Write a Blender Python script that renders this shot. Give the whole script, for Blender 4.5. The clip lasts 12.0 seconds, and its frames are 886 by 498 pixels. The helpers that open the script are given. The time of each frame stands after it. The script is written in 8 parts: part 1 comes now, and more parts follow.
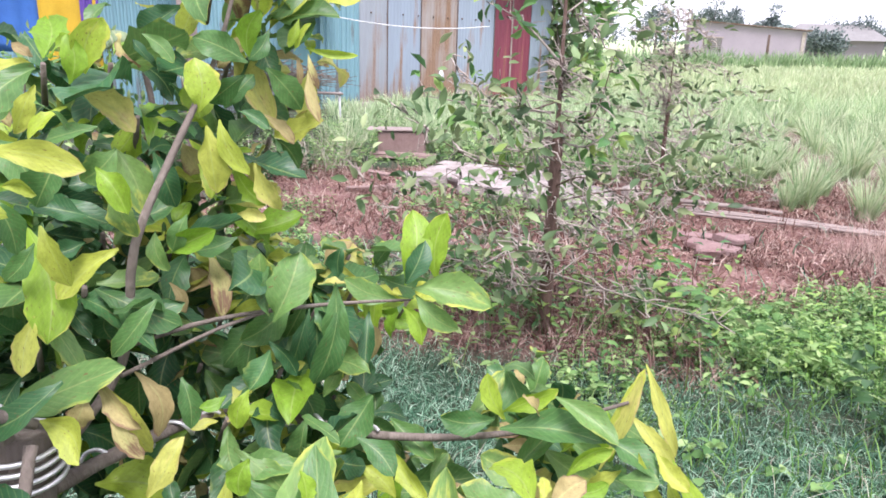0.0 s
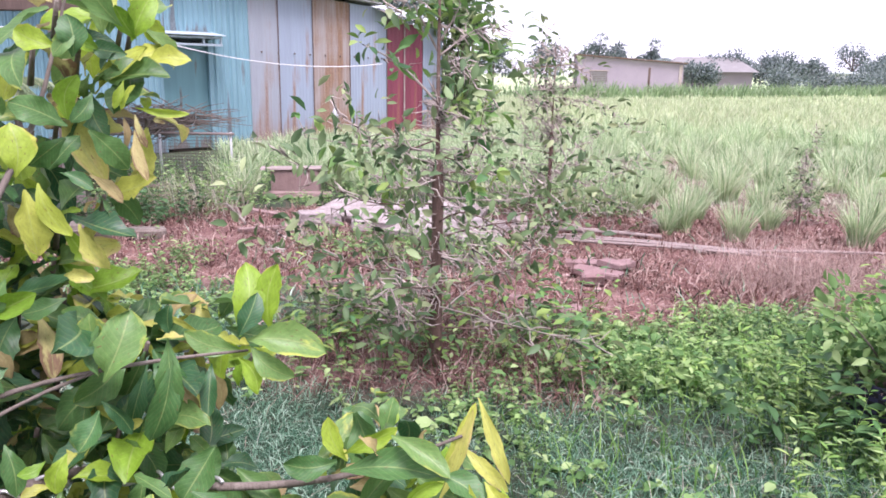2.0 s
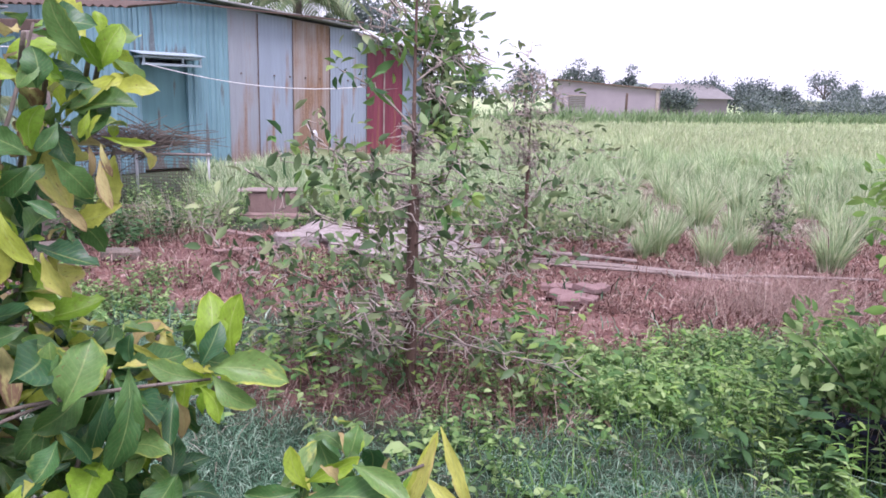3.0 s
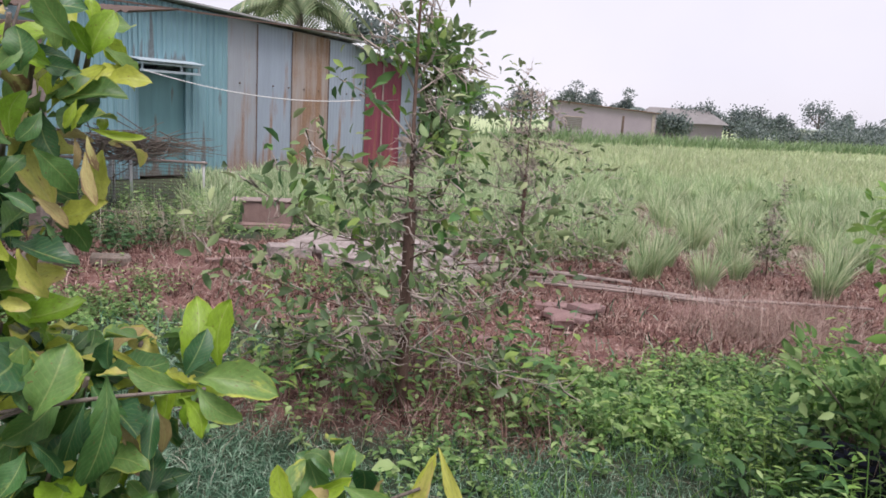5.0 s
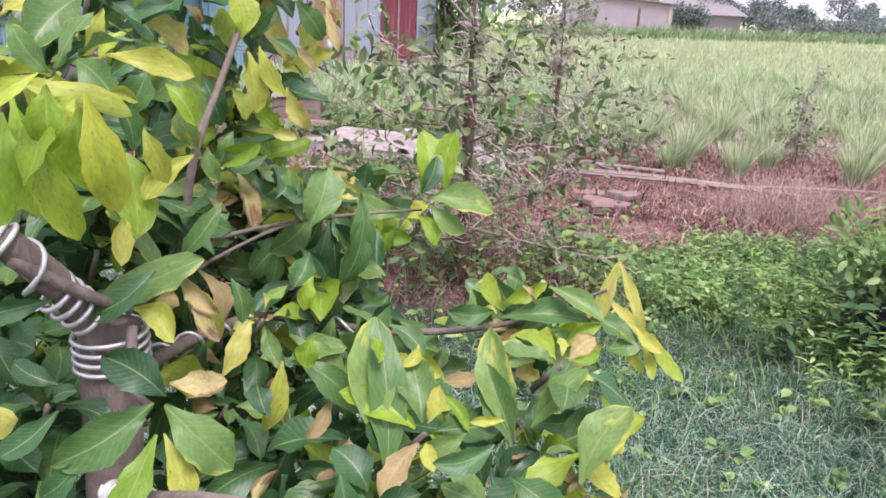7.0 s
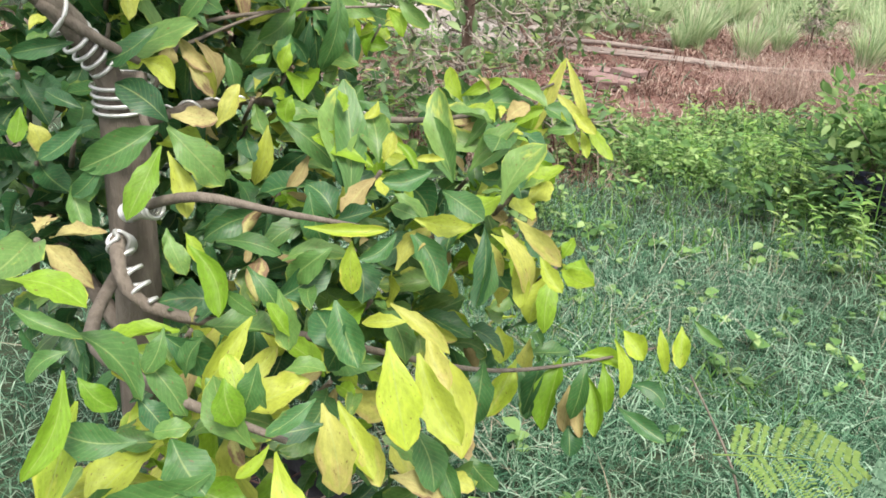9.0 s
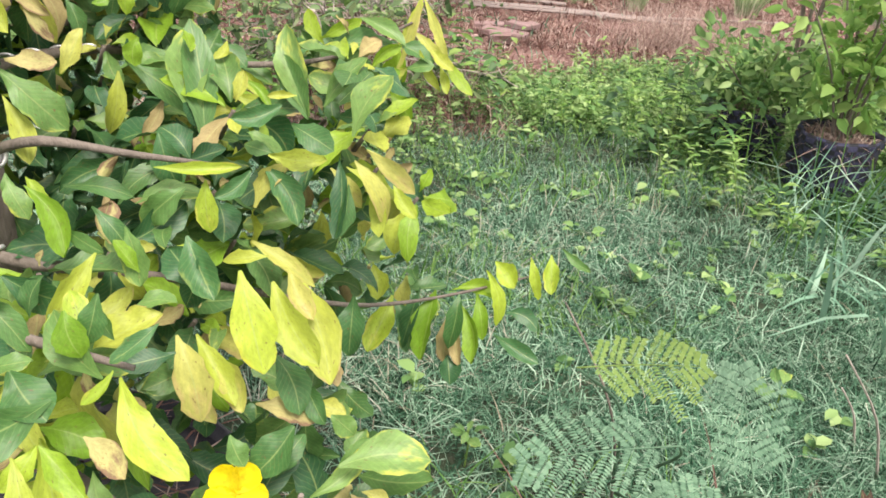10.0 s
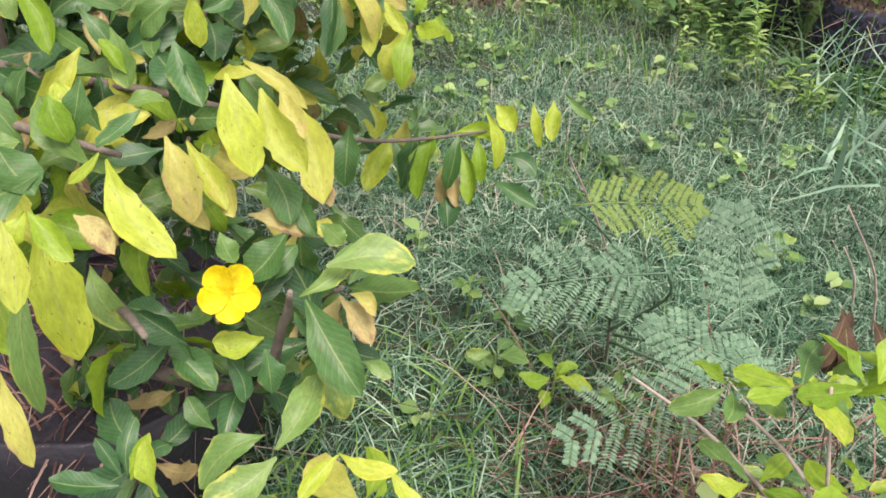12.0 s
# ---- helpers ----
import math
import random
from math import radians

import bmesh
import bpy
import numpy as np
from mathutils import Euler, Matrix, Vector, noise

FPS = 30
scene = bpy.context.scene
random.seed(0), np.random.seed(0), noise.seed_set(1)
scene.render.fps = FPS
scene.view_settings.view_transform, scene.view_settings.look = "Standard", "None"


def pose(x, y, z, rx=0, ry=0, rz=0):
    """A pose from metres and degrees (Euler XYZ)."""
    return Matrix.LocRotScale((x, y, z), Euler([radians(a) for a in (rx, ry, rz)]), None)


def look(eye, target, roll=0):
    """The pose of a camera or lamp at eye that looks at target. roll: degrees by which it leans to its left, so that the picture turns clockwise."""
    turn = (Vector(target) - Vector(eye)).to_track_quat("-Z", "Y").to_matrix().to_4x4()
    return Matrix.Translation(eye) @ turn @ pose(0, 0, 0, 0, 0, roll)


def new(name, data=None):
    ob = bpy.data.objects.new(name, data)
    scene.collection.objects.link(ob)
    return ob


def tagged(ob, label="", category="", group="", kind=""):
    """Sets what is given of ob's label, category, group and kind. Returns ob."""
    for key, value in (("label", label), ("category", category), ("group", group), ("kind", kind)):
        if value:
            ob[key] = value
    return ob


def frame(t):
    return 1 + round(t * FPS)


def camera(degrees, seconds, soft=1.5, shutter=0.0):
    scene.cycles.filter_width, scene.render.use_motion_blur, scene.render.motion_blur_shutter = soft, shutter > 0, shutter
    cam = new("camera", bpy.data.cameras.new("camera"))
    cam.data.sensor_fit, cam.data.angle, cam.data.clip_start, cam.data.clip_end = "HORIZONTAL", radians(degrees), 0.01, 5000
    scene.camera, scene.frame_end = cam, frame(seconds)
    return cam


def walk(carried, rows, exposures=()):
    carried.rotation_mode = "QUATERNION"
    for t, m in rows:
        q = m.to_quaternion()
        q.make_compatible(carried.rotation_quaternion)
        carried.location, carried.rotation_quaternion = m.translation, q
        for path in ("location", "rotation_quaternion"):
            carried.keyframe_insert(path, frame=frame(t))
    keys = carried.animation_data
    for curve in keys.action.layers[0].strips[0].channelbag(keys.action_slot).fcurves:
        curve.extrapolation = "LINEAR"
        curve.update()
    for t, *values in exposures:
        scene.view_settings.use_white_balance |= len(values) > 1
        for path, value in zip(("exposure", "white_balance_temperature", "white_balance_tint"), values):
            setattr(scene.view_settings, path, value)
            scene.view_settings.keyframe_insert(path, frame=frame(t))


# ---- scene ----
cam = camera(61.7, 12.0, soft=1.7)
PATH = [
    (0, (0.602, 0.7, 1.425), (0.161, 2.57, 0.868), 1.7),
    (0.5, (0.63, 0.699, 1.429), (0.295, 2.601, 0.909), 1.4),
    (1, (0.668, 0.69, 1.439), (0.435, 2.613, 0.94), 1.7),
    (1.5, (0.69, 0.689, 1.445), (0.475, 2.616, 0.952), 0.9),
    (2, (0.701, 0.68, 1.454), (0.502, 2.616, 0.99), 0.9),
    (2.5, (0.715, 0.672, 1.463), (0.532, 2.614, 1.022), 1.1),
    (3, (0.723, 0.671, 1.468), (0.577, 2.624, 1.063), 1.6),
    (3.5, (0.719, 0.675, 1.475), (0.589, 2.636, 1.103), 2.1),
    (3.7, (0.73, 0.669, 1.486), (0.603, 2.634, 1.133), 2.2),
    (5.3, (0.698, 0.728, 1.444), (0.583, 2.691, 1.078), 4.0),
    (5.5, (0.691, 0.703, 1.449), (0.638, 2.666, 1.07), 4.1),
    (6, (0.618, 0.651, 1.457), (0.617, 2.61, 1.053), 4.1),
    (6.5, (0.524, 0.589, 1.431), (0.455, 2.528, 0.945), 4.3),
    (7, (0.47, 0.518, 1.381), (0.336, 2.416, 0.763), 2.7),
    (7.5, (0.484, 0.48, 1.357), (0.31, 2.355, 0.682), 3.1),
    (7.7, (0.5, 0.457, 1.348), (0.352, 2.319, 0.632), 4.6),
    (9.3, (0.582, 0.285, 1.278), (0.438, 2.052, 0.352), 3.5),
    (9.5, (0.588, 0.279, 1.274), (0.482, 2.034, 0.321), 4.2),
    (10, (0.655, 0.258, 1.266), (0.739, 2.014, 0.313), 3.7),
    (10.5, (0.717, 0.249, 1.28), (0.961, 2.011, 0.367), 3.1),
    (11, (0.754, 0.233, 1.289), (1.068, 1.985, 0.378), 3.5),
    (11.5, (0.745, 0.213, 1.252), (0.928, 1.909, 0.207), 3.4),
    (12, (0.696, 0.199, 1.185), (0.741, 1.809, -0.001), 3.7),
]
walk(cam, [(t, look(eye, aim, lean)) for t, eye, aim, lean in PATH],
     exposures=[(0.0, 0.94, 6100, 23), (2.0, 0.87, 6050, 34), (2.7, 0.67, 5950, 35), (3.5, 0.15, 5850, 32), (3.8, 0.08, 6000, 28), (5.3, 0.05, 6450, 22), (5.9, 0.05, 6450, 23), (6.5, 0.18, 6300, 34), (7.2, 0.76, 6250, 32), (7.7, 0.8, 6350, 28), (9.3, 0.8, 6850, 7), (10.5, 0.88, 6950, 21), (11.5, 0.8, 7000, 23), (12.0, 0.66, 7050, 23)])

# ---------- sky and sun ----------
world = bpy.data.worlds.new("overcast_sky")
scene.world = world
world.use_nodes = True
wn = world.node_tree.nodes
wl = world.node_tree.links
sky = wn.new("ShaderNodeTexSky")
sky.sky_type = "NISHITA"
sky.sun_disc = False
sky.sun_elevation, sky.sun_rotation = radians(58), radians(150)
sky.air_density, sky.dust_density, sky.ozone_density = 1.0, 1.0, 1.0
grey = wn.new("ShaderNodeHueSaturation")
grey.inputs["Saturation"].default_value = 0.5
wl.new(sky.outputs[0], grey.inputs["Color"])
# thin even cloud in front of the blue
cloud_coord = wn.new("ShaderNodeTexCoord")
cloud = wn.new("ShaderNodeTexNoise")
cloud.inputs["Scale"].default_value, cloud.inputs["Detail"].default_value = 1.6, 5
wl.new(cloud_coord.outputs["Generated"], cloud.inputs["Vector"])
cloud_tone = wn.new("ShaderNodeValToRGB")
cloud_tone.color_ramp.elements[0].position, cloud_tone.color_ramp.elements[0].color = 0.3, (7.6, 7.9, 8.6, 1)
cloud_tone.color_ramp.elements[1].position, cloud_tone.color_ramp.elements[1].color = 0.7, (9.6, 9.7, 10.0, 1)
wl.new(cloud.outputs[0], cloud_tone.inputs[0])
veil = wn.new("ShaderNodeMix")
veil.data_type = "RGBA"
veil.inputs[0].default_value = 0.8
wl.new(grey.outputs[0], veil.inputs[6]), wl.new(cloud_tone.outputs[0], veil.inputs[7])
wl.new(veil.outputs[2], wn["Background"].inputs["Color"])
wn["Background"].inputs["Strength"].default_value = 0.108
sun_lamp = new("sun", bpy.data.lights.new("sun", "SUN"))
sun_lamp.data.energy, sun_lamp.data.angle, sun_lamp.data.color = 3.6, radians(24), (1.0, 0.97, 0.92)
sun_lamp.matrix_world = look((0, 0, 30), (-6, 12, 0))
scene.view_settings.exposure = 0.0

# ---------- materials ----------
def material(name, rough=0.8, metal=0.0):
    m = bpy.data.materials.new(name)
    m.use_nodes = True
    b = m.node_tree.nodes["Principled BSDF"]
    b.inputs["Roughness"].default_value, b.inputs["Metallic"].default_value = rough, metal
    return m, m.node_tree.nodes, m.node_tree.links, b


def ramp(nodes, stops):
    r = nodes.new("ShaderNodeValToRGB")
    e = r.color_ramp.elements
    while len(e) < len(stops):
        e.new(0.5)
    for el, (p, c) in zip(e, stops):
        el.position, el.color = p, (*c, 1)
    return r


def bump(nodes, links, bsdf, height, strength=0.4, distance=0.01):
    n = nodes.new("ShaderNodeBump")
    n.inputs["Strength"].default_value, n.inputs["Distance"].default_value = strength, distance
    links.new(height, n.inputs["Height"])
    links.new(n.outputs[0], bsdf.inputs["Normal"])


def noise_node(nodes, links, scale, detail=5, rough=0.6, vec=None, coord="Object"):
    t = nodes.new("ShaderNodeTexNoise")
    t.inputs["Scale"].default_value, t.inputs["Detail"].default_value, t.inputs["Roughness"].default_value = scale, detail, rough
    if vec is None:
        vec = nodes.new("ShaderNodeTexCoord").outputs[coord]
    links.new(vec, t.inputs["Vector"])
    return t


def rough_surface(name, stops, scale=6.0, fine=60.0, rough=0.85, relief=0.5, metal=0.0, stretch=None):
    """Two scales of noise over a ramp of colours, with fine relief."""
    m, n, l, b = material(name, rough, metal)
    vec = n.new("ShaderNodeTexCoord").outputs["Object"]
    if stretch:
        mp = n.new("ShaderNodeMapping")
        mp.inputs["Scale"].default_value = stretch
        l.new(vec, mp.inputs["Vector"])
        vec = mp.outputs[0]
    a, f = noise_node(n, l, scale, vec=vec), noise_node(n, l, fine, 4, vec=vec)
    mx = n.new("ShaderNodeMix")
    mx.data_type = "FLOAT"
    mx.inputs[0].default_value = 0.4
    l.new(a.outputs[0], mx.inputs[2]), l.new(f.outputs[0], mx.inputs[3])
    r = ramp(n, stops)
    l.new(mx.outputs[0], r.inputs[0]), l.new(r.outputs[0], b.inputs["Base Color"])
    bump(n, l, b, f.outputs[0], relief)
    return m


def leafy(name, colours, translucent=0.35, rough=0.5, per_object=False, veins=False, blotch=None, tip=None):
    """Leaf: colour by piece, light through the blade; blotch (colour, amount) for scorched patches; veins along the UV."""
    m, n, l, b = material(name, rough)
    if per_object:
        rnd = n.new("ShaderNodeObjectInfo").outputs["Random"]
    else:
        rnd = n.new("ShaderNodeNewGeometry").outputs["Random Per Island"]
    k = len(colours)
    r = ramp(n, [(i / max(k - 1, 1), c) for i, c in enumerate(colours)])
    l.new(rnd, r.inputs[0])
    col = r.outputs[0]
    if blotch:
        nz = noise_node(n, l, 3.2, 3)
        ad = n.new("ShaderNodeMath")
        l.new(nz.outputs[0], ad.inputs[0]), l.new(rnd, ad.inputs[1])
        rr = ramp(n, [(blotch[1], (0, 0, 0)), (min(blotch[1] + 0.12, 1), (1, 1, 1))])
        ha = n.new("ShaderNodeMath")
        ha.operation = "MULTIPLY"
        ha.inputs[1].default_value = 0.6
        l.new(ad.outputs[0], ha.inputs[0]), l.new(ha.outputs[0], rr.inputs[0])
        mx = n.new("ShaderNodeMix")
        mx.data_type = "RGBA"
        mx.inputs[7].default_value = (*blotch[0], 1)
        l.new(rr.outputs[0], mx.inputs[0]), l.new(col, mx.inputs[6])
        col = mx.outputs[2]
    if veins:
        uv = n.new("ShaderNodeUVMap").outputs[0]
        sp = n.new("ShaderNodeSeparateXYZ")
        l.new(uv, sp.inputs[0])
        if tip:
            # the blade turns colour unevenly from its tip and rim
            shift = n.new("ShaderNodeCombineXYZ")
            l.new(rnd, shift.inputs[2])
            add = n.new("ShaderNodeVectorMath")
            l.new(uv, add.inputs[0]), l.new(shift.outputs[0], add.inputs[1])
            tn = noise_node(n, l, 3.6, 4, 0.6, add.outputs[0])
            age = n.new("ShaderNodeMath")
            age.operation = "MULTIPLY_ADD"
            age.inputs[1].default_value = 0.42
            l.new(sp.outputs[1], age.inputs[0]), l.new(tn.outputs[0], age.inputs[2])
            young = n.new("ShaderNodeMath")
            young.operation = "MULTIPLY_ADD"
            young.inputs[1].default_value = 0.35
            rim = n.new("ShaderNodeMath")
            rim.operation = "SUBTRACT"
            rim.inputs[1].default_value = 0.5
            l.new(sp.outputs[0], rim.inputs[0])
            rim2 = n.new("ShaderNodeMath")
            rim2.operation = "POWER"
            rim2.inputs[1].default_value = 4.0
            rima = n.new("ShaderNodeMath")
            rima.operation = "ABSOLUTE"
            l.new(rim.outputs[0], rima.inputs[0]), l.new(rima.outputs[0], rim2.inputs[0])
            rim3 = n.new("ShaderNodeMath")
            rim3.operation = "MULTIPLY_ADD"
            rim3.inputs[1].default_value = 3.2
            l.new(rim2.outputs[0], rim3.inputs[0]), l.new(age.outputs[0], rim3.inputs[2])
            l.new(rnd, young.inputs[0]), l.new(rim3.outputs[0], young.inputs[2])
            tr = ramp(n, [(tip[1] / 1.5, (0, 0, 0)), ((tip[1] + 0.2) / 1.5, (1, 1, 1))])
            third = n.new("ShaderNodeMath")
            third.operation = "MULTIPLY"
            third.inputs[1].default_value = 1 / 1.5
            l.new(young.outputs[0], third.inputs[0]), l.new(third.outputs[0], tr.inputs[0])
            tm = n.new("ShaderNodeMix")
            tm.data_type = "RGBA"
            tm.inputs[7].default_value = (*tip[0], 1)
            l.new(tr.outputs[0], tm.inputs[0]), l.new(col, tm.inputs[6])
            col = tm.outputs[2]
        d = n.new("ShaderNodeMath")
        d.operation = "SUBTRACT"
        d.inputs[1].default_value = 0.5
        l.new(sp.outputs[0], d.inputs[0])
        ab = n.new("ShaderNodeMath")
        ab.operation = "ABSOLUTE"
        l.new(d.outputs[0], ab.inputs[0])
        mid = ramp(n, [(0.006, (0.85, 0.85, 0.85)), (0.03, (0, 0, 0))])
        l.new(ab.outputs[0], mid.inputs[0])
        # side veins rise from the midrib at a slant
        sl = n.new("ShaderNodeMath")
        sl.operation = "MULTIPLY_ADD"
        sl.inputs[1].default_value = -0.55
        l.new(ab.outputs[0], sl.inputs[0]), l.new(sp.outputs[1], sl.inputs[2])
        fr = n.new("ShaderNodeMath")
        fr.operation = "PINGPONG"
        fr.inputs[1].default_value = 0.045
        l.new(sl.outputs[0], fr.inputs[0])
        sv = ramp(n, [(0.003, (0.22, 0.22, 0.22)), (0.012, (0, 0, 0))])
        l.new(fr.outputs[0], sv.inputs[0])
        mxv = n.new("ShaderNodeMath")
        mxv.operation = "MAXIMUM"
        l.new(mid.outputs[0], mxv.inputs[0]), l.new(sv.outputs[0], mxv.inputs[1])
        half = n.new("ShaderNodeMath")
        half.operation = "MULTIPLY"
        half.inputs[1].default_value = 0.5
        l.new(mxv.outputs[0], half.inputs[0])
        mx = n.new("ShaderNodeMix")
        mx.data_type = "RGBA"
        mx.inputs[7].default_value = (0.38, 0.45, 0.16, 1)
        l.new(half.outputs[0], mx.inputs[0]), l.new(col, mx.inputs[6])
        col = mx.outputs[2]
        big = noise_node(n, l, 60.0, 3)
        quilt = n.new("ShaderNodeMath")
        quilt.operation = "MULTIPLY_ADD"
        quilt.inputs[1].default_value = 9.0
        l.new(fr.outputs[0], quilt.inputs[0]), l.new(big.outputs[0], quilt.inputs[2])
        bump(n, l, b, quilt.outputs[0], 0.13, 0.003)
    hs = n.new("ShaderNodeHueSaturation")
    mr = n.new("ShaderNodeMapRange")
    if veins and tip:
        # freckles and mottling over the blade
        nz2 = noise_node(n, l, 7.0, 5, 0.7, add.outputs[0])
        mr.inputs[1].default_value, mr.inputs[2].default_value = 0.25, 0.75
        mr.inputs[3].default_value, mr.inputs[4].default_value = 0.72, 1.28
        sp2 = noise_node(n, l, 16.0, 2, 0.5, add.outputs[0])
        spr = ramp(n, [(0.66, (0, 0, 0)), (0.72, (0.7, 0.7, 0.7))])
        l.new(sp2.outputs[0], spr.inputs[0])
        smx = n.new("ShaderNodeMix")
        smx.data_type = "RGBA"
        smx.inputs[7].default_value = (0.16, 0.09, 0.04, 1)
        l.new(spr.outputs[0], smx.inputs[0]), l.new(col, smx.inputs[6])
        col = smx.outputs[2]
        b.inputs["Specular IOR Level"].default_value = 0.38
    else:
        b.inputs["Specular IOR Level"].default_value = 0.2
        nz2 = noise_node(n, l, 2.4, 4)
        mr.inputs[1].default_value, mr.inputs[2].default_value = 0.25, 0.75
        mr.inputs[3].default_value, mr.inputs[4].default_value = 0.6, 1.32
    l.new(nz2.outputs[0], mr.inputs[0]), l.new(mr.outputs[0], hs.inputs["Value"]), l.new(col, hs.inputs["Color"])
    col = hs.outputs[0]
    l.new(col, b.inputs["Base Color"])
    if translucent:
        t = n.new("ShaderNodeBsdfTranslucent")
        l.new(col, t.inputs[0])
        ms = n.new("ShaderNodeMixShader")
        ms.inputs[0].default_value = translucent
        l.new(b.outputs[0], ms.inputs[1]), l.new(t.outputs[0], ms.inputs[2])
        l.new(ms.outputs[0], n["Material Output"].inputs["Surface"])
    return m


BARK = rough_surface("bark", [(0.3, (0.07, 0.056, 0.045)), (0.55, (0.17, 0.14, 0.115)), (0.8, (0.33, 0.285, 0.245))], 9, 70, 0.9, 0.8, stretch=(1, 1, 0.35))
BARK_RED = rough_surface("red_brown_bark", [(0.3, (0.07, 0.038, 0.03)), (0.55, (0.145, 0.09, 0.07)), (0.8, (0.27, 0.20, 0.165))], 12, 90, 0.9, 0.8, stretch=(1, 1, 0.3))
TWIG = rough_surface("pale_twig", [(0.3, (0.24, 0.19, 0.16)), (0.7, (0.48, 0.42, 0.37))], 15, 90, 0.9, 0.4)
WIRE = rough_surface("aluminium_wire", [(0.3, (0.55, 0.54, 0.54)), (0.7, (0.72, 0.71, 0.70))], 30, 200, 0.38, 0.1, metal=0.6)
LEAF_DARK = leafy("dark_green_leaf", [(0.022, 0.075, 0.03), (0.035, 0.115, 0.04), (0.06, 0.16, 0.05)], 0.2, 0.42, True, True, None, ((0.20, 0.26, 0.06), 1.26))
LEAF_MID = leafy("mid_green_leaf", [(0.055, 0.15, 0.042), (0.10, 0.215, 0.055), (0.17, 0.29, 0.075)], 0.3, 0.42, True, True, None, ((0.42, 0.45, 0.08), 1.2))
LEAF_LIME = leafy("yellow_green_leaf", [(0.15, 0.30, 0.022), (0.24, 0.39, 0.03), (0.36, 0.47, 0.05)], 0.4, 0.45, True, True, None, ((0.50, 0.50, 0.08), 1.2))
LEAF_YELLOW = leafy("yellow_leaf", [(0.34, 0.42, 0.05), (0.41, 0.45, 0.07), (0.46, 0.45, 0.12)], 0.34, 0.5, True, True, None, ((0.44, 0.36, 0.13), 1.14))
LEAF_TAN = leafy("withered_tan_leaf", [(0.28, 0.21, 0.10), (0.38, 0.31, 0.13), (0.46, 0.43, 0.17)], 0.25, 0.7, True, True, None, ((0.20, 0.12, 0.07), 1.04))
LEAF_DRY = leafy("dry_brown_leaf", [(0.05, 0.03, 0.025), (0.10, 0.06, 0.045)], 0.05, 0.85, True, True)
PETAL = leafy("yellow_petal", [(0.85, 0.66, 0.01), (0.90, 0.72, 0.02)], 0.3, 0.5, True)
GRASS_BLUE = leafy("bluish_creeping_grass", [(0.013, 0.05, 0.026), (0.055, 0.15, 0.085), (0.175, 0.325, 0.205), (0.42, 0.56, 0.42)], 0.25, 0.5)
GRASS_DRY = leafy("dry_straw", [(0.24, 0.21, 0.15), (0.38, 0.34, 0.26), (0.52, 0.50, 0.42)], 0.1, 0.85)
STRAW_RED = leafy("red_brown_straw", [(0.06, 0.03, 0.025), (0.165, 0.085, 0.07), (0.30, 0.18, 0.148), (0.48, 0.38, 0.32)], 0.1, 0.9)
GRASS_PALE = leafy("pale_green_field_grass", [(0.30, 0.385, 0.215), (0.40, 0.475, 0.28), (0.48, 0.535, 0.33), (0.56, 0.58, 0.39)], 0.36, 0.55)
GRASS_TUFT = leafy("lemongrass_blades", [(0.17, 0.29, 0.13), (0.36, 0.50, 0.27), (0.56, 0.66, 0.40), (0.70, 0.74, 0.50)], 0.4, 0.5)
GRASS_FRESH = leafy("fresh_green_grass", [(0.07, 0.18, 0.04), (0.13, 0.27, 0.06), (0.20, 0.34, 0.09)], 0.3, 0.5)
WEED = leafy("weed_leaves", [(0.075, 0.175, 0.055), (0.15, 0.285, 0.09), (0.25, 0.39, 0.135), (0.40, 0.53, 0.23)], 0.38, 0.5)
WEED_BRIGHT = leafy("bright_weed_leaves", [(0.14, 0.30, 0.07), (0.25, 0.42, 0.105), (0.39, 0.53, 0.17)], 0.45, 0.5)
TREE_LEAF = leafy("small_tree_leaves", [(0.06, 0.105, 0.05), (0.11, 0.18, 0.075), (0.19, 0.27, 0.12), (0.34, 0.39, 0.20)], 0.25, 0.45)
FERN = leafy("grey_green_leaflets", [(0.09, 0.18, 0.11), (0.14, 0.26, 0.16), (0.20, 0.33, 0.21)], 0.25, 0.6)
FERN_LIME = leafy("young_leaflets", [(0.20, 0.33, 0.08), (0.28, 0.40, 0.11)], 0.35, 0.55)
# distance haze is put into this greyed, bluish leaf colour
FAR_LEAF_HAZED = leafy("hazed_far_foliage", [(0.10, 0.14, 0.13), (0.16, 0.20, 0.185), (0.23, 0.27, 0.26)], 0.1, 0.8)
BANANA = leafy("banana_leaf", [(0.10, 0.24, 0.06), (0.17, 0.33, 0.08)], 0.35, 0.45)

GRASS_BROAD = leafy("broad_bluish_blades", [(0.09, 0.20, 0.13), (0.18, 0.32, 0.22), (0.32, 0.46, 0.34)], 0.3, 0.5)
FEATHER = leafy("feathery_red_grass", [(0.25, 0.16, 0.135), (0.38, 0.27, 0.23), (0.52, 0.42, 0.36)], 0.2, 0.9)

# ---------- builders ----------
def thing(name, at, label, category, group="", kind=""):
    e = new(name)
    e.location = at
    return tagged(e, label, category, group, kind)


def part(name, mesh, mat, parent, label="", m=None):
    """Links a mesh (or bmesh) as one object under a thing or a part; its points are in the parent's frame unless m is given."""
    if isinstance(mesh, bmesh.types.BMesh):
        me = bpy.data.meshes.new(name)
        mesh.to_mesh(me)
        mesh.free()
        mesh = me
    if mat is not None and not mesh.materials:
        mesh.materials.append(mat)
    ob = new(name, mesh)
    if parent is not None:
        ob.parent = parent
    if m is not None:
        ob.matrix_basis = m
    return tagged(ob, label) if label else ob


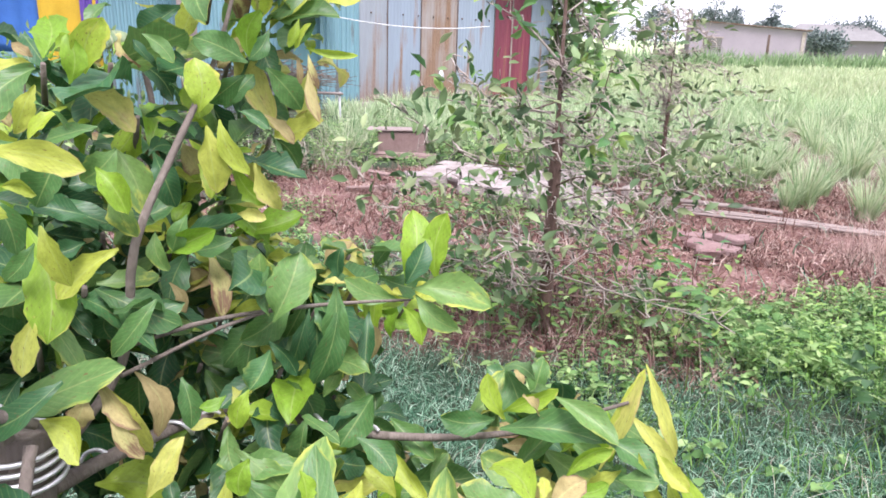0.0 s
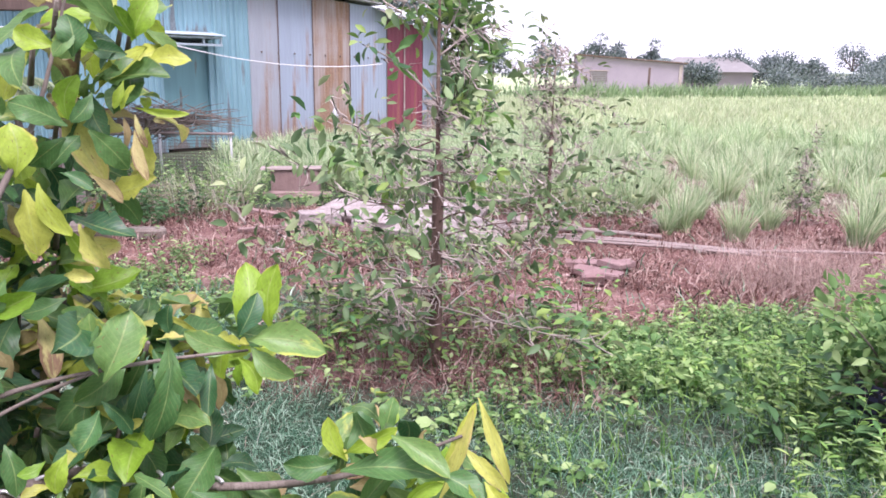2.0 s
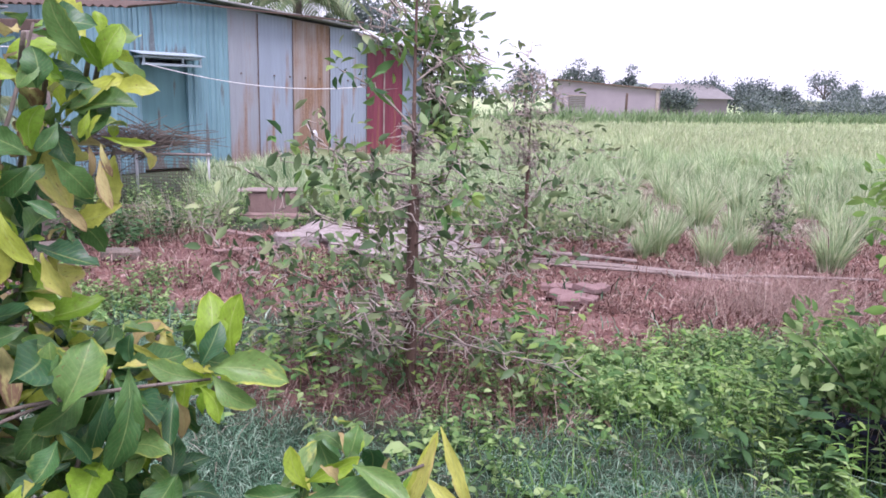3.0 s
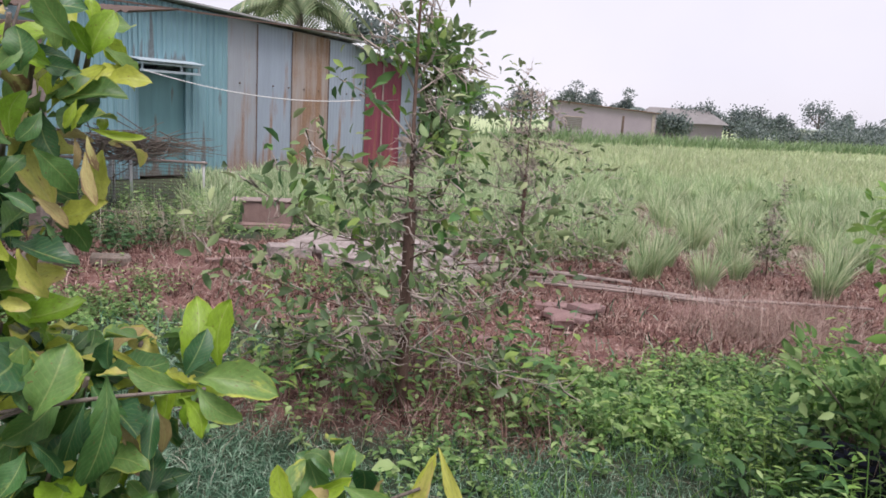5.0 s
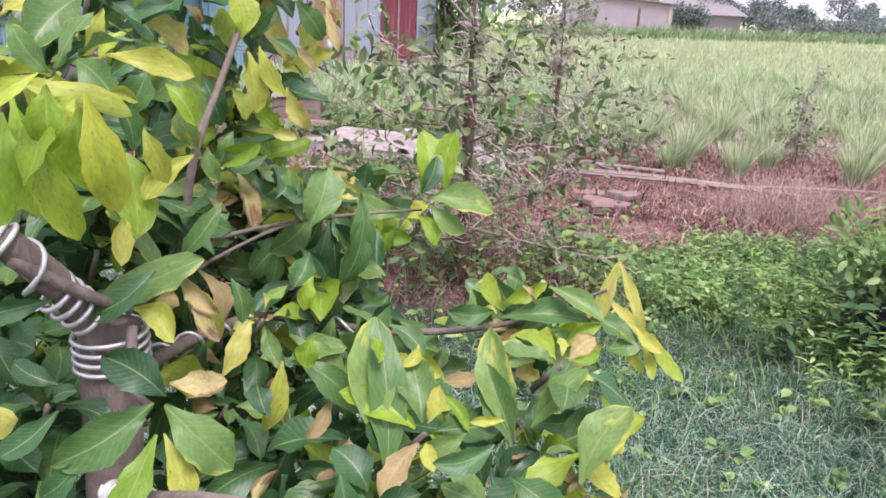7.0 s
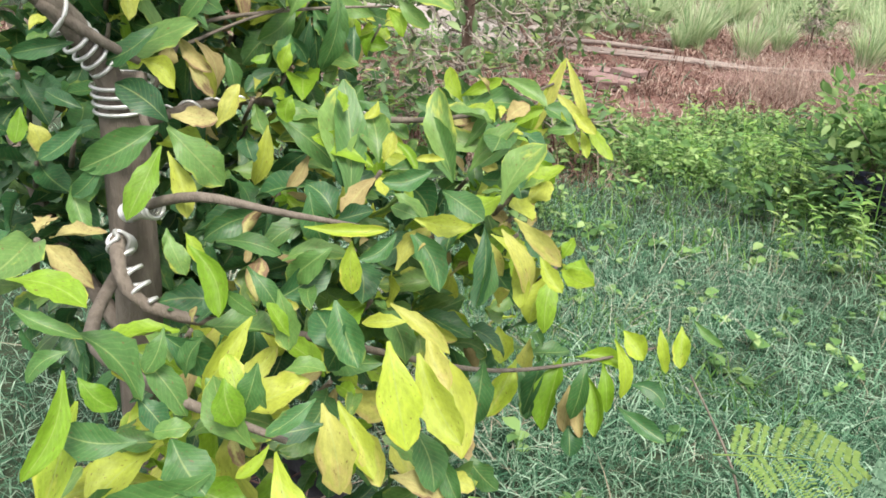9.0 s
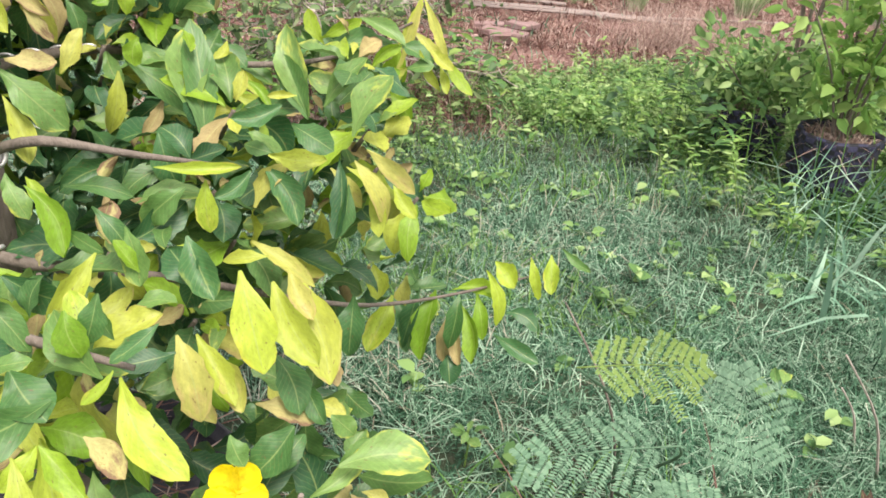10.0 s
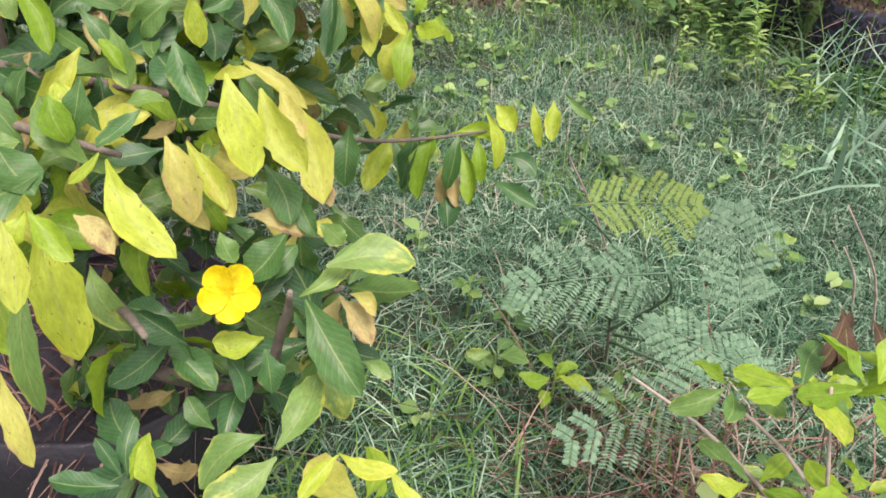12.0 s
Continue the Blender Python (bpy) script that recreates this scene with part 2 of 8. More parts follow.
def np_mesh(name, verts, faces, uv=None, smooth=True):
    """faces: an (n, 4) or (n, 3) array."""
    me = bpy.data.meshes.new(name)
    faces = np.asarray(faces, dtype=np.int32)
    n, k = faces.shape
    me.vertices.add(len(verts))
    me.vertices.foreach_set("co", np.asarray(verts, dtype=np.float32).ravel())
    me.loops.add(n * k)
    me.loops.foreach_set("vertex_index", faces.ravel())
    me.polygons.add(n)
    me.polygons.foreach_set("loop_start", np.arange(0, n * k, k, dtype=np.int32))
    me.polygons.foreach_set("use_smooth", np.full(n, smooth))
    if uv is not None:
        me.uv_layers.new(name="UVMap").data.foreach_set("uv", np.asarray(uv, dtype=np.float32)[faces.ravel()].ravel())
    me.update(calc_edges=True)
    me.validate()
    return me


def unit(v):
    return v / np.maximum(np.linalg.norm(v, axis=-1, keepdims=True), 1e-9)


def tube(name, pts, radii, sides=8, knobs=0.0, rng=None):
    """A tapered limb through points, closed at both ends, with uneven girth."""
    pts = np.array(pts, float)
    if len(pts) > 2:
        t = np.linspace(0, 1, len(pts))
        fine = np.linspace(0, 1, (len(pts) - 1) * 4 + 1)
        radii = np.interp(fine, t, radii)
        out = []
        for f in fine:
            i = min(int(f * (len(pts) - 1)), len(pts) - 2)
            u = f * (len(pts) - 1) - i
            p0, p1, p2, p3 = pts[max(i - 1, 0)], pts[i], pts[i + 1], pts[min(i + 2, len(pts) - 1)]
            out.append(0.5 * (2 * p1 + (p2 - p0) * u + (2 * p0 - 5 * p1 + 4 * p2 - p3) * u * u + (3 * p1 - p0 - 3 * p2 + p3) * u ** 3))
        pts = np.array(out)
    radii = np.array(radii, float)
    n = len(pts)
    d = unit(np.gradient(pts, axis=0))
    ref = np.array([0.31, 0.87, 0.38])
    a = unit(np.cross(d, ref))
    b = np.cross(d, a)
    ang = np.arange(sides) * 2 * np.pi / sides
    rr = np.repeat(radii[:, None], sides, 1)
    if knobs:
        rr = rr * (1 + knobs * (rng or np.random.default_rng(3)).normal(size=rr.shape))
    v = pts[:, None] + rr[..., None] * (a[:, None] * np.cos(ang)[None, :, None] + b[:, None] * np.sin(ang)[None, :, None])
    v = np.concatenate([v.reshape(-1, 3), pts[:1], pts[-1:]])
    f = []
    for i in range(n - 1):
        for j in range(sides):
            k = (j + 1) % sides
            f.append((i * sides + j, i * sides + k, (i + 1) * sides + k, (i + 1) * sides + j))
    for j in range(sides):
        k = (j + 1) % sides
        f.append((n * sides, k, j, j))
        f.append((n * sides + 1, (n - 1) * sides + j, (n - 1) * sides + k, (n - 1) * sides + k))
    me = bpy.data.meshes.new(name)
    me.from_pydata(v.tolist(), [], [tuple(dict.fromkeys(q)) for q in f])
    me.polygons.foreach_set("use_smooth", np.full(len(me.polygons), True))
    return me


def join_np(parts):
    vs, fs, o = [], [], 0
    for v, f in parts:
        vs.append(v)
        fs.append(f + o)
        o += len(v)
    return np.concatenate(vs), np.concatenate(fs)


def blades(rng, root, length, width, lean, face=None, bend=1.0, coarse=False):
    """Grass: one curved, tapered strip of three joints (two if coarse) for each root. lean: (n, 2) way in which it bows over."""
    n = len(root)
    if face is None:
        face = rng.uniform(0, np.pi, n)
    side = np.stack([np.cos(face), np.sin(face), np.zeros(n)], 1)
    lv = np.concatenate([lean, np.zeros((n, 1))], 1)
    rows = []
    for s, w in ((0, 0.8), (0.5, 1.0), (1.0, 0.06)) if coarse else ((0, 0.8), (0.35, 1.0), (0.7, 0.75), (1.0, 0.06)):
        up = length * (s - 0.32 * bend * np.linalg.norm(lean, axis=1) * s * s)
        c = root + lv * (length * s ** (1 + 0.6 * bend))[:, None]
        c = c + np.stack([np.zeros(n), np.zeros(n), up], 1)
        h = (width * w * 0.5)[:, None] * side
        rows += [c - h, c + h]
    v = np.stack(rows, 1).reshape(-1, 3)
    b = (np.arange(n) * len(rows))[:, None, None]
    f = (np.array([[0, 1, 3, 2], [2, 3, 5, 4], [4, 5, 7, 6]])[:len(rows) // 2 - 1][None] + b).reshape(-1, 4)
    return v, f


def small_leaves(pos, way, up, length, width):
    """Tiny or far leaves: one folded-flat lozenge each."""
    way = unit(way)
    side = unit(np.cross(way, up))
    m = pos + way * (length * 0.45)[:, None]
    h = side * (width * 0.5)[:, None]
    v = np.stack([pos, m - h, pos + way * length[:, None], m + h], 1).reshape(-1, 3)
    return v, np.arange(len(v)).reshape(-1, 4)


def leaf_cloud(pos, way, up, length, width, droop=0.25, fold=0.2):
    """Small leaves: three columns by four rows each, folded along the midrib and drooping to the tip."""
    n = len(pos)
    way = unit(way)
    side = unit(np.cross(way, up))
    nor = np.cross(side, way)
    rows = []
    for s, w in ((0.0, 0.06), (0.3, 0.85), (0.65, 0.9), (1.0, 0.04)):
        c = pos + way * (length * s)[:, None] - nor * (length * droop * s * s)[:, None]
        h = side * (width * 0.5 * w)[:, None]
        lift = nor * (width * fold * w)[:, None]
        rows += [c - h + lift, c, c + h + lift]
    v = np.stack(rows, 1).reshape(-1, 3)
    q = []
    for r in range(3):
        for k in range(2):
            a = r * 3 + k
            q.append([a, a + 1, a + 4, a + 3])
    f = (np.array(q)[None] + (np.arange(n) * 12)[:, None, None]).reshape(-1, 4)
    return v, f


def rand_dirs(rng, n, up=0.0):
    v = rng.normal(size=(n, 3))
    v[:, 2] = v[:, 2] * 0.6 + up
    return unit(v)


def smooth_noise(x, y, s, seed=0.0):
    """Cheap value noise from sines, -1 to 1."""
    return (np.sin(x * s + 1.7 * np.sin(y * s * 0.7 + seed)) + np.sin(y * s * 1.3 + 1.3 * np.sin(x * s * 0.9 - seed * 2)) + np.sin((x + y) * s * 0.55 + seed * 3)) / 3


def band(v, a, b, soft):
    return np.clip((v - a) / soft, 0, 1) * np.clip((b - v) / soft, 0, 1)


def bare(x, y):
    """How bare and straw-strewn the ground is, 0 to 1."""
    w = 0.45 * smooth_noise(x, y, 1.7, 0.4) + 0.2 * smooth_noise(x, y, 5.1, 1.0)
    main = band(y + w, 4.75 + 0.12 * np.clip(x, 0, 4), 9.0, 0.5) * band(x, -4.5, 5.2, 0.6)
    nearer = band(y + w, 3.55, 5.0, 0.4) * band(x + w, -0.95, 1.3, 0.4)
    plot = band(y + w, 8.0, 14.5, 1.0) * band(x, 1.9, 13.0, 0.5)
    return np.clip(np.maximum(np.maximum(main, nearer * 0.9), plot * 0.85), 0, 1)


def boxy(lo, hi, bevel=0.0, jitter=0.0, rng=None, seg=1):
    bm = bmesh.new()
    bmesh.ops.create_cube(bm, size=1)
    for v in bm.verts:
        v.co = Vector([lo[i] + (v.co[i] + 0.5) * (hi[i] - lo[i]) for i in range(3)])
    if bevel:
        bmesh.ops.bevel(bm, geom=bm.edges[:], offset=bevel, segments=seg, affect="EDGES")
    if jitter:
        for v in bm.verts:
            v.co += Vector(rng.normal(size=3) * jitter)
    return bm


def sheet(width, height_l, height_r, pitch, amp, thick=0.004, flat=0.35):
    """A ribbed metal sheet in the xz plane, ribs upright, its top sloping from height_l to height_r."""
    xs = [0.0]
    while xs[-1] < width - 1e-4:
        xs.append(min(xs[-1] + pitch / 6, width))
    bm = bmesh.new()
    rings = []
    for x in xs:
        p = (x / pitch) % 1.0
        y = -amp * (1.0 if p < flat else 0.0 if flat + 0.15 < p < 0.85 else 0.5)
        top = height_l + (height_r - height_l) * x / width
        rings.append([bm.verts.new((x, y + dy, z)) for dy, z in ((0, 0), (0, top), (thick, top), (thick, 0))])
    for a, b in zip(rings, rings[1:]):
        for i in range(4):
            j = (i + 1) % 4
            bm.faces.new((a[i], b[i], b[j], a[j]))
    bm.faces.new(rings[0][::-1])
    bm.faces.new(rings[-1])
    bmesh.ops.recalc_face_normals(bm, faces=bm.faces[:])
    return bm


def lathe(profile, sides=24, wob=0.0, rng=None):
    bm = bmesh.new()
    rings = []
    for r, z in profile:
        ring = []
        for j in range(sides):
            a = 2 * math.pi * j / sides
            k = 1 + (wob * math.sin(3 * a + z * 9) + wob * 0.7 * math.sin(7 * a + 2 + z * 5) if wob else 0)
            ring.append(bm.verts.new((r * k * math.cos(a), r * k * math.sin(a), z)))
        rings.append(ring)
    uv = bm.loops.layers.uv.new("UVMap")
    for i, (a, b) in enumerate(zip(rings, rings[1:])):
        for j in range(sides):
            k = (j + 1) % sides
            f = bm.faces.new((a[j], a[k], b[k], b[j]))
            f.smooth = True
            for lp, (u, v) in zip(f.loops, ((j, i), (j + 1, i), (j + 1, i + 1), (j, i + 1))):
                lp[uv].uv = (u / sides, profile[v][1])
    if profile[0][0] > 0.001:
        bm.faces.new(rings[0][::-1])
    if profile[-1][0] > 0.001:
        bm.faces.new(rings[-1])
    return bm


# ---------- ground ----------
def ground_material():
    m, n, l, b = material("garden_soil", 0.95)
    at = n.new("ShaderNodeAttribute")
    at.attribute_name = "bare"
    field = n.new("ShaderNodeAttribute")
    field.attribute_name = "field"
    a, f = noise_node(n, l, 2.3, 6), noise_node(n, l, 34.0, 6)
    fine = noise_node(n, l, 160.0, 4)
    soil = ramp(n, [(0.32, (0.055, 0.024, 0.021)), (0.48, (0.145, 0.068, 0.057)), (0.68, (0.29, 0.19, 0.165))])
    mxs = n.new("ShaderNodeMix")
    mxs.data_type = "FLOAT"
    mxs.inputs[0].default_value = 0.5
    l.new(a.outputs[0], mxs.inputs[2]), l.new(f.outputs[0], mxs.inputs[3])
    l.new(mxs.outputs[0], soil.inputs[0])
    # soil beneath the growth, darkened: shade between the blades put into its colour
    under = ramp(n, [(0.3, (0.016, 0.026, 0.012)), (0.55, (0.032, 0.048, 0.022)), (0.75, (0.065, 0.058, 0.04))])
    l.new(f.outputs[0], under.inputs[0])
    crop = ramp(n, [(0.3, (0.28, 0.36, 0.18)), (0.6, (0.38, 0.45, 0.24)), (0.8, (0.45, 0.50, 0.29))])
    l.new(a.outputs[0], crop.inputs[0])
    m1, m2 = n.new("ShaderNodeMix"), n.new("ShaderNodeMix")
    m1.data_type = m2.data_type = "RGBA"
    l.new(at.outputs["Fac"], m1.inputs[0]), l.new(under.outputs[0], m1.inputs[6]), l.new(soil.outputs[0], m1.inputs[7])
    l.new(field.outputs["Fac"], m2.inputs[0]), l.new(m1.outputs[2], m2.inputs[6]), l.new(crop.outputs[0], m2.inputs[7])
    l.new(m2.outputs[2], b.inputs["Base Color"])
    bump(n, l, b, fine.outputs[0], 0.7, 0.012)
    return m


gx = np.concatenate([np.linspace(-1500, -40, 12), np.linspace(-30, -6, 13), np.linspace(-5, 7, 97), np.linspace(8, 30, 12), np.linspace(40, 1500, 12)])
gy = np.concatenate([np.linspace(-600, -20, 6), np.linspace(-10, 0, 6), np.linspace(0.3, 11, 86), np.linspace(12, 60, 25), np.linspace(70, 2500, 20)])
X, Y = np.meshgrid(gx, gy)
Z = 0.025 * smooth_noise(X, Y, 2.9, 0.2) + 0.012 * smooth_noise(X, Y, 11.0, 0.9)
near_zone = band(X, -6, 13, 1.0) * band(Y, -1, 15, 1.0)
Z = Z * near_zone - 0.02
nx, ny = len(gx), len(gy)
q = np.array([[j * nx + i, j * nx + i + 1, (j + 1) * nx + i + 1, (j + 1) * nx + i] for j in range(ny - 1) for i in range(nx - 1)])
gm = np_mesh("ground", np.stack([X.ravel(), Y.ravel(), Z.ravel()], 1), q)
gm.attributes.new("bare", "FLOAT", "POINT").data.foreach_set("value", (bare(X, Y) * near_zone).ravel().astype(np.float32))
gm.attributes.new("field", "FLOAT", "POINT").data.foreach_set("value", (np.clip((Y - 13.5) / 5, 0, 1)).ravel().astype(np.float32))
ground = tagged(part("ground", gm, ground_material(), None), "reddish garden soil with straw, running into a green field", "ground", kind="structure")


def scatter(rng, n, x0, x1, y0, y1, density):
    """Points over an oblong, kept by a density from 0 to 1."""
    x, y = rng.uniform(x0, x1, n), rng.uniform(y0, y1, n)
    k = rng.uniform(0, 1, n) < density(x, y)
    return np.stack([x[k], y[k], np.full(k.sum(), -0.02)], 1)


def lay_grass(name, seed, n, box, density, size, width, spread, mat, label, bend=1.0, coarse=False):
    rng = np.random.default_rng(seed)
    r = scatter(rng, n, *box, density)
    k = len(r)
    ln = rng.uniform(size[0], size[1], k)
    v, f = blades(rng, r, ln, rng.uniform(0.7, 1.3, k) * width, rng.normal(size=(k, 2)) * spread, bend=bend, coarse=coarse)
    ob = part(name, np_mesh(name, v, f), mat, None)
    return tagged(ob, label, "grass", kind="stuff")


def creeping(x, y):
    w = 0.5 * smooth_noise(x, y, 2.1, 2.0)
    return np.clip(1.25 - bare(x, y) * 1.3 - np.clip((y + w - 4.2) / 0.8, 0, 0.9), 0, 1) * (0.55 + 0.45 * (smooth_noise(x, y, 3.0, 5.0) > -0.35))


fade = lambda x, y: creeping(x, y) * band(x, -2.0, 5.0, 0.9) * band(y, -0.2, 6.0, 0.7) * (0.55 + 0.45 * np.clip((y - 1.5) / 0.6, 0, 1))
lay_grass("creeping_grass", 11, 250000, (-2.0, 5.0, -0.1, 5.4), fade, (0.035, 0.11), 0.0036, 1.15, GRASS_BLUE, "fine bluish-green creeping grass matted over the ground", bend=1.9, coarse=True)
lay_grass("creeping_grass", 12, 42000, (0.4, 3.2, 0.5, 2.9), creeping, (0.05, 0.14), 0.0034, 1.15, GRASS_BLUE, "longer bluish-green grass in a thick tangle", bend=1.9)
lay_grass("dry_grass", 13, 30000, (-2.0, 5.0, -0.1, 5.2), lambda x, y: fade(x, y) * np.clip(0.3 + 0.9 * smooth_noise(x, y, 2.2, 6.0), 0.1, 1), (0.04, 0.13), 0.0028, 1.0, GRASS_DRY, "dry straw-coloured stems lying in the grass")
lay_grass("fresh_grass", 18, 16000, (0.3, 4.0, 0.6, 4.6), lambda x, y: creeping(x, y) * (smooth_noise(x, y, 2.6, 8.0) > 0.15), (0.05, 0.14), 0.005, 0.7, GRASS_FRESH, "greener patches in the creeping grass")
lay_grass("straw_litter", 14, 90000, (-4.0, 5.0, 3.8, 9.2), lambda x, y: bare(x, y) * (0.4 + 0.6 * (smooth_noise(x, y, 4.0, 3.0) > -0.2)), (0.03, 0.2), 0.008, 1.6, STRAW_RED, "red-brown dry straw and litter on bare soil", bend=1.9, coarse=True)

lay_grass("straw_litter", 19, 26000, (1.8, 9.0, 9.0, 13.5), lambda x, y: bare(x, y) * 0.9, (0.04, 0.2), 0.010, 1.5, GRASS_DRY, "dry straw on the soil between the lemongrass", bend=1.8, coarse=True)


# clods and chips of dry earth
def clods(name, seed, n, box, density, size, mat, label):
    g = np.random.default_rng(seed)
    r = scatter(g, n, *box, density)
    base = np.array([[-1, -1, 0], [1, -1, 0], [1, 1, 0], [-1, 1, 0], [-0.6, -0.6, 0.8], [0.6, -0.6, 0.8], [0.6, 0.6, 0.8], [-0.6, 0.6, 0.8]], float)
    fq = np.array([[0, 1, 5, 4], [1, 2, 6, 5], [2, 3, 7, 6], [3, 0, 4, 7], [4, 5, 6, 7]])
    k = len(r)
    a, s = g.uniform(0, 6.28, k), g.uniform(size[0], size[1], k) * g.uniform(0.3, 1, k)
    v = base[None] * (1 + g.normal(size=(k, 8, 3)) * 0.25) * s[:, None, None] * np.array([1, 0.75, 0.6])
    c, sn = np.cos(a)[:, None], np.sin(a)[:, None]
    v = np.stack([v[..., 0] * c - v[..., 1] * sn, v[..., 0] * sn + v[..., 1] * c, v[..., 2]], 2) + r[:, None]
    f = (fq[None] + (np.arange(k) * 8)[:, None, None]).reshape(-1, 4)
    return tagged(part(name, np_mesh(name, v.reshape(-1, 3), f, smooth=False), mat, None), label, "soil", kind="stuff")


CLOD = leafy("crumbled_soil", [(0.06, 0.027, 0.023), (0.16, 0.075, 0.063), (0.27, 0.16, 0.135), (0.42, 0.32, 0.29)], 0.0, 0.95)
clods("soil_clods", 15, 16000, (-4.0, 5.0, 3.8, 9.2), bare, (0.008, 0.03), CLOD, "crumbled reddish-brown soil and chips")

# thinner growth all round, out of the garden
ring = lambda x, y: np.clip(0.55 + 0.5 * smooth_noise(x, y, 1.3, 3.0), 0, 1) * np.clip(1.15 - bare(x, y), 0, 1) * band(x, -5.5, 9.0, 2.0) * band(y, -4.5, 8.0, 2.0) * ~((x > -0.9) & (x < 3.7) & (y > 0.4) & (y < 5.0))
lay_grass("creeping_grass", 16, 62000, (-5.5, 9.0, -4.5, 8.0), ring, (0.06, 0.2), 0.009, 0.8, GRASS_BLUE, "bluish-green grass thinning out over the plot", coarse=True)
lay_grass("fresh_grass", 17, 5000, (0.6, 4.8, 3.0, 5.6), lambda x, y: np.clip(0.9 - bare(x, y), 0, 1), (0.06, 0.17), 0.005, 0.6, GRASS_FRESH, "fresh green grass among the weeds")

# ---------- metal shed ----------
def painted_metal(name, base, dark, rust, amount, streak=(5, 5, 0.35), rough=0.5):
    """Painted or zinc sheet with rust that runs down in streaks and gathers at the foot."""
    m, n, l, b = material(name, rough, 0.15)
    vec = n.new("ShaderNodeTexCoord").outputs["Object"]
    mp = n.new("ShaderNodeMapping")
    mp.inputs["Scale"].default_value = streak
    l.new(vec, mp.inputs["Vector"])
    s1, s2, s3 = noise_node(n, l, 1.0, 6, 0.65, mp.outputs[0]), noise_node(n, l, 0.9, 3, 0.5, vec), noise_node(n, l, 40, 4, 0.6, vec)
    c1 = ramp(n, [(0.3, dark), (0.65, base)])
    l.new(s1.outputs[0], c1.inputs[0])
    sep = n.new("ShaderNodeSeparateXYZ")
    l.new(vec, sep.inputs[0])
    foot = n.new("ShaderNodeMapRange")
    foot.inputs[1].default_value, foot.inputs[2].default_value, foot.inputs[3].default_value, foot.inputs[4].default_value = 0.0, 0.7, 0.28, 0.0
    l.new(sep.outputs[2], foot.inputs[0])
    ad = n.new("ShaderNodeMath")
    l.new(s1.outputs[0], ad.inputs[0]), l.new(foot.outputs[0], ad.inputs[1])
    ad2 = n.new("ShaderNodeMath")
    ad2.operation = "MULTIPLY_ADD"
    ad2.inputs[1].default_value = 0.5
    l.new(s2.outputs[0], ad2.inputs[0]), l.new(ad.outputs[0], ad2.inputs[2])
    k = ramp(n, [(max(0.0, 0.98 - amount), (0, 0, 0)), (min(1.0, 1.2 - amount), (1, 1, 1))])
    l.new(ad2.outputs[0], k.inputs[0])
    rc = ramp(n, [(0.3, (rust[0] * 0.5, rust[1] * 0.45, rust[2] * 0.45)), (0.7, rust)])
    l.new(s3.outputs[0], rc.inputs[0])
    mx = n.new("ShaderNodeMix")
    mx.data_type = "RGBA"
    l.new(k.outputs[0], mx.inputs[0]), l.new(c1.outputs[0], mx.inputs[6]), l.new(rc.outputs[0], mx.inputs[7])
    l.new(mx.outputs[2], b.inputs["Base Color"])
    rr = n.new("ShaderNodeMapRange")
    rr.inputs[3].default_value, rr.inputs[4].default_value = rough, 0.9
    l.new(k.outputs[0], rr.inputs[0]), l.new(rr.outputs[0], b.inputs["Roughness"])
    bump(n, l, b, s3.outputs[0], 0.15, 0.003)
    return m


TEAL = painted_metal("teal_sheet", (0.205, 0.365, 0.41), (0.165, 0.30, 0.34), (0.20, 0.25, 0.26), 0.05)
# the same teal made darker for the door: awning shade put into the colour
TEAL_SHADED = painted_metal("shaded_teal_sheet", (0.13, 0.28, 0.30), (0.10, 0.21, 0.23), (0.2, 0.2, 0.18), 0.05)
ZINC = painted_metal("grey_zinc_sheet", (0.29, 0.35, 0.42), (0.25, 0.295, 0.35), (0.34, 0.24, 0.18), 0.14)
ZINC_PINK = painted_metal("dull_zinc_sheet", (0.31, 0.345, 0.38), (0.26, 0.275, 0.30), (0.35, 0.26, 0.21), 0.2)
RUSTY = painted_metal("rusted_zinc_sheet", (0.35, 0.33, 0.32), (0.30, 0.26, 0.235), (0.34, 0.225, 0.15), 0.33)
MAROON = painted_metal("maroon_sheet", (0.21, 0.045, 0.07), (0.14, 0.03, 0.05), (0.3, 0.12, 0.1), 0.08)
ROOF = painted_metal("weathered_roof_sheet", (0.45, 0.46, 0.46), (0.25, 0.25, 0.25), (0.2, 0.13, 0.1), 0.2)
PALE_ROOF = painted_metal("pale_roof_sheet", (0.62, 0.68, 0.68), (0.45, 0.50, 0.50), (0.35, 0.3, 0.25), 0.1)
DARK_WOOD = rough_surface("dark_timber", [(0.3, (0.06, 0.04, 0.03)), (0.7, (0.16, 0.11, 0.09))], 4, 50, 0.9, 0.6, stretch=(1, 1, 0.2))
GREY_WOOD = rough_surface("weathered_timber", [(0.3, (0.17, 0.13, 0.12)), (0.7, (0.36, 0.30, 0.27))], 5, 60, 0.9, 0.6, stretch=(0.3, 1, 1))
WHITE_STEEL = rough_surface("white_steel", [(0.3, (0.40, 0.41, 0.41)), (0.7, (0.58, 0.59, 0.59))], 8, 90, 0.5, 0.1)
CONCRETE = rough_surface("weathered_concrete", [(0.25, (0.20, 0.16, 0.14)), (0.5, (0.34, 0.29, 0.26)), (0.75, (0.48, 0.43, 0.40))], 7, 55, 0.95, 0.7)
BRICKRED = rough_surface("old_brick", [(0.25, (0.14, 0.08, 0.078)), (0.5, (0.23, 0.145, 0.135)), (0.75, (0.34, 0.25, 0.24))], 9, 80, 0.95, 0.7)
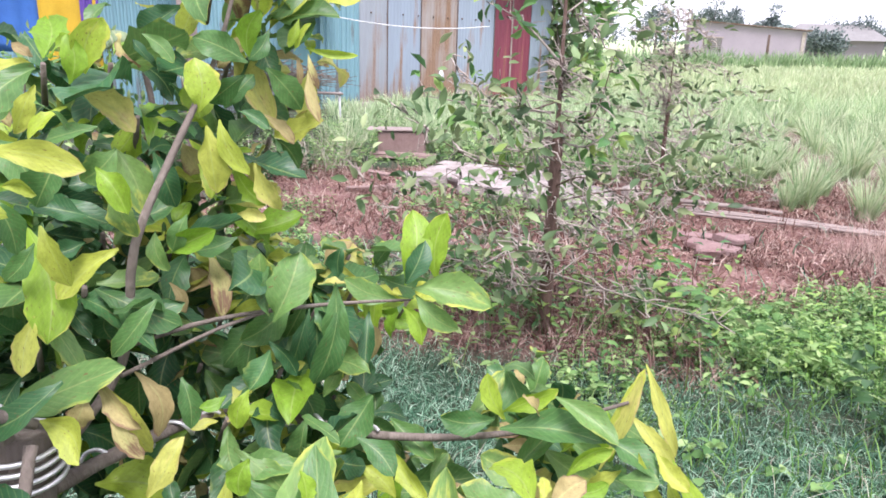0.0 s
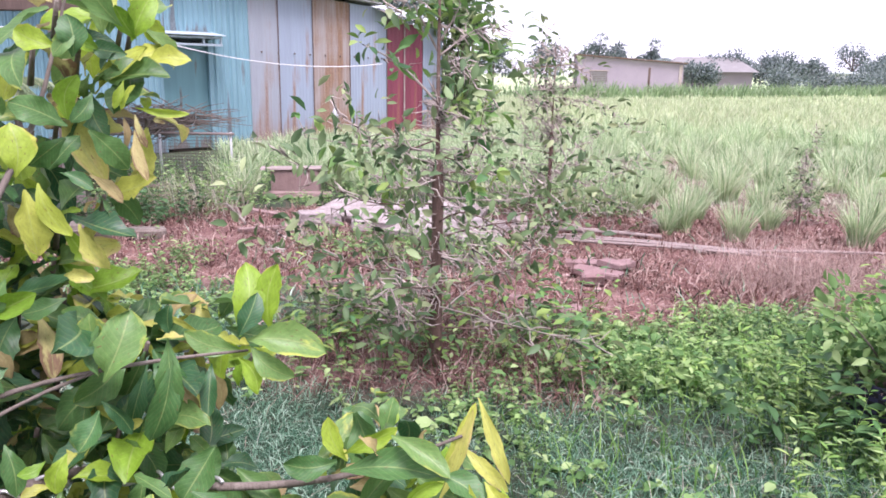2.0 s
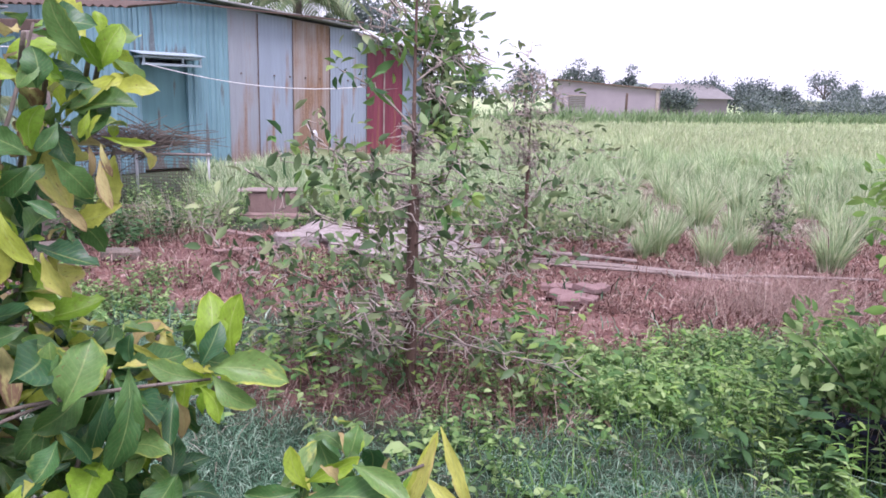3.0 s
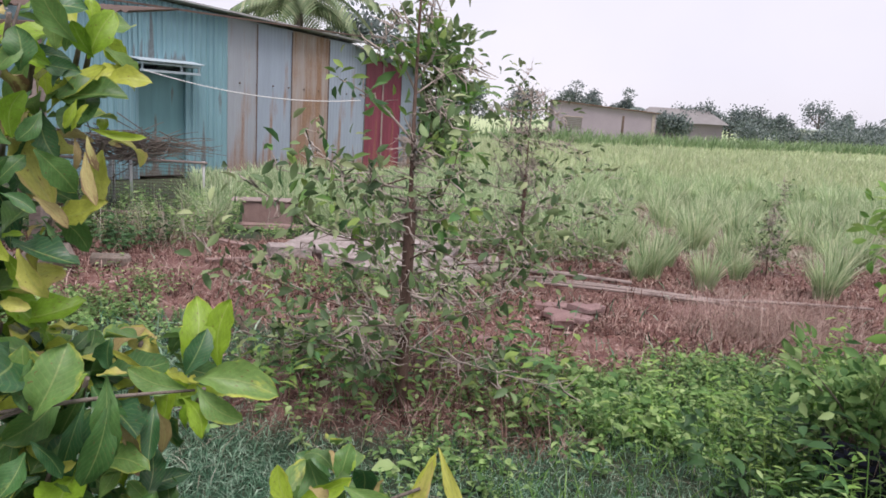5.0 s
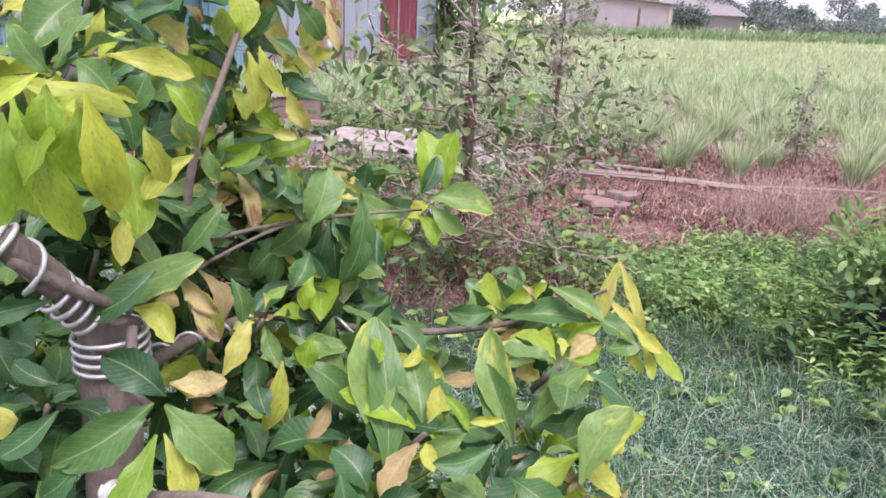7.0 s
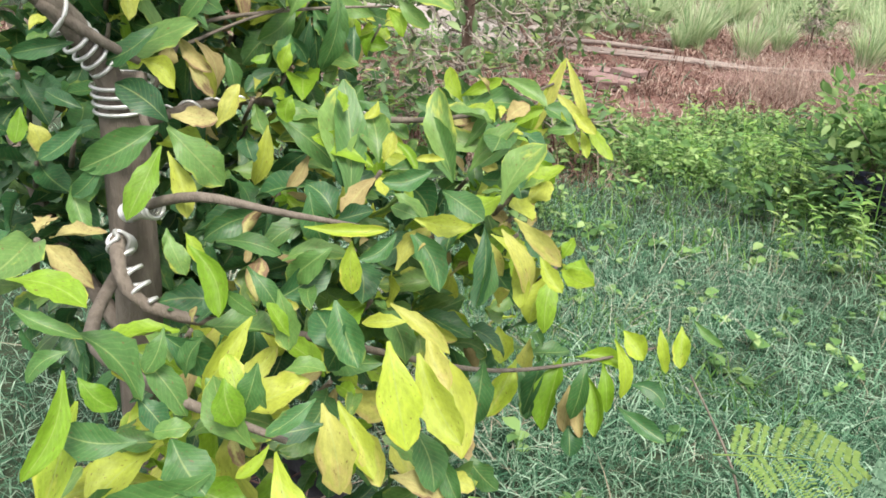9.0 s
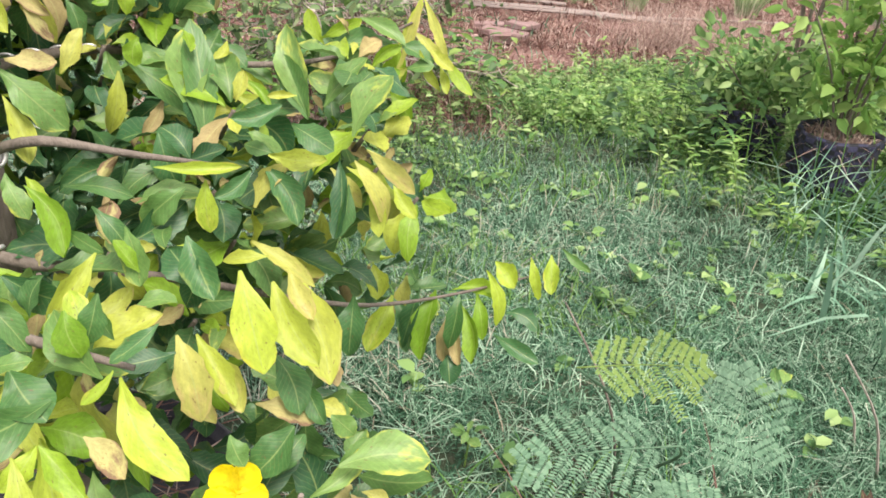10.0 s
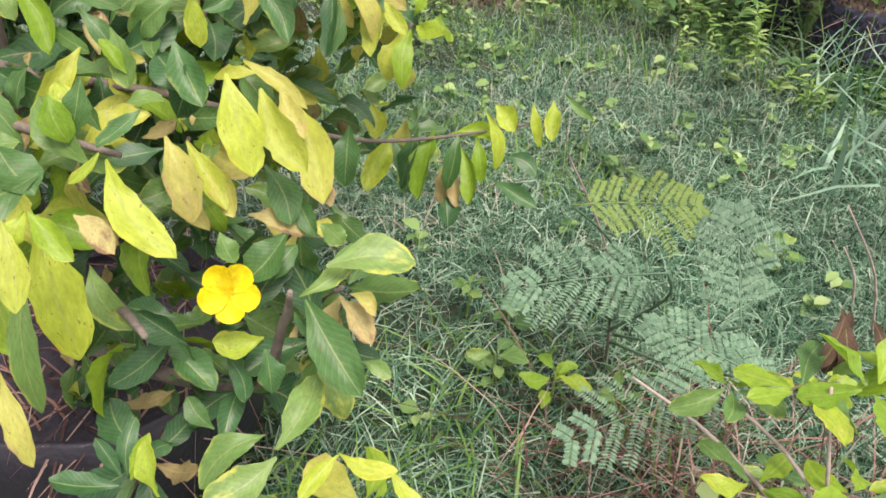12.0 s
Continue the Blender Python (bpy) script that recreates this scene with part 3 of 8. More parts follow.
ROPE = rough_surface("white_cord", [(0.3, (0.62, 0.62, 0.62)), (0.7, (0.78, 0.78, 0.78))], 40, 200, 0.8, 0.4)

shed = thing("shed", (-4.4, 14.5, 0.0), "lean metal shed of teal, zinc, rusted and maroon sheets", "shed")
shed.rotation_euler = (0, 0, math.atan2(2.5, 2.15))


def roof_z(s):
    return 3.11 - 0.068 * (s + 2.28) if s > -2.28 else 3.11 + 0.28 * (s + 2.28)


def wall_sheet(name, s0, s1, z0, mat, pitch, amp, label="", y=0.0, top=None, flat=0.35):
    h0, h1 = (top or roof_z(s0)) - z0, (top or roof_z(s1)) - z0
    return part(name, sheet(s1 - s0, h0, h1, pitch, amp, flat=flat), mat, shed, label, pose(s0, y, z0))


wall_sheet("teal_panel", -6.6, -3.31, 0.0, TEAL, 0.105, 0.03, "teal ribbed metal panel", top=2.45, y=0.5)
wall_sheet("teal_panel", -3.3, -1.70, 0.0, TEAL, 0.105, 0.03, "teal ribbed metal panel")
wall_sheet("teal_panel", -0.80, 0.0, 0.0, TEAL, 0.105, 0.03, "teal ribbed metal panel")
lintel = sheet(1.02, roof_z(-1.76) - 1.95, roof_z(-0.74) - 1.95, 0.105, 0.03)
part("teal_panel", lintel, TEAL, shed, "teal ribbed metal panel", pose(-1.76, 0.006, 1.95))
for i, (s0, s1, mat, lab) in enumerate(((0.004, 0.62, ZINC_PINK, "zinc sheet rusting along its edges"), (0.622, 1.40, ZINC, "grey-blue zinc sheet"), (1.402, 2.30, RUSTY, "heavily rusted brown sheet"), (2.302, 3.28, ZINC, "grey zinc sheet with rusty foot"))):
    wall_sheet("zinc_panel", s0, s1, 0.12, mat, 0.076, 0.0035, lab, y=0.004 * (i % 2) + 0.004, flat=0.45)
wall_sheet("maroon_panel", 3.30, 3.77, 0.12, MAROON, 0.12, 0.008, "maroon painted sheet", top=2.47, y=0.01)
wall_sheet("maroon_panel", 3.79, 4.33, 0.12, MAROON, 0.12, 0.008, "maroon painted sheet", top=2.46, y=0.014)
wall_sheet("zinc_panel", 4.335, 4.92, 0.12, ZINC, 0.076, 0.0035, "grey zinc sheet at the corner", top=2.45, y=0.01)
part("corner_strip", boxy((3.76, -0.012, 0.12), (3.80, 0.004, 2.45), 0.003), GREY_WOOD, shed, "pale rusty joint strip")
part("plinth", boxy((-0.1, -0.12, -0.05), (5.0, 0.12, 0.115), 0.02), CONCRETE, shed, "concrete plinth")
part("side_wall", boxy((4.90, 0.03, 0.0), (4.95, 4.6, 2.42)), ZINC, shed)
part("side_wall", boxy((-3.30, 0.03, 0.0), (-3.25, 4.6, 2.80)), TEAL, shed)
part("back_wall", boxy((-3.24, 4.55, 0.0), (4.89, 4.6, 2.42)), ZINC, shed)
for s in (0.62, 1.40, 2.30, 3.285):
    part("seam", boxy((s - 0.011, -0.012, 0.13), (s + 0.011, -0.001, roof_z(s) - 0.03), 0.003), DARK_WOOD, shed, "rusty dark sheet joint")
rivet_mesh = None
for k, s in enumerate(np.arange(0.25, 3.2, 0.36)):
    if rivet_mesh is None:
        rv = bmesh.new()
        bmesh.ops.create_uvsphere(rv, u_segments=6, v_segments=4, radius=0.018)
        rivet_mesh = bpy.data.meshes.new("rivet")
        rv.to_mesh(rivet_mesh)
        rv.free()
    part("rivet", rivet_mesh, DARK_WOOD, shed, "", pose(s, -0.012, 1.78 - 0.02 * s))


def roof_plane(s0, z0, s1, z1, y0, y1, mat, name, label):
    n = max(2, int((s1 - s0) / 0.035))
    bm = bmesh.new()
    rows = []
    for i in range(n + 1):
        u = i / n
        s, z = s0 + (s1 - s0) * u, z0 + (z1 - z0) * u
        rows.append([bm.verts.new((s, y, z + dz)) for y, dz in ((y0, 0), (y1, 0), (y1, 0.03), (y0, 0.03))])
    for a, b in zip(rows, rows[1:]):
        for i in range(4):
            bm.faces.new((a[i], a[(i + 1) % 4], b[(i + 1) % 4], b[i]))
    bm.faces.new(rows[0]), bm.faces.new(rows[-1][::-1])
    bmesh.ops.recalc_face_normals(bm, faces=bm.faces[:])
    return part(name, bm, mat, shed, label)


roof_plane(-2.30, 3.15, 3.10, 2.80, -0.22, 4.8, ROOF, "roof", "grey sheet roof with dark edge")
roof_plane(-3.55, 2.80, -2.30, 3.15, -0.22, 4.8, ROOF, "roof", "grey sheet roof with dark edge")
roof_plane(-6.8, 2.42, -3.56, 2.60, 0.2, 4.8, ROOF, "roof", "grey sheet roof of the side wing")
roof_plane(2.95, 2.78, 5.15, 2.50, 1.1, 4.0, PALE_ROOF, "lean_to_roof", "pale sheet roof over the maroon part")
# its front slope tips towards the yard
fx, fz = Vector((2.2, 0, -0.28)).normalized(), Vector((0, 1.5, 0.42)).normalized()
fm = Matrix((fx, fz.cross(fx), fz)).transposed().to_4x4()
fm.translation = (2.95, -0.36, 2.62)
part("lean_to_roof", sheet(2.22, 1.56, 1.56, 0.16, 0.02), PALE_ROOF, shed, "pale ribbed sheet roof sloping to the yard", fm)
part("fascia", boxy((-2.29, -0.25, 2.9), (3.0, -0.221, 2.93)), DARK_WOOD, shed)
bm = sheet(0.86, 1.80, 1.80, 0.3, 0.004)
part("door", bm, TEAL_SHADED, shed, "teal metal door set back under the awning, its shade in the colour", pose(-1.68, 0.06, 0.05))
for s in (-1.72, -0.83):
    part("door_frame", boxy((s, -0.03, 0.0), (s + 0.04, 0.05, 1.95), 0.004), TEAL, shed)
AWN_STEEL = rough_surface("pale_blue_steel", [(0.3, (0.30, 0.38, 0.42)), (0.7, (0.44, 0.52, 0.55))], 8, 90, 0.5, 0.1)
plate = boxy((-1.84, 0, 0), (-0.70, 0.50, 0.02), 0.004)
bmesh.ops.transform(plate, matrix=pose(0, -0.47, 2.0, 7), verts=plate.verts[:])
awn = part("awning", plate, AWN_STEEL, shed, "small sheet awning over the door")
for s in (-1.78, -1.3, -0.8):
    part("rafter", boxy((s, -0.37, 1.955), (s + 0.04, -0.03, 1.99), 0.003), AWN_STEEL, awn)
part("front_bar", boxy((-1.80, -0.41, 1.83), (-0.74, -0.37, 1.87), 0.004), AWN_STEEL, awn, "white steel bar")
part("front_bar", boxy((-1.80, -0.41, 1.955), (-0.74, -0.371, 1.992), 0.004), AWN_STEEL, awn, "white steel bar")
for s in (-1.78, -1.1, -0.78):
    part("upright", boxy((s, -0.408, 1.871), (s + 0.03, -0.375, 1.954), 0.003), AWN_STEEL, awn)

sm = shed.rotation_euler.to_matrix()


def at_wall(s, y, z):
    return tuple(np.array(shed.location) + np.array(sm @ Vector((s, y, z))))


p0, p1 = np.array(at_wall(-1.75, -0.43, 1.85)), np.array(at_wall(2.75, -0.5, 1.6))
pts = [p0 + (p1 - p0) * u - np.array([0, 0, 0.30 * 4 * u * (1 - u) * 0.6]) for u in np.linspace(0, 1, 9)]
tagged(part("clothes_line", tube("clothes_line", pts, [0.0085] * 9, 6), ROPE, None), "white cord sagging across the shed front", "rope")

# white post in front of the sheets
vp = thing("white_post", at_wall(1.28, -0.9, 0.0), "short white post with a knobbly head by the shed", "post")
part("shaft", lathe([(0.035, -0.02), (0.035, 0.42), (0.045, 0.44), (0.045, 0.5), (0.035, 0.52)], 12), WHITE_STEEL, vp)
part("head", lathe([(0.03, 0.52), (0.05, 0.54), (0.06, 0.60), (0.052, 0.68), (0.03, 0.74), (0.0, 0.76)], 12, 0.12), WHITE_STEEL, vp)

# ---------- neighbour's eave at the left ----------
nb = thing("porch", (-3.62, 7.45, 0.0), "open porch with dark ribbed eave and timber post", "porch")
part("post", boxy((-0.07, -0.07, -0.03), (0.07, 0.07, 1.95), 0.012), GREY_WOOD, nb, "worn pinkish-brown timber post")
part("beam", boxy((-1.2, -0.05, 1.95), (0.35, 0.05, 2.05), 0.008), DARK_WOOD, nb)
pr = sheet(2.0, 1.6, 1.6, 0.09, 0.022)
part("eave", pr, DARK_WOOD, nb, "dark corrugated eave", Matrix.Translation((-1.45, 0.55, 2.25)) @ Euler((radians(-82), 0, radians(6))).to_matrix().to_4x4())

# ---------- low wall, slab heap, poles and bricks ----------
rng = np.random.default_rng(5)
bw = thing("low_wall", (-2.0, 9.35, 0.0), "low block wall with a pale coping, soil behind", "wall")
bw.rotation_euler = (0, 0, radians(14))
MUD = rough_surface("mud_plaster", [(0.3, (0.18, 0.115, 0.10)), (0.7, (0.30, 0.215, 0.195))], 7, 60, 0.95, 0.8)
part("wall_body", boxy((-0.27, -0.10, -0.05), (0.30, 0.10, 0.29), 0.015, 0.006, rng), MUD, bw, "brown plastered block face")
part("coping", boxy((-0.40, -0.115, 0.292), (0.33, 0.12, 0.32), 0.012, 0.006, rng), GREY_WOOD, bw, "pale weathered coping")
part("fallen_board", boxy((-0.35, -0.34, -0.01), (0.42, -0.18, 0.05), 0.01, 0.008, rng), MUD, bw)

HEAP = rough_surface("pale_rubble", [(0.25, (0.13, 0.10, 0.09)), (0.5, (0.28, 0.24, 0.225)), (0.75, (0.45, 0.41, 0.39))], 7, 55, 0.95, 0.8)


def slab(name, at, size, turn, tilt, mat, label, cat, group=""):
    bm = boxy((-size[0] / 2, -size[1] / 2, 0), (size[0] / 2, size[1] / 2, size[2]), min(size) * 0.18, min(size) * 0.07, rng)
    ob = part(name, bm, mat, None)
    ob.location = at
    ob.rotation_euler = (radians(tilt[0]), radians(tilt[1]), radians(turn))
    return tagged(ob, label, cat, group)


for x, y, w, d, h, turn, tx in ((-0.78, 7.92, 1.05, 0.62, 0.12, -14, 4), (-0.12, 7.98, 0.95, 0.62, 0.13, -8, 3), (0.12, 7.40, 0.82, 0.55, 0.11, -20, 3), (-0.55, 7.45, 0.62, 0.36, 0.12, 8, 3), (-1.22, 7.55, 0.4, 0.26, 0.12, 30, 2), (-0.1, 8.42, 0.8, 0.3, 0.10, -10, 2), (0.3, 7.02, 0.5, 0.34, 0.10, 18, 3), (-0.25, 7.15, 0.42, 0.26, 0.09, -30, 3)):
    slab("concrete_slab", (x, y, 0.0), (w, d, h), turn, (tx, 1), HEAP, "broken whitish concrete slab lying on the soil", "slab", "broken slabs")
for k in range(16):
    x = rng.uniform(-1.3, 0.6)
    slab("rubble", (x, 7.55 - 0.3 * x + rng.normal() * 0.28, 0.0), (rng.uniform(0.10, 0.26), rng.uniform(0.08, 0.2), rng.uniform(0.03, 0.09)), rng.uniform(0, 180), (rng.normal() * 6, rng.normal() * 6), HEAP, "lump of broken concrete in the slab heap", "rubble", "rubble lumps")
for x, y, w, d, h, turn in ((-1.62, 7.25, 0.55, 0.10, 0.07, 40), (-1.35, 7.45, 0.4, 0.10, 0.06, 30), (-2.05, 8.1, 0.7, 0.12, 0.06, -20)):
    slab("board", (x, y, -0.015), (w, d * 0.8, h * 0.7), turn, (0, 2), MUD, "reddish broken board on the straw", "board", "boards")
for x, y, w, d, h, turn in ((-2.85, 6.35, 0.36, 0.24, 0.2, 30), (-3.2, 6.0, 0.4, 0.28, 0.2, 10), (-2.55, 6.75, 0.32, 0.14, 0.10, 28)):
    slab("stone_block", (x, y, -0.01), (w, d, h), turn, (2, 2), BARK, "grey weathered stone block at the soil's edge", "stone", "edge blocks")
for (x0, y0), (x1, y1), r, z in (((0.85, 7.62), (2.0, 7.42), 0.024, 0.03), ((0.95, 7.40), (2.75, 6.98), 0.015, 0.02), ((0.92, 7.30), (2.6, 7.0), 0.012, 0.02), ((1.0, 7.2), (3.0, 6.8), 0.015, 0.02), ((2.2, 6.95), (4.0, 7.15), 0.014, 0.015)):
    t = tube("pole", [(x0, y0, z), ((x0 + x1) / 2, (y0 + y1) / 2 + 0.02, z + 0.01), (x1, y1, z)], [r, r * 0.95, r * 0.8], 8, 0.05, rng)
    tagged(part("pole", t, GREY_WOOD, None), "weathered greyish wooden pole lying on the ground", "pole", "lying poles")
slab("stone_block", (0.72, 7.55, -0.01), (0.14, 0.12, 0.16), 20, (0, 0), CONCRETE, "grey stone at the poles' end", "stone")
for x, y, w, d, h, turn, z in ((1.30, 6.12, 0.36, 0.16, 0.05, -25, 0), (1.20, 6.38, 0.26, 0.10, 0.05, -8, 0), (1.44, 6.26, 0.24, 0.13, 0.05, -48, 0.04), (1.25, 5.9, 0.16, 0.12, 0.09, 10, 0), (1.55, 6.4, 0.12, 0.1, 0.06, 35, 0), (1.05, 5.15, 0.16, 0.1, 0.05, 20, 0), (0.72, 5.35, 0.14, 0.09, 0.05, -10, 0)):
    slab("brick", (x, y, z - 0.01), (w, d, h), turn, (rng.normal() * 4, rng.normal() * 4), BRICKRED, "dusty pinkish brick lying on bare soil", "brick", "loose bricks")

# ---------- wire pen with a heap of branches ----------
pen = thing("wire_pen", (-4.3, 9.9, 0.0), "low wire-netting pen with thin posts", "pen")
for x, y in ((0.35, 0.0), (-0.7, 0.1), (1.1, 0.5), (-0.2, 0.6)):
    part("post", lathe([(0.018, -0.03), (0.018, 0.62), (0.0, 0.625)], 8), WHITE_STEEL, pen, "", pose(x, y, 0))
nv, nf = [], []
for i in range(46):
    u = -0.7 + i * 0.04
    nv.append((u, 0.02 + 0.02 * math.sin(u * 5)))
net = []
for u, y in nv:
    net.append(blades(rng, np.array([[u, y, 0.0]]), np.array([0.6]), np.array([0.005]), np.zeros((1, 2)), np.array([0.0])))
for i in range(14):
    z = 0.04 + i * 0.042
    a = np.array([[-0.7, 0.02, z], [-0.7, 0.02, z + 0.005], [1.12, 0.03, z + 0.005], [1.12, 0.03, z]])
    net.append((a, np.array([[0, 1, 2, 3]])))
part("netting", np_mesh("netting", *join_np(net)), DARK_WOOD, pen, "dark wire netting")
part("rail", tube("rail", [(-0.75, 0.0, 0.6), (0.3, 0.02, 0.63), (1.15, 0.5, 0.6)], [0.02, 0.02, 0.018], 7), GREY_WOOD, pen)
heap = thing("branch_heap", (-4.2, 10.3, 0.62), "heap of cut grey branches lying on the pen", "branches")
hv = []
for i in range(210):
    a = rng.uniform(-0.5, 0.5) + (0 if i % 3 else 1.6)
    c = np.array([rng.normal() * 0.5, rng.normal() * 0.25, rng.uniform(0, 0.28)])
    h = np.array([math.cos(a), math.sin(a), rng.normal() * 0.25]) * rng.uniform(0.2, 0.6)
    m = tube("b", [c - h, c + rng.normal(size=3) * 0.03, c + h], [0.008, 0.006, 0.003], 5)
    o = np.array([v.co[:] for v in m.vertices])
    hv.append((o, [tuple(p.vertices) for p in m.polygons]))
    bpy.data.meshes.remove(m)
vv, ff, o = [], [], 0
for v, f in hv:
    vv += v.tolist()
    ff += [tuple(k + o for k in p) for p in f]
    o += len(v)
me = bpy.data.meshes.new("branches")
me.from_pydata(vv, [], ff)
tagged(part("branch", me, BARK, heap), kind="stuff")
for x, y, z, w, turn in ((-4.9, 9.3, 0.0, 1.5, 6), (-4.7, 9.35, 0.09, 1.3, 3), (-5.0, 9.25, 0.18, 1.2, 8), (-3.6, 9.2, 0.0, 0.7, 14)):
    slab("board", (x, y, z), (w, 0.22, 0.08), turn, (0, 0), DARK_WOOD, "dark stacked board beside the pen", "board", "stacked boards")

# laundry seen past the leaves
for x, y, w, h, col, lab in ((-4.60, 6.63, 0.50, 0.86, (0.62, 0.40, 0.03), "yellow cloth hanging on a line"), (-4.32, 6.83, 0.16, 0.55, (0.14, 0.07, 0.36), "purple cloth hanging on a line"), (-5.02, 6.38, 0.5, 0.62, (0.05, 0.16, 0.48), "blue fringed cloth hanging on a line")):
    mc = rough_surface(lab.split()[0] + "_cloth", [(0.3, tuple(c * 0.7 for c in col)), (0.7, col)], 5, 120, 0.9, 0.3)
    bm = bmesh.new()
    g = [[bm.verts.new((i * w / 12, 0.025 * math.sin(i * 1.5 + j * 0.2), -j * h / 8)) for i in range(13)] for j in range(9)]
    for j in range(8):
        for i in range(12):
            bm.faces.new((g[j][i], g[j][i + 1], g[j + 1][i + 1], g[j + 1][i])).smooth = True
    ret = bmesh.ops.extrude_face_region(bm, geom=bm.faces[:])
    for v in [e for e in ret["geom"] if isinstance(e, bmesh.types.BMVert)]:
        v.co.y += 0.006
    ob = part("cloth", bm, mc, None)
    ob.matrix_basis = pose(x, y, 1.78, 0, 0, 38)
    tagged(ob, lab, "laundry", "laundry")
tagged(part("clothes_line", tube("clothes_line", [(-5.6, 5.7, 1.8), (-4.5, 6.70, 1.775), (-3.62, 7.40, 1.8)], [0.006] * 3, 6), ROPE, None), "thin cord holding the laundry", "rope")

lb = thing("bush", (-4.35, 6.5, 0), "green garden bush beneath the laundry", "bush")
g = np.random.default_rng(241)
lc = [(g.normal() * 0.45, g.normal() * 0.35, g.uniform(0.15, 1.15)) for _ in range(22)]
for i in range(5):
    part("limb", tube("limb", [(0, 0, -0.05), (g.normal() * 0.2, g.normal() * 0.2, 0.5), (g.normal() * 0.4, g.normal() * 0.3, 1.05)], [0.02, 0.014, 0.005], 6), BARK, lb)
lcc = np.repeat(np.array(lc), 60, 0)
lpos = lcc + g.normal(size=lcc.shape) * 0.13
lln = 0.08 * g.uniform(0.6, 1.2, len(lcc))
part("crown", np_mesh("crown", *leaf_cloud(lpos, unit(lpos - lcc + g.normal(size=lcc.shape) * 0.05), rand_dirs(g, len(lcc), 1.0), lln, lln * 0.45)), WEED, lb)

# ---------- field ----------
def tuft_mesh(rng, n, height, spread, width, radius):
    a, r = rng.uniform(0, 2 * np.pi, n), radius * np.sqrt(rng.uniform(0, 1, n))
    root = np.stack([r * np.cos(a), r * np.sin(a), np.full(n, -0.02)], 1)
    ln = height * rng.uniform(0.55, 1.1, n)
    lean = np.stack([np.cos(a), np.sin(a)], 1) * (spread * rng.uniform(0.1, 1.0, n))[:, None] + rng.normal(size=(n, 2)) * 0.08
    return blades(rng, root, ln, rng.uniform(0.7, 1.3, n) * width, lean)


rng = np.random.default_rng(21)
tuft_meshes = []
for i in range(4):
    tuft_meshes.append(np_mesh("blade", *tuft_mesh(rng, 250, 0.50, 0.62, 0.0085, 0.09)))
    tuft_meshes[-1].materials.append(GRASS_TUFT)
for i, (x, y, s) in enumerate(((2.27, 7.95, 1.0), (2.10, 7.75, 0.6), (2.69, 7.55, 0.9), (3.74, 7.50, 1.05), (3.15, 8.1, 0.75), (2.55, 8.6, 0.95), (3.3, 8.9, 0.95), (4.3, 8.5, 1.05), (5.0, 7.9, 1.0), (1.9, 8.7, 0.95), (4.0, 9.5, 1.0), (4.9, 9.3, 1.05), (3.1, 9.7, 1.0), (2.2, 9.5, 1.0), (5.7, 8.8, 1.0), (6.0, 9.9, 1.0), (1.2, 8.5, 0.7), (-2.45, 8.8, 0.85), (-1.55, 9.75, 0.8), (-0.6, 9.6, 0.85))):
    tf = thing("grass_tuft", (x, y, 0.0), "arching clump of pale green lemongrass on bare soil", "grass tuft", "lemongrass tufts")
    tf.rotation_euler, tf.scale = (0, 0, i * 1.3), (s, s, s)
    tagged(part("blade", tuft_meshes[i % 4], None, tf), kind="stuff")

# dense crop behind, thinner and coarser with distance
def crop(name, seed, n, box, keep, count, height, width, radius, mat, label):
    g = np.random.default_rng(seed)
    if n < 1:
        # planted in uneven rows, n metres apart
        x, y = np.meshgrid(np.arange(box[0], box[1], n), np.arange(box[2], box[3], n))
        x, y = x.ravel() + g.normal(size=x.size) * n * 0.2, y.ravel() + g.normal(size=x.size) * n * 0.2
    else:
        x, y = g.uniform(box[0], box[1], n), g.uniform(box[2], box[3], n)
    k = keep(x, y)
    x, y = x[k], y[k]
    out = []
    for px, py in zip(x, y):
        s = g.uniform(0.75, 1.2) * (1 + 0.18 * float(smooth_noise(np.array(px), np.array(py), 0.8, 1.0)))
        v, f = tuft_mesh(g, count, height * s, 0.72, width, radius)
        out.append((v + np.array([px, py, 0]), f))
    return tagged(part(name, np_mesh(name, *join_np(out)), mat, None), label, "grass", kind="stuff")


in_field = lambda x, y: (x > -0.2 + (y - 9) * -0.12) & (y > 9.9 - 0.12 * x)
crop("field_grass", 31, 0.76, (-2.0, 16, 9.2, 19), lambda x, y: in_field(x, y) & (x < 0.85 * y + 1.5), 165, 0.56, 0.010, 0.13, GRASS_TUFT, "clumps of pale lemongrass covering the near field")
crop("field_grass", 32, 3000, (-4, 34, 18, 42), lambda x, y: (x < y * 0.85 + 2) & (x > -0.12 * y - 1.0) & (y < 41 + 0.78 * x), 20, 0.44, 0.028, 0.3, GRASS_PALE, "pale green grass of the middle field")
crop("field_grass", 33, 2600, (-4, 70, 40, 80), lambda x, y: (y < 41 + 0.78 * x) & (x < y * 0.8), 12, 0.40, 0.06, 0.6, GRASS_PALE, "pale green grass of the far field")
crop("tall_grass", 34, 330, (-3.2, 1.8, 8.6, 13.5), lambda x, y: (bare(x, y) < 0.35) & ~((x < -1.2) & (y < 9.6)), 60, 0.5, 0.012, 0.14, GRASS_TUFT, "tall pale grass between slab heap and shed")
crop("tall_grass", 37, 120, (-4.6, -0.6, 13.0, 17.5), lambda x, y: (y < 13.6 + (x + 4.6) * 1.16) & (y > 11.5 + (x + 4.6) * 1.16), 50, 0.35, 0.014, 0.16, GRASS_TUFT, "short pale grass along the shed's foot")
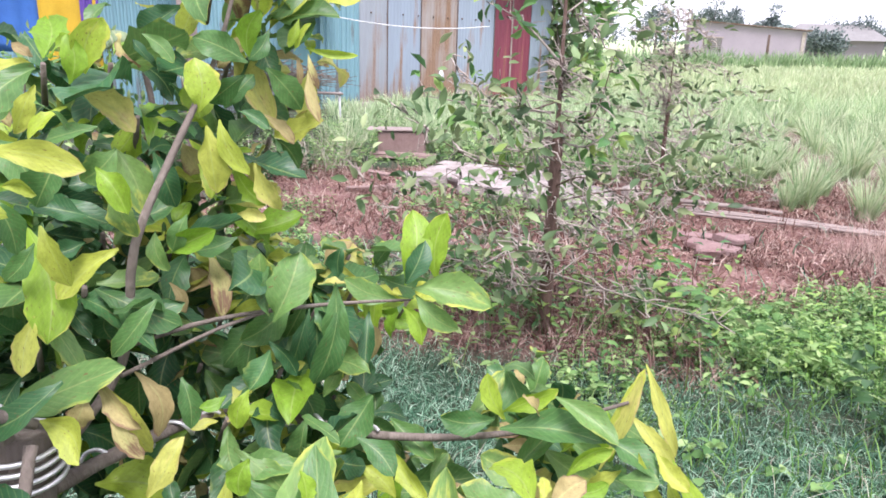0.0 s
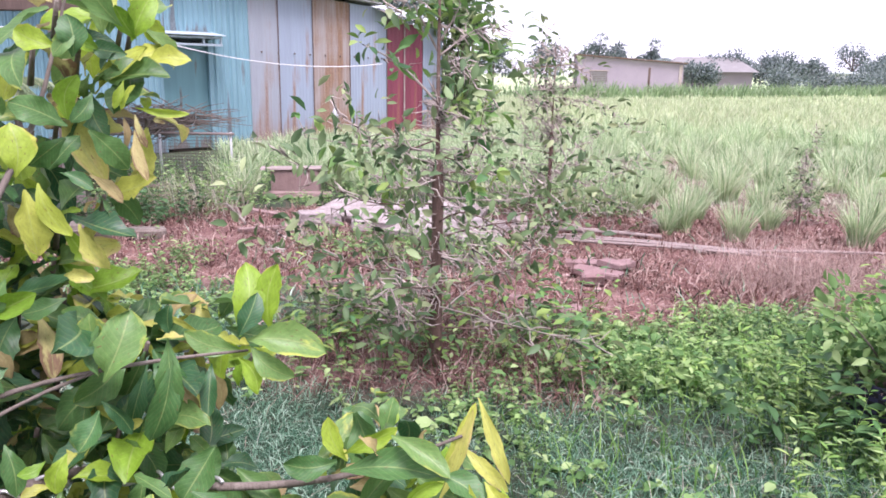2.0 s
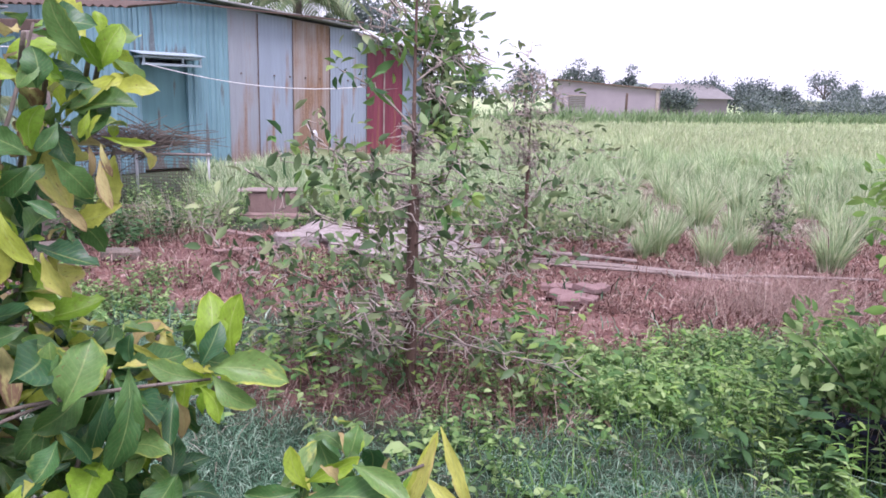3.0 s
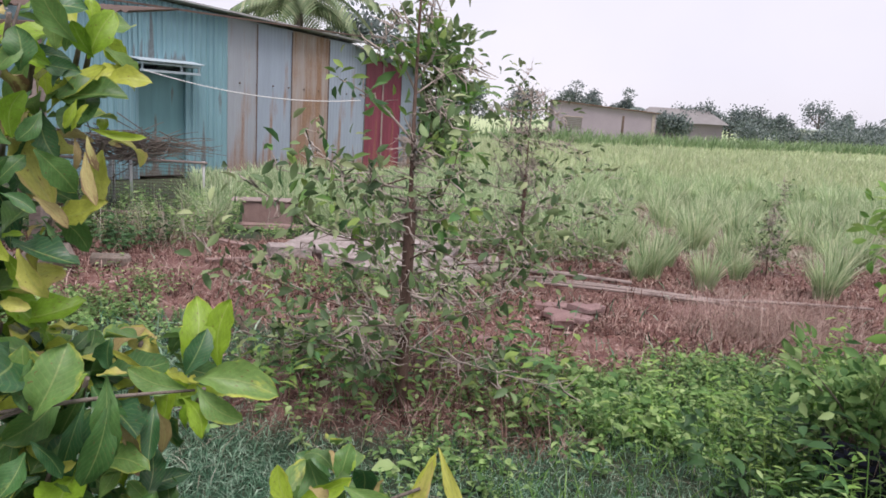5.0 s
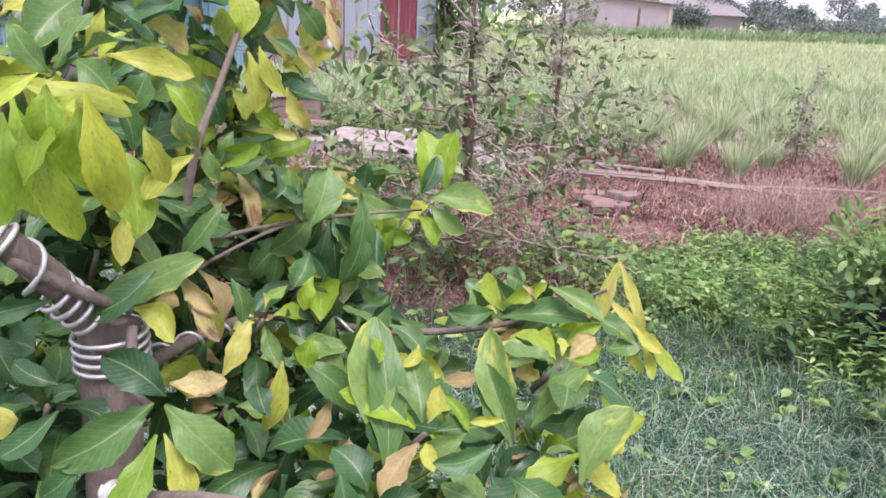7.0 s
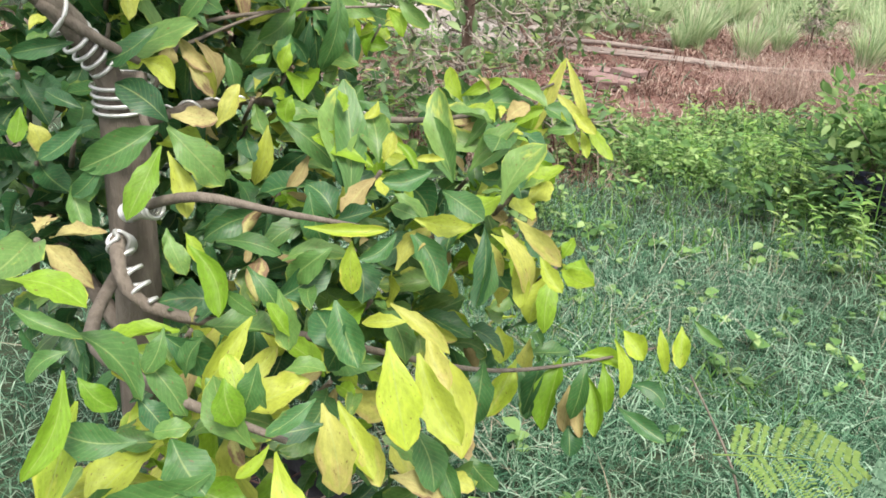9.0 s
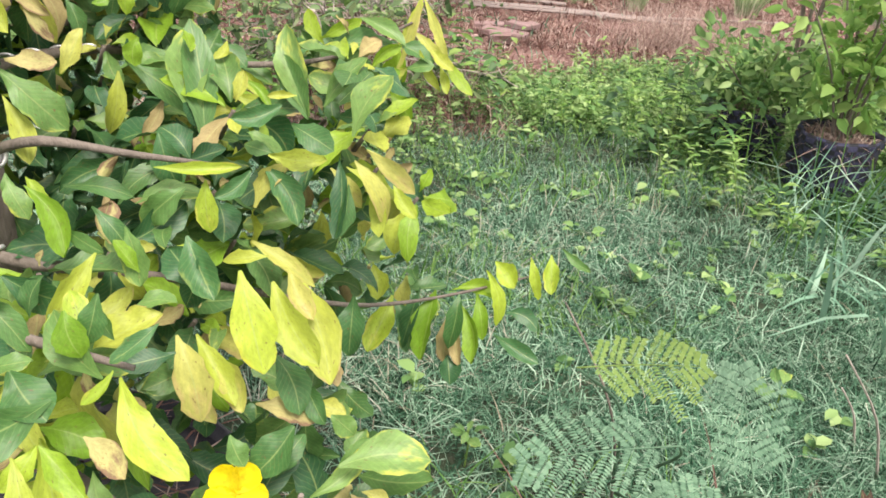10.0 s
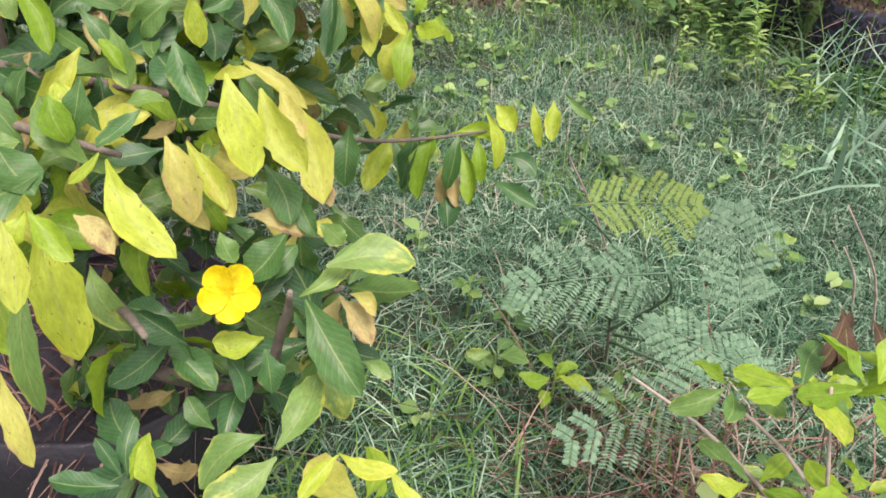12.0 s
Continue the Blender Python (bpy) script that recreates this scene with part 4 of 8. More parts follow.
REED = leafy("pale_reeds", [(0.14, 0.23, 0.11), (0.22, 0.32, 0.16), (0.31, 0.39, 0.22)], 0.25, 0.6)
# taller reeds along the far edge of the field
def reeds(x, y):
    e = 42.0 + 0.80 * x
    return (y > e) & (y < e + 5)


crop("reed_strip", 35, 9000, (-8, 75, 36, 106), reeds, 16, 1.05, 0.07, 0.5, REED, "strip of taller green reeds along the field's far edge")

# ---------- far buildings ----------
FAR_WALL = rough_surface("pinkish_block_wall", [(0.3, (0.25, 0.215, 0.25)), (0.7, (0.33, 0.285, 0.32))], 0.8, 12, 0.9, 0.3)
TILE = rough_surface("brown_tile_roof", [(0.3, (0.16, 0.155, 0.15)), (0.7, (0.23, 0.22, 0.215))], 2, 20, 0.9, 0.4)
fb = thing("farm_building", (5.2, 66, 0.0), "long bare block building with a lean-to roof", "building")
bm = bmesh.new()
pf = [(0, 0, 0), (8.7, 0, 0), (8.7, 0, 2.42), (0, 0, 3.0)]
a = [bm.verts.new(p) for p in pf]
b = [bm.verts.new((p[0], 6, p[2])) for p in pf]
bm.faces.new(a), bm.faces.new(b[::-1])
for i in range(4):
    j = (i + 1) % 4
    bm.faces.new((a[i], b[i], b[j], a[j]))
bmesh.ops.recalc_face_normals(bm, faces=bm.faces[:])
part("wall", bm, FAR_WALL, fb)
rf = part("roof", boxy((-0.2, -0.25, 0), (9.0, 6.3, 0.09)), ROOF, fb, "", pose(0, 0, 3.02, 0, 3.8, 0))
win = part("window", boxy((1.05, -0.05, 0.85), (2.45, -0.002, 1.75)), DARK_WOOD, fb, "shuttered window")
part("lintel", boxy((0.95, -0.10, 1.752), (2.55, -0.003, 1.84)), CONCRETE, win)
for i in range(6):
    part("slat", boxy((1.08, -0.075, 0.88 + i * 0.145), (2.42, -0.051, 0.98 + i * 0.145)), TILE, win)
part("pillar", boxy((8.35, -0.08, 0), (8.6, -0.002, 2.35)), CONCRETE, fb)
can = thing("lean_to", (1.5, 67, 0), "open lean-to with sloping sheet roof", "lean-to")
part("roof", boxy((0, 0, 0), (3.6, 4, 0.1)), ROOF, can, "", pose(0, 0, 1.9, 0, -6, 0))
for x in (0.1, 1.8):
    part("post", boxy((x, 0.1, 0), (x + 0.14, 0.24, 1.9 + x * 0.1)), GREY_WOOD, can)
hs = thing("tiled_house", (15.5, 80, 0), "low house with a brown hipped roof among trees", "house")
part("wall", boxy((0, 0, 0), (8, 6, 1.9)), FAR_WALL, hs)
bm = bmesh.new()
lo = [bm.verts.new(p) for p in ((-0.5, -0.6, 1.9), (8.5, -0.6, 1.9), (8.5, 6.6, 1.9), (-0.5, 6.6, 1.9))]
hi = [bm.verts.new(p) for p in ((1.0, 3, 3.4), (7.0, 3, 3.4))]
for f in ((lo[0], lo[1], hi[1], hi[0]), (lo[1], lo[2], hi[1]), (lo[2], lo[3], hi[0], hi[1]), (lo[3], lo[0], hi[0])):
    bm.faces.new(f)
bm.faces.new(lo[::-1])
part("roof", bm, TILE, hs)
FAR_WHITE = rough_surface("whitewash", [(0.3, (0.60, 0.60, 0.60)), (0.7, (0.74, 0.74, 0.74))], 1, 12, 0.9, 0.2)
for x, y, w, h in ((37, 97, 4.5, 2.6), (49, 112, 3, 2.2)):
    wh = thing("white_house", (x, y, 0), "small pale house far across the field", "house", "far houses")
    part("wall", boxy((0, 0, 0), (w, 5, h * 0.75)), FAR_WHITE, wh)
    part("roof", boxy((-0.5, -0.6, h * 0.75), (w + 0.5, 5.6, h * 0.75 + 0.25), 0.05), PALE_ROOF, wh)
    part("window", boxy((w * 0.3, -0.06, 0.6), (w * 0.3 + 1.0, -0.002, 1.4)), DARK_WOOD, wh)
fp = thing("fence_post", (9.7, 57, 0), "weathered fence post in the field", "post")
part("shaft", lathe([(0.10, -0.03), (0.09, 2.0), (0.0, 2.02)], 8), DARK_WOOD, fp)


# ---------- trees ----------
def leaf_crown(g, centres, per, spread, length, width, up=0.2, droop=0.3, far=False):
    c = np.repeat(np.array(centres, float), per, 0)
    pos = c + g.normal(size=c.shape) * spread
    way = unit(unit(pos - c) + rand_dirs(g, len(c), up) * 0.9)
    ln = length * g.uniform(0.6, 1.25, len(c))
    if far:
        return small_leaves(pos, way, rand_dirs(g, len(c), 1.0), ln, ln * width)
    return leaf_cloud(pos, way, rand_dirs(g, len(c), 1.0), ln, ln * width, droop)


def far_tree(seed, x, y, height, radius, name="tree", leaf=0.35, bareness=0.0, label="hazy dark green tree beyond the field"):
    g = np.random.default_rng(seed)
    t = thing(name, (x, y, 0), label, "tree", "far trees")
    part("trunk", tube("trunk", [(0, 0, -0.1), (0.1, 0, height * 0.4), (0.0, 0.1, height * 0.85)], [height * 0.03, height * 0.022, height * 0.008], 7), BARK, t)
    cs = []
    for i in range(9):
        a = g.uniform(0, 6.28)
        e = np.array([math.cos(a) * radius * g.uniform(0.3, 0.95), math.sin(a) * radius * g.uniform(0.3, 0.95), height * g.uniform(0.45, 0.95)])
        part("limb", tube("limb", [(0, 0, height * g.uniform(0.25, 0.55)), tuple(e * 0.6 + np.array([0, 0, height * 0.15])), tuple(e)], [height * 0.014, height * 0.009, height * 0.004], 5), BARK, t)
        cs.append(e)
        cs.append(e * g.uniform(0.6, 0.9) + np.array([0, 0, height * 0.1]))
    part("crown", np_mesh("crown", *leaf_crown(g, cs, int(150 * (1 - bareness)), radius * 0.2, leaf * 0.68, 0.6, far=True)), FAR_LEAF_HAZED, t)
    return t


for i, (x, y, h, r) in enumerate(((9.2, 92, 5.6, 1.9), (11.2, 92, 4.9, 1.5), (15.4, 93, 5.2, 1.4), (3.0, 84, 4.3, 2.2), (20.5, 84, 3.4, 2.0), (23.0, 84, 3.8, 2.2), (26, 86, 3.9, 2.4), (28.6, 88, 3.7, 1.9), (18.0, 78, 2.6, 1.6), (-2.5, 78, 4.4, 2.0), (41, 100, 5.5, 1.8), (52, 118, 4.6, 2.2), (66, 122, 4.2, 2.0), (38, 110, 3.0, 2.0), (60, 125, 3.2, 2.4), (31, 92, 2.7, 2.0), (34.5, 95, 3.2, 1.6), (44, 104, 2.6, 2.0), (48, 110, 3.4, 1.8), (55, 116, 2.9, 2.2), (70, 126, 3.4, 2.5), (12.9, 90, 3.4, 1.3))):
    far_tree(100 + i, x, y, h, r, leaf=0.42, bareness=0.55 if i in (10,) else 0.0)
g = np.random.default_rng(130)
for i in range(11):
    x = 26 + i * 4.4 + g.uniform(-1, 1)
    far_tree(140 + i, x, 56 + 0.8 * x + g.uniform(0, 4), g.uniform(1.1, 1.6), g.uniform(2.0, 2.8), "bush", 0.42, 0.3, "hazy low bush along the field's far edge")


def palm(seed, x, y, height, n=14, length=1.7, mat=FAR_LEAF_HAZED, label="slim palm on the horizon", group="palms", r=0.09):
    g = np.random.default_rng(seed)
    t = thing("palm", (x, y, 0), label, "palm", group)
    part("trunk", tube("trunk", [(0, 0, -0.1), (0.1, 0.05, height * 0.5), (0.0, 0.0, height)], [r * 1.4, r, r * 0.8], 8, 0.05, g), BARK, t)
    for i in range(n):
        a = i * 2.4 + g.uniform(-0.3, 0.3)
        lift = g.uniform(-0.1, 0.75)
        pos, way = [], []
        d = np.array([math.cos(a), math.sin(a), 0])
        for u in np.linspace(0.08, 1, 26):
            c = d * length * u * math.cos(lift * 0.6) + np.array([0, 0, height + length * (lift * u - 0.75 * u * u)])
            for s in (-1, 1):
                pos.append(c)
                way.append(np.array([-d[1], d[0], 0]) * s + d * 0.5 + np.array([0, 0, -0.35]))
        pos, way = np.array(pos), np.array(way)
        ln = np.full(len(pos), length * 0.3)
        part("frond", np_mesh("frond", *leaf_cloud(pos, way, np.tile([0, 0, 1.0], (len(pos), 1)), ln, ln * 0.13, 0.35)), mat, t)
    return t


for i, (x, y, h) in enumerate(((58, 116, 4.4), (62.5, 117, 5.0), (65, 117, 4.6), (16.3, 90, 3.4), (48, 112, 3.4))):
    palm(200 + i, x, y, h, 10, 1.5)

# behind the shed
COCONUT = leafy("coconut_fronds", [(0.12, 0.18, 0.09), (0.20, 0.26, 0.14), (0.30, 0.33, 0.20)], 0.2, 0.5)
palm(220, -5.0, 21.3, 4.3, 14, 2.3, COCONUT, "coconut palm crown rising behind the shed roof", "palms behind shed", 0.14)
far_tree(221, -3.3, 23.0, 4.6, 1.7, "tree", 0.28, label="leafy tree rising behind the shed")


palm(222, -3.72, 6.75, 1.30, 8, 0.6, COCONUT, "small feathery palm beside the porch post", "palms behind shed", 0.03)


def banana(seed, x, y, height, n, length, label):
    g = np.random.default_rng(seed)
    t = thing("banana_plant", (x, y, 0), label, "banana plant", "banana plants")
    part("stem", tube("stem", [(0, 0, -0.05), (0.03, 0, height * 0.5), (0, 0, height)], [0.09, 0.075, 0.05], 9), BANANA, t)
    for i in range(n):
        a, lift = i * 2.4 + g.uniform(-0.4, 0.4), g.uniform(0.5, 1.3)
        d = np.array([math.cos(a), math.sin(a), 0])
        s = np.array([-d[1], d[0], 0])
        v, f = [], []
        for j in range(9):
            u = j / 8
            c = d * length * u * math.cos(lift) * (1 + u * 0.3) + np.array([0, 0, height * 0.9 + length * (math.sin(lift) * u - 0.55 * u * u)])
            w = 0.17 * math.sin(math.pi * min(1, 0.08 + u * 0.92)) ** 0.6
            v += [c - s * w + np.array([0, 0, 0.04]), c, c + s * w + np.array([0, 0, 0.04])]
        for j in range(8):
            f += [[j * 3, j * 3 + 1, j * 3 + 4, j * 3 + 3], [j * 3 + 1, j * 3 + 2, j * 3 + 5, j * 3 + 4]]
        part("leaf", np_mesh("leaf", np.array(v), f), BANANA, t)


banana(231, -0.75, 19.5, 2.2, 9, 1.6, "banana plant beside the shed's far corner")
banana(232, -0.2, 20.5, 1.9, 8, 1.4, "banana plant beside the shed's far corner")
bush = thing("bush", (-0.95, 18.6, 0), "dense dark green bush beside the shed's corner", "bush")
g = np.random.default_rng(240)
cs = [(g.normal() * 0.33, g.normal() * 0.3, g.uniform(0.3, 3.5)) for _ in range(30)]
for i in range(6):
    part("limb", tube("limb", [(0, 0, -0.05), (g.normal() * 0.2, g.normal() * 0.2, 1.2), (g.normal() * 0.4, g.normal() * 0.4, 2.5)], [0.05, 0.03, 0.01], 6), BARK, bush)
part("crown", np_mesh("crown", *leaf_crown(g, cs, 30, 0.22, 0.30, 0.42)), TREE_LEAF, bush)


BRIGHT_TREE_LEAF = leafy("fresh_tree_leaves", [(0.06, 0.15, 0.06), (0.11, 0.24, 0.07), (0.20, 0.34, 0.08), (0.32, 0.42, 0.12)], 0.3, 0.42)


def spiky_tree(seed, x, y, height, label, r0, tiers, reach, top_leafy=1.0, leaf=0.075, knots=(0.4, 0.52), thick=0.4, upper=1.0, boughs=(), bristle=1.0):
    """Pruned young tree: stout lower trunk, knots bristling with pale twigs, thin leafy branches, widest low down."""
    g = np.random.default_rng(seed)
    t = thing("young_tree", (x, y, 0), label, "tree")
    lean = g.normal(size=2) * 0.02
    trunk = [(0, 0, -0.03), (lean[0] * 0.5, lean[1] * 0.5, height * thick * 0.5), (lean[0], lean[1], height * thick), (lean[0] * 0.7, lean[1], height * (thick + 0.04)), (lean[0] * 0.4, lean[1], height * 0.65), (lean[0] * 1.5, lean[1], height)]
    part("trunk", tube("trunk", trunk, [r0, r0 * 0.84, r0 * 0.78, r0 * 0.34, r0 * 0.22, r0 * 0.08], 10, 0.06, g), BARK_RED, t)
    cents, tw = [], []
    for k in range(tiers):
        z = height * (0.08 + 0.88 * ((k + g.uniform(-0.3, 0.3)) / tiers) ** 1.25)
        a = k * 2.4 + g.uniform(-0.5, 0.5)
        low = z < height * 0.42
        if not low and g.uniform() > upper:
            continue
        L = reach * (g.uniform(0.65, 1.15) if low else (0.62 - 0.35 * z / height) * g.uniform(0.5, 1.2))
        if k % 9 == 4:
            L = reach * 0.9
        d = np.array([math.cos(a), math.sin(a), 0])
        p0 = np.array([lean[0] * 0.7, lean[1] * 0.7, max(z, 0.08)])
        mid = p0 + d * L * 0.5 + np.array([g.normal() * 0.04, g.normal() * 0.04, g.uniform(-0.05, 0.14)])
        end = p0 + d * L + np.array([g.normal() * 0.1, g.normal() * 0.1, g.uniform(-0.16, 0.3)])
        part("branch", tube("branch", [p0, mid, end], [r0 * 0.13, r0 * 0.085, r0 * 0.045], 6, 0.08, g), TWIG if k % 2 else BARK_RED, t)
        for u in np.linspace(0.25, 1, 7):
            c = p0 + (mid - p0) * min(1, u * 2) if u < 0.5 else mid + (end - mid) * (u * 2 - 1)
            for _ in range(4):
                e = c + unit(g.normal(size=3) + d * 0.8 + np.array([0, 0, 0.15])) * g.uniform(0.04, 0.15)
                tw.append((c, e))
                if u > (0.45 if low else 0.6) and g.uniform() < (0.62 if low else 0.42) * top_leafy:
                    cents.append(e)
    for kz in knots:
        for _ in range(int(46 * bristle)):
            c = np.array([lean[0] * 0.8, lean[1], kz * height + g.normal() * 0.03])
            tw.append((c, c + unit(g.normal(size=3) * np.array([1, 1, 0.6]) + np.array([0, 0, 0.2])) * g.uniform(0.05, 0.14)))
    for _ in range(int(60 * height / 2 * bristle)):
        z = g.uniform(0.12, 0.45 + 0.4 * upper) * height
        c = np.array([lean[0] * 0.8, lean[1], z])
        tw.append((c, c + unit(g.normal(size=3) * np.array([1, 1, 0.35])) * g.uniform(0.06, 0.16)))
    tips = []
    for pts in boughs:
        pts = [np.array(p) for p in pts]
        part("branch", tube("branch", pts, [r0 * 0.2, r0 * 0.14, r0 * 0.06][:len(pts)], 6, 0.08, g), TWIG, t)
        for u in np.linspace(0.35, 1, 7):
            w = u * (len(pts) - 1)
            i = min(int(w), len(pts) - 2)
            c = pts[i] + (pts[i + 1] - pts[i]) * (w - i)
            e = c + unit(g.normal(size=3) + np.array([0, 0, 0.3])) * g.uniform(0.03, 0.12)
            tw.append((c, e))
            if u > 0.5 or g.uniform() < 0.5:
                tips.append(e)
    if tips:
        tagged(part("crown", np_mesh("crown", *leaf_crown(g, tips, 4, 0.03, 0.105, 0.4, 0.25, 0.3)), BRIGHT_TREE_LEAF, t, "tufts of larger fresh green leaves"), kind="stuff")
    v, f = [], []
    for a, b in tw:
        m = (a + b) / 2 + g.normal(size=3) * 0.02
        w = 0.003
        o = len(v)
        for p, ww in ((a, w * 1.3), (m, w), (b, w * 0.5)):
            for j in range(3):
                an = j * 2.1
                v.append(p + np.array([math.cos(an), math.sin(an), math.sin(an + 1)]) * ww)
        for s in (0, 3):
            for j in range(3):
                kk = (j + 1) % 3
                f.append([o + s + j, o + s + kk, o + s + 3 + kk, o + s + 3 + j])
    tagged(part("twig", np_mesh("twig", np.array(v), f), TWIG, t, "pale bare twigs"), kind="stuff")
    tagged(part("crown", np_mesh("crown", *leaf_crown(g, cents, 4, 0.05, leaf, 0.45, 0.1, 0.3)), TREE_LEAF, t, "sparse dark leaves"), kind="stuff")
    return t


# leafy boughs above the pruned part, from the trunk outwards
BOUGHS = (((-0.02, 0.04, 1.08), (-0.33, -0.01, 1.1), (-0.63, -0.08, 1.14)),
          ((-0.01, 0.05, 1.31), (-0.17, 0.04, 1.47), (-0.32, 0.01, 1.56)),
          ((0.0, 0.06, 1.53), (-0.08, 0.04, 1.68), (-0.14, 0.03, 1.79)),
          ((-0.0, 0.05, 1.18), (0.11, 0.06, 1.25), (0.2, 0.07, 1.18)),
          ((0.0, 0.06, 1.6), (0.05, 0.06, 1.68), (0.09, 0.06, 1.76)),
          ((-0.02, 0.03, 0.98), (-0.16, -0.01, 0.9), (-0.32, -0.03, 0.93)),
          ((-0.02, 0.02, 0.96), (0.14, 0.03, 0.93), (0.25, 0.05, 1.02)))
spiky_tree(301, 0.30, 4.25, 2.45, "young tree with red-brown trunk, bare pale twigs and sparse leaves", 0.036, 54, 0.85, 0.85, 0.07, upper=0.2, boughs=BOUGHS, bristle=1.3)
spiky_tree(302, 0.98, 7.75, 1.75, "small half-bare tree with pale spiky twigs", 0.024, 44, 1.0, 0.55, 0.08, (0.5,), 0.5, bristle=1.0)
spiky_tree(303, 3.53, 8.4, 0.8, "thin sapling among the lemongrass", 0.008, 9, 0.2, 0.8, 0.05, bristle=0.1)


# ---------- weeds ----------
# dark green weeds; the deep shade by the bags is put into this colour
DARK_WEED = leafy("dark_shaded_weed_leaves", [(0.03, 0.075, 0.03), (0.055, 0.13, 0.045), (0.10, 0.20, 0.075)], 0.25, 0.45)

def weeds(name, seed, n, box, density, height, leaf, per, mat, label, width=0.6, tall=None):
    g = np.random.default_rng(seed)
    r = scatter(g, n, *box, density)
    h = g.uniform(height[0], height[1], len(r)) * (tall(r[:, 0], r[:, 1]) if tall else 1.0)
    base = np.repeat(r, per, 0)
    u = np.tile(np.linspace(0.3, 1.0, per), len(r))
    hh = np.repeat(h, per)
    lean = np.repeat(g.normal(size=(len(r), 2)) * 0.25, per, 0)
    pos = base + np.concatenate([lean * (hh * u)[:, None], (hh * u)[:, None]], 1)
    a = g.uniform(0, 6.28, len(pos))
    way = np.stack([np.cos(a), np.sin(a), g.uniform(-0.15, 0.6, len(pos))], 1)
    ln = leaf * g.uniform(0.55, 1.3, len(pos))
    up = np.stack([g.normal(size=len(pos)) * 0.3, g.normal(size=len(pos)) * 0.3, np.ones(len(pos))], 1)
    wd = ln * width * g.uniform(0.8, 1.2, len(pos))
    L = small_leaves(pos, way, up, ln, wd) if leaf < 0.025 else leaf_cloud(pos, way, up, ln, wd, 0.25)
    S = blades(g, r, h, np.full(len(r), 0.004), lean[::per] if per else lean, bend=0.3, coarse=True)
    return tagged(part(name, np_mesh(name, *join_np([L, S])), mat, None), label, "weeds", kind="stuff")


mid_weeds = lambda x, y: np.clip(1.2 * band(y + 0.5 * smooth_noise(x, y, 2.3, 1.0), 3.5, 4.75 + 0.25 * x, 0.5) * np.clip((x + 0.25 * y - 1.1) / 0.6, 0.1, 1) - bare(x, y), 0, 1)
right_weeds = lambda x, y: ~((x > 2.12) & (y < 3.35)) * band(x + 0.55 * (y - 3.3) + 0.3 * smooth_noise(x, y, 2.0, 4.0), 1.4, 5.6, 0.5) * band(y - 0.35 * np.clip(x - 1.2, 0, 3), 2.3, 4.5, 0.5)
left_weeds = lambda x, y: band(x, -2.6, 0.4, 0.4) * band(y + 0.3 * smooth_noise(x, y, 3.0, 2.0), 3.6, 6.2, 0.6) * (smooth_noise(x, y, 3.3, 7.0) > 0.2)
weeds("low_weeds", 56, 8000, (0.0, 4.5, 2.5, 5.6), mid_weeds, (0.03, 0.15), 0.02, 9, WEED, "tiny-leaved weeds matted over the soil", 0.5)
weeds("low_weeds", 57, 170, (0.1, 4.5, 2.0, 5.4), mid_weeds, (0.07, 0.17), 0.09, 4, WEED, "single large broad leaves among the weeds", 0.7)
weeds("low_weeds", 58, 120, (2.2, 4.6, 2.9, 5.6), right_weeds, (0.25, 0.5), 0.09, 9, WEED, "taller large-leaved weeds", 0.45)
weeds("low_weeds", 41, 2800, (0.0, 4.5, 2.5, 5.6), mid_weeds, (0.03, 0.13), 0.037, 7, WEED, "low broad-leaved weeds in a green carpet", 0.7)
weeds("low_weeds", 42, 700, (0.2, 4.5, 2.4, 5.6), mid_weeds, (0.04, 0.14), 0.046, 6, WEED, "bright green broad-leaved weeds", 0.75)
weeds("bushy_weeds", 43, 800, (1.1, 4.8, 2.7, 5.9), right_weeds, (0.12, 0.38), 0.05, 16, WEED, "knee-high bushy weeds", 0.32)
weeds("bushy_weeds", 44, 360, (1.1, 4.8, 2.7, 5.9), right_weeds, (0.12, 0.42), 0.05, 16, WEED_BRIGHT, "knee-high light green weeds", 0.28)
weeds("low_weeds", 45, 480, (-2.8, 0.6, 3.4, 6.4), left_weeds, (0.04, 0.16), 0.045, 7, WEED, "low weeds on the bare soil", 0.55)
weeds("low_weeds", 46, 420, (0.5, 3.6, 0.9, 3.5), lambda x, y: np.clip((y - 0.9) / 1.6, 0.12, 1) * (0.2 + 0.7 * (smooth_noise(x, y, 4.0, 2.0) > 0.2)), (0.03, 0.09), 0.045, 5, WEED, "single broad leaves standing in the grass", 0.75)
weeds("low_weeds", 59, 130, (-0.5, 1.1, 3.95, 5.0), lambda x, y: np.full(len(x), 0.7), (0.15, 0.6), 0.08, 7, BRIGHT_TREE_LEAF, "fresh leafy shoots round the young tree", 0.42)
weeds("low_weeds", 60, 330, (-1.2, 0.5, 6.1, 6.9), lambda x, y: 0.35 + 0.5 * smooth_noise(x, y, 3.0, 1.0), (0.08, 0.32), 0.055, 8, WEED, "green weeds in front of the slab heap", 0.45)
weeds("low_weeds", 62, 110, (-2.9, -1.3, 8.3, 9.0), lambda x, y: np.full(len(x), 0.6), (0.04, 0.14), 0.05, 8, WEED, "green weeds along the low wall", 0.4)
weeds("low_weeds", 63, 170, (-3.6, -1.6, 5.5, 6.3), lambda x, y: 0.25 + 0.7 * (smooth_noise(x, y, 3.6, 4.0) > 0.15), (0.06, 0.25), 0.05, 8, WEED, "weeds at the edge of the bare soil", 0.45)
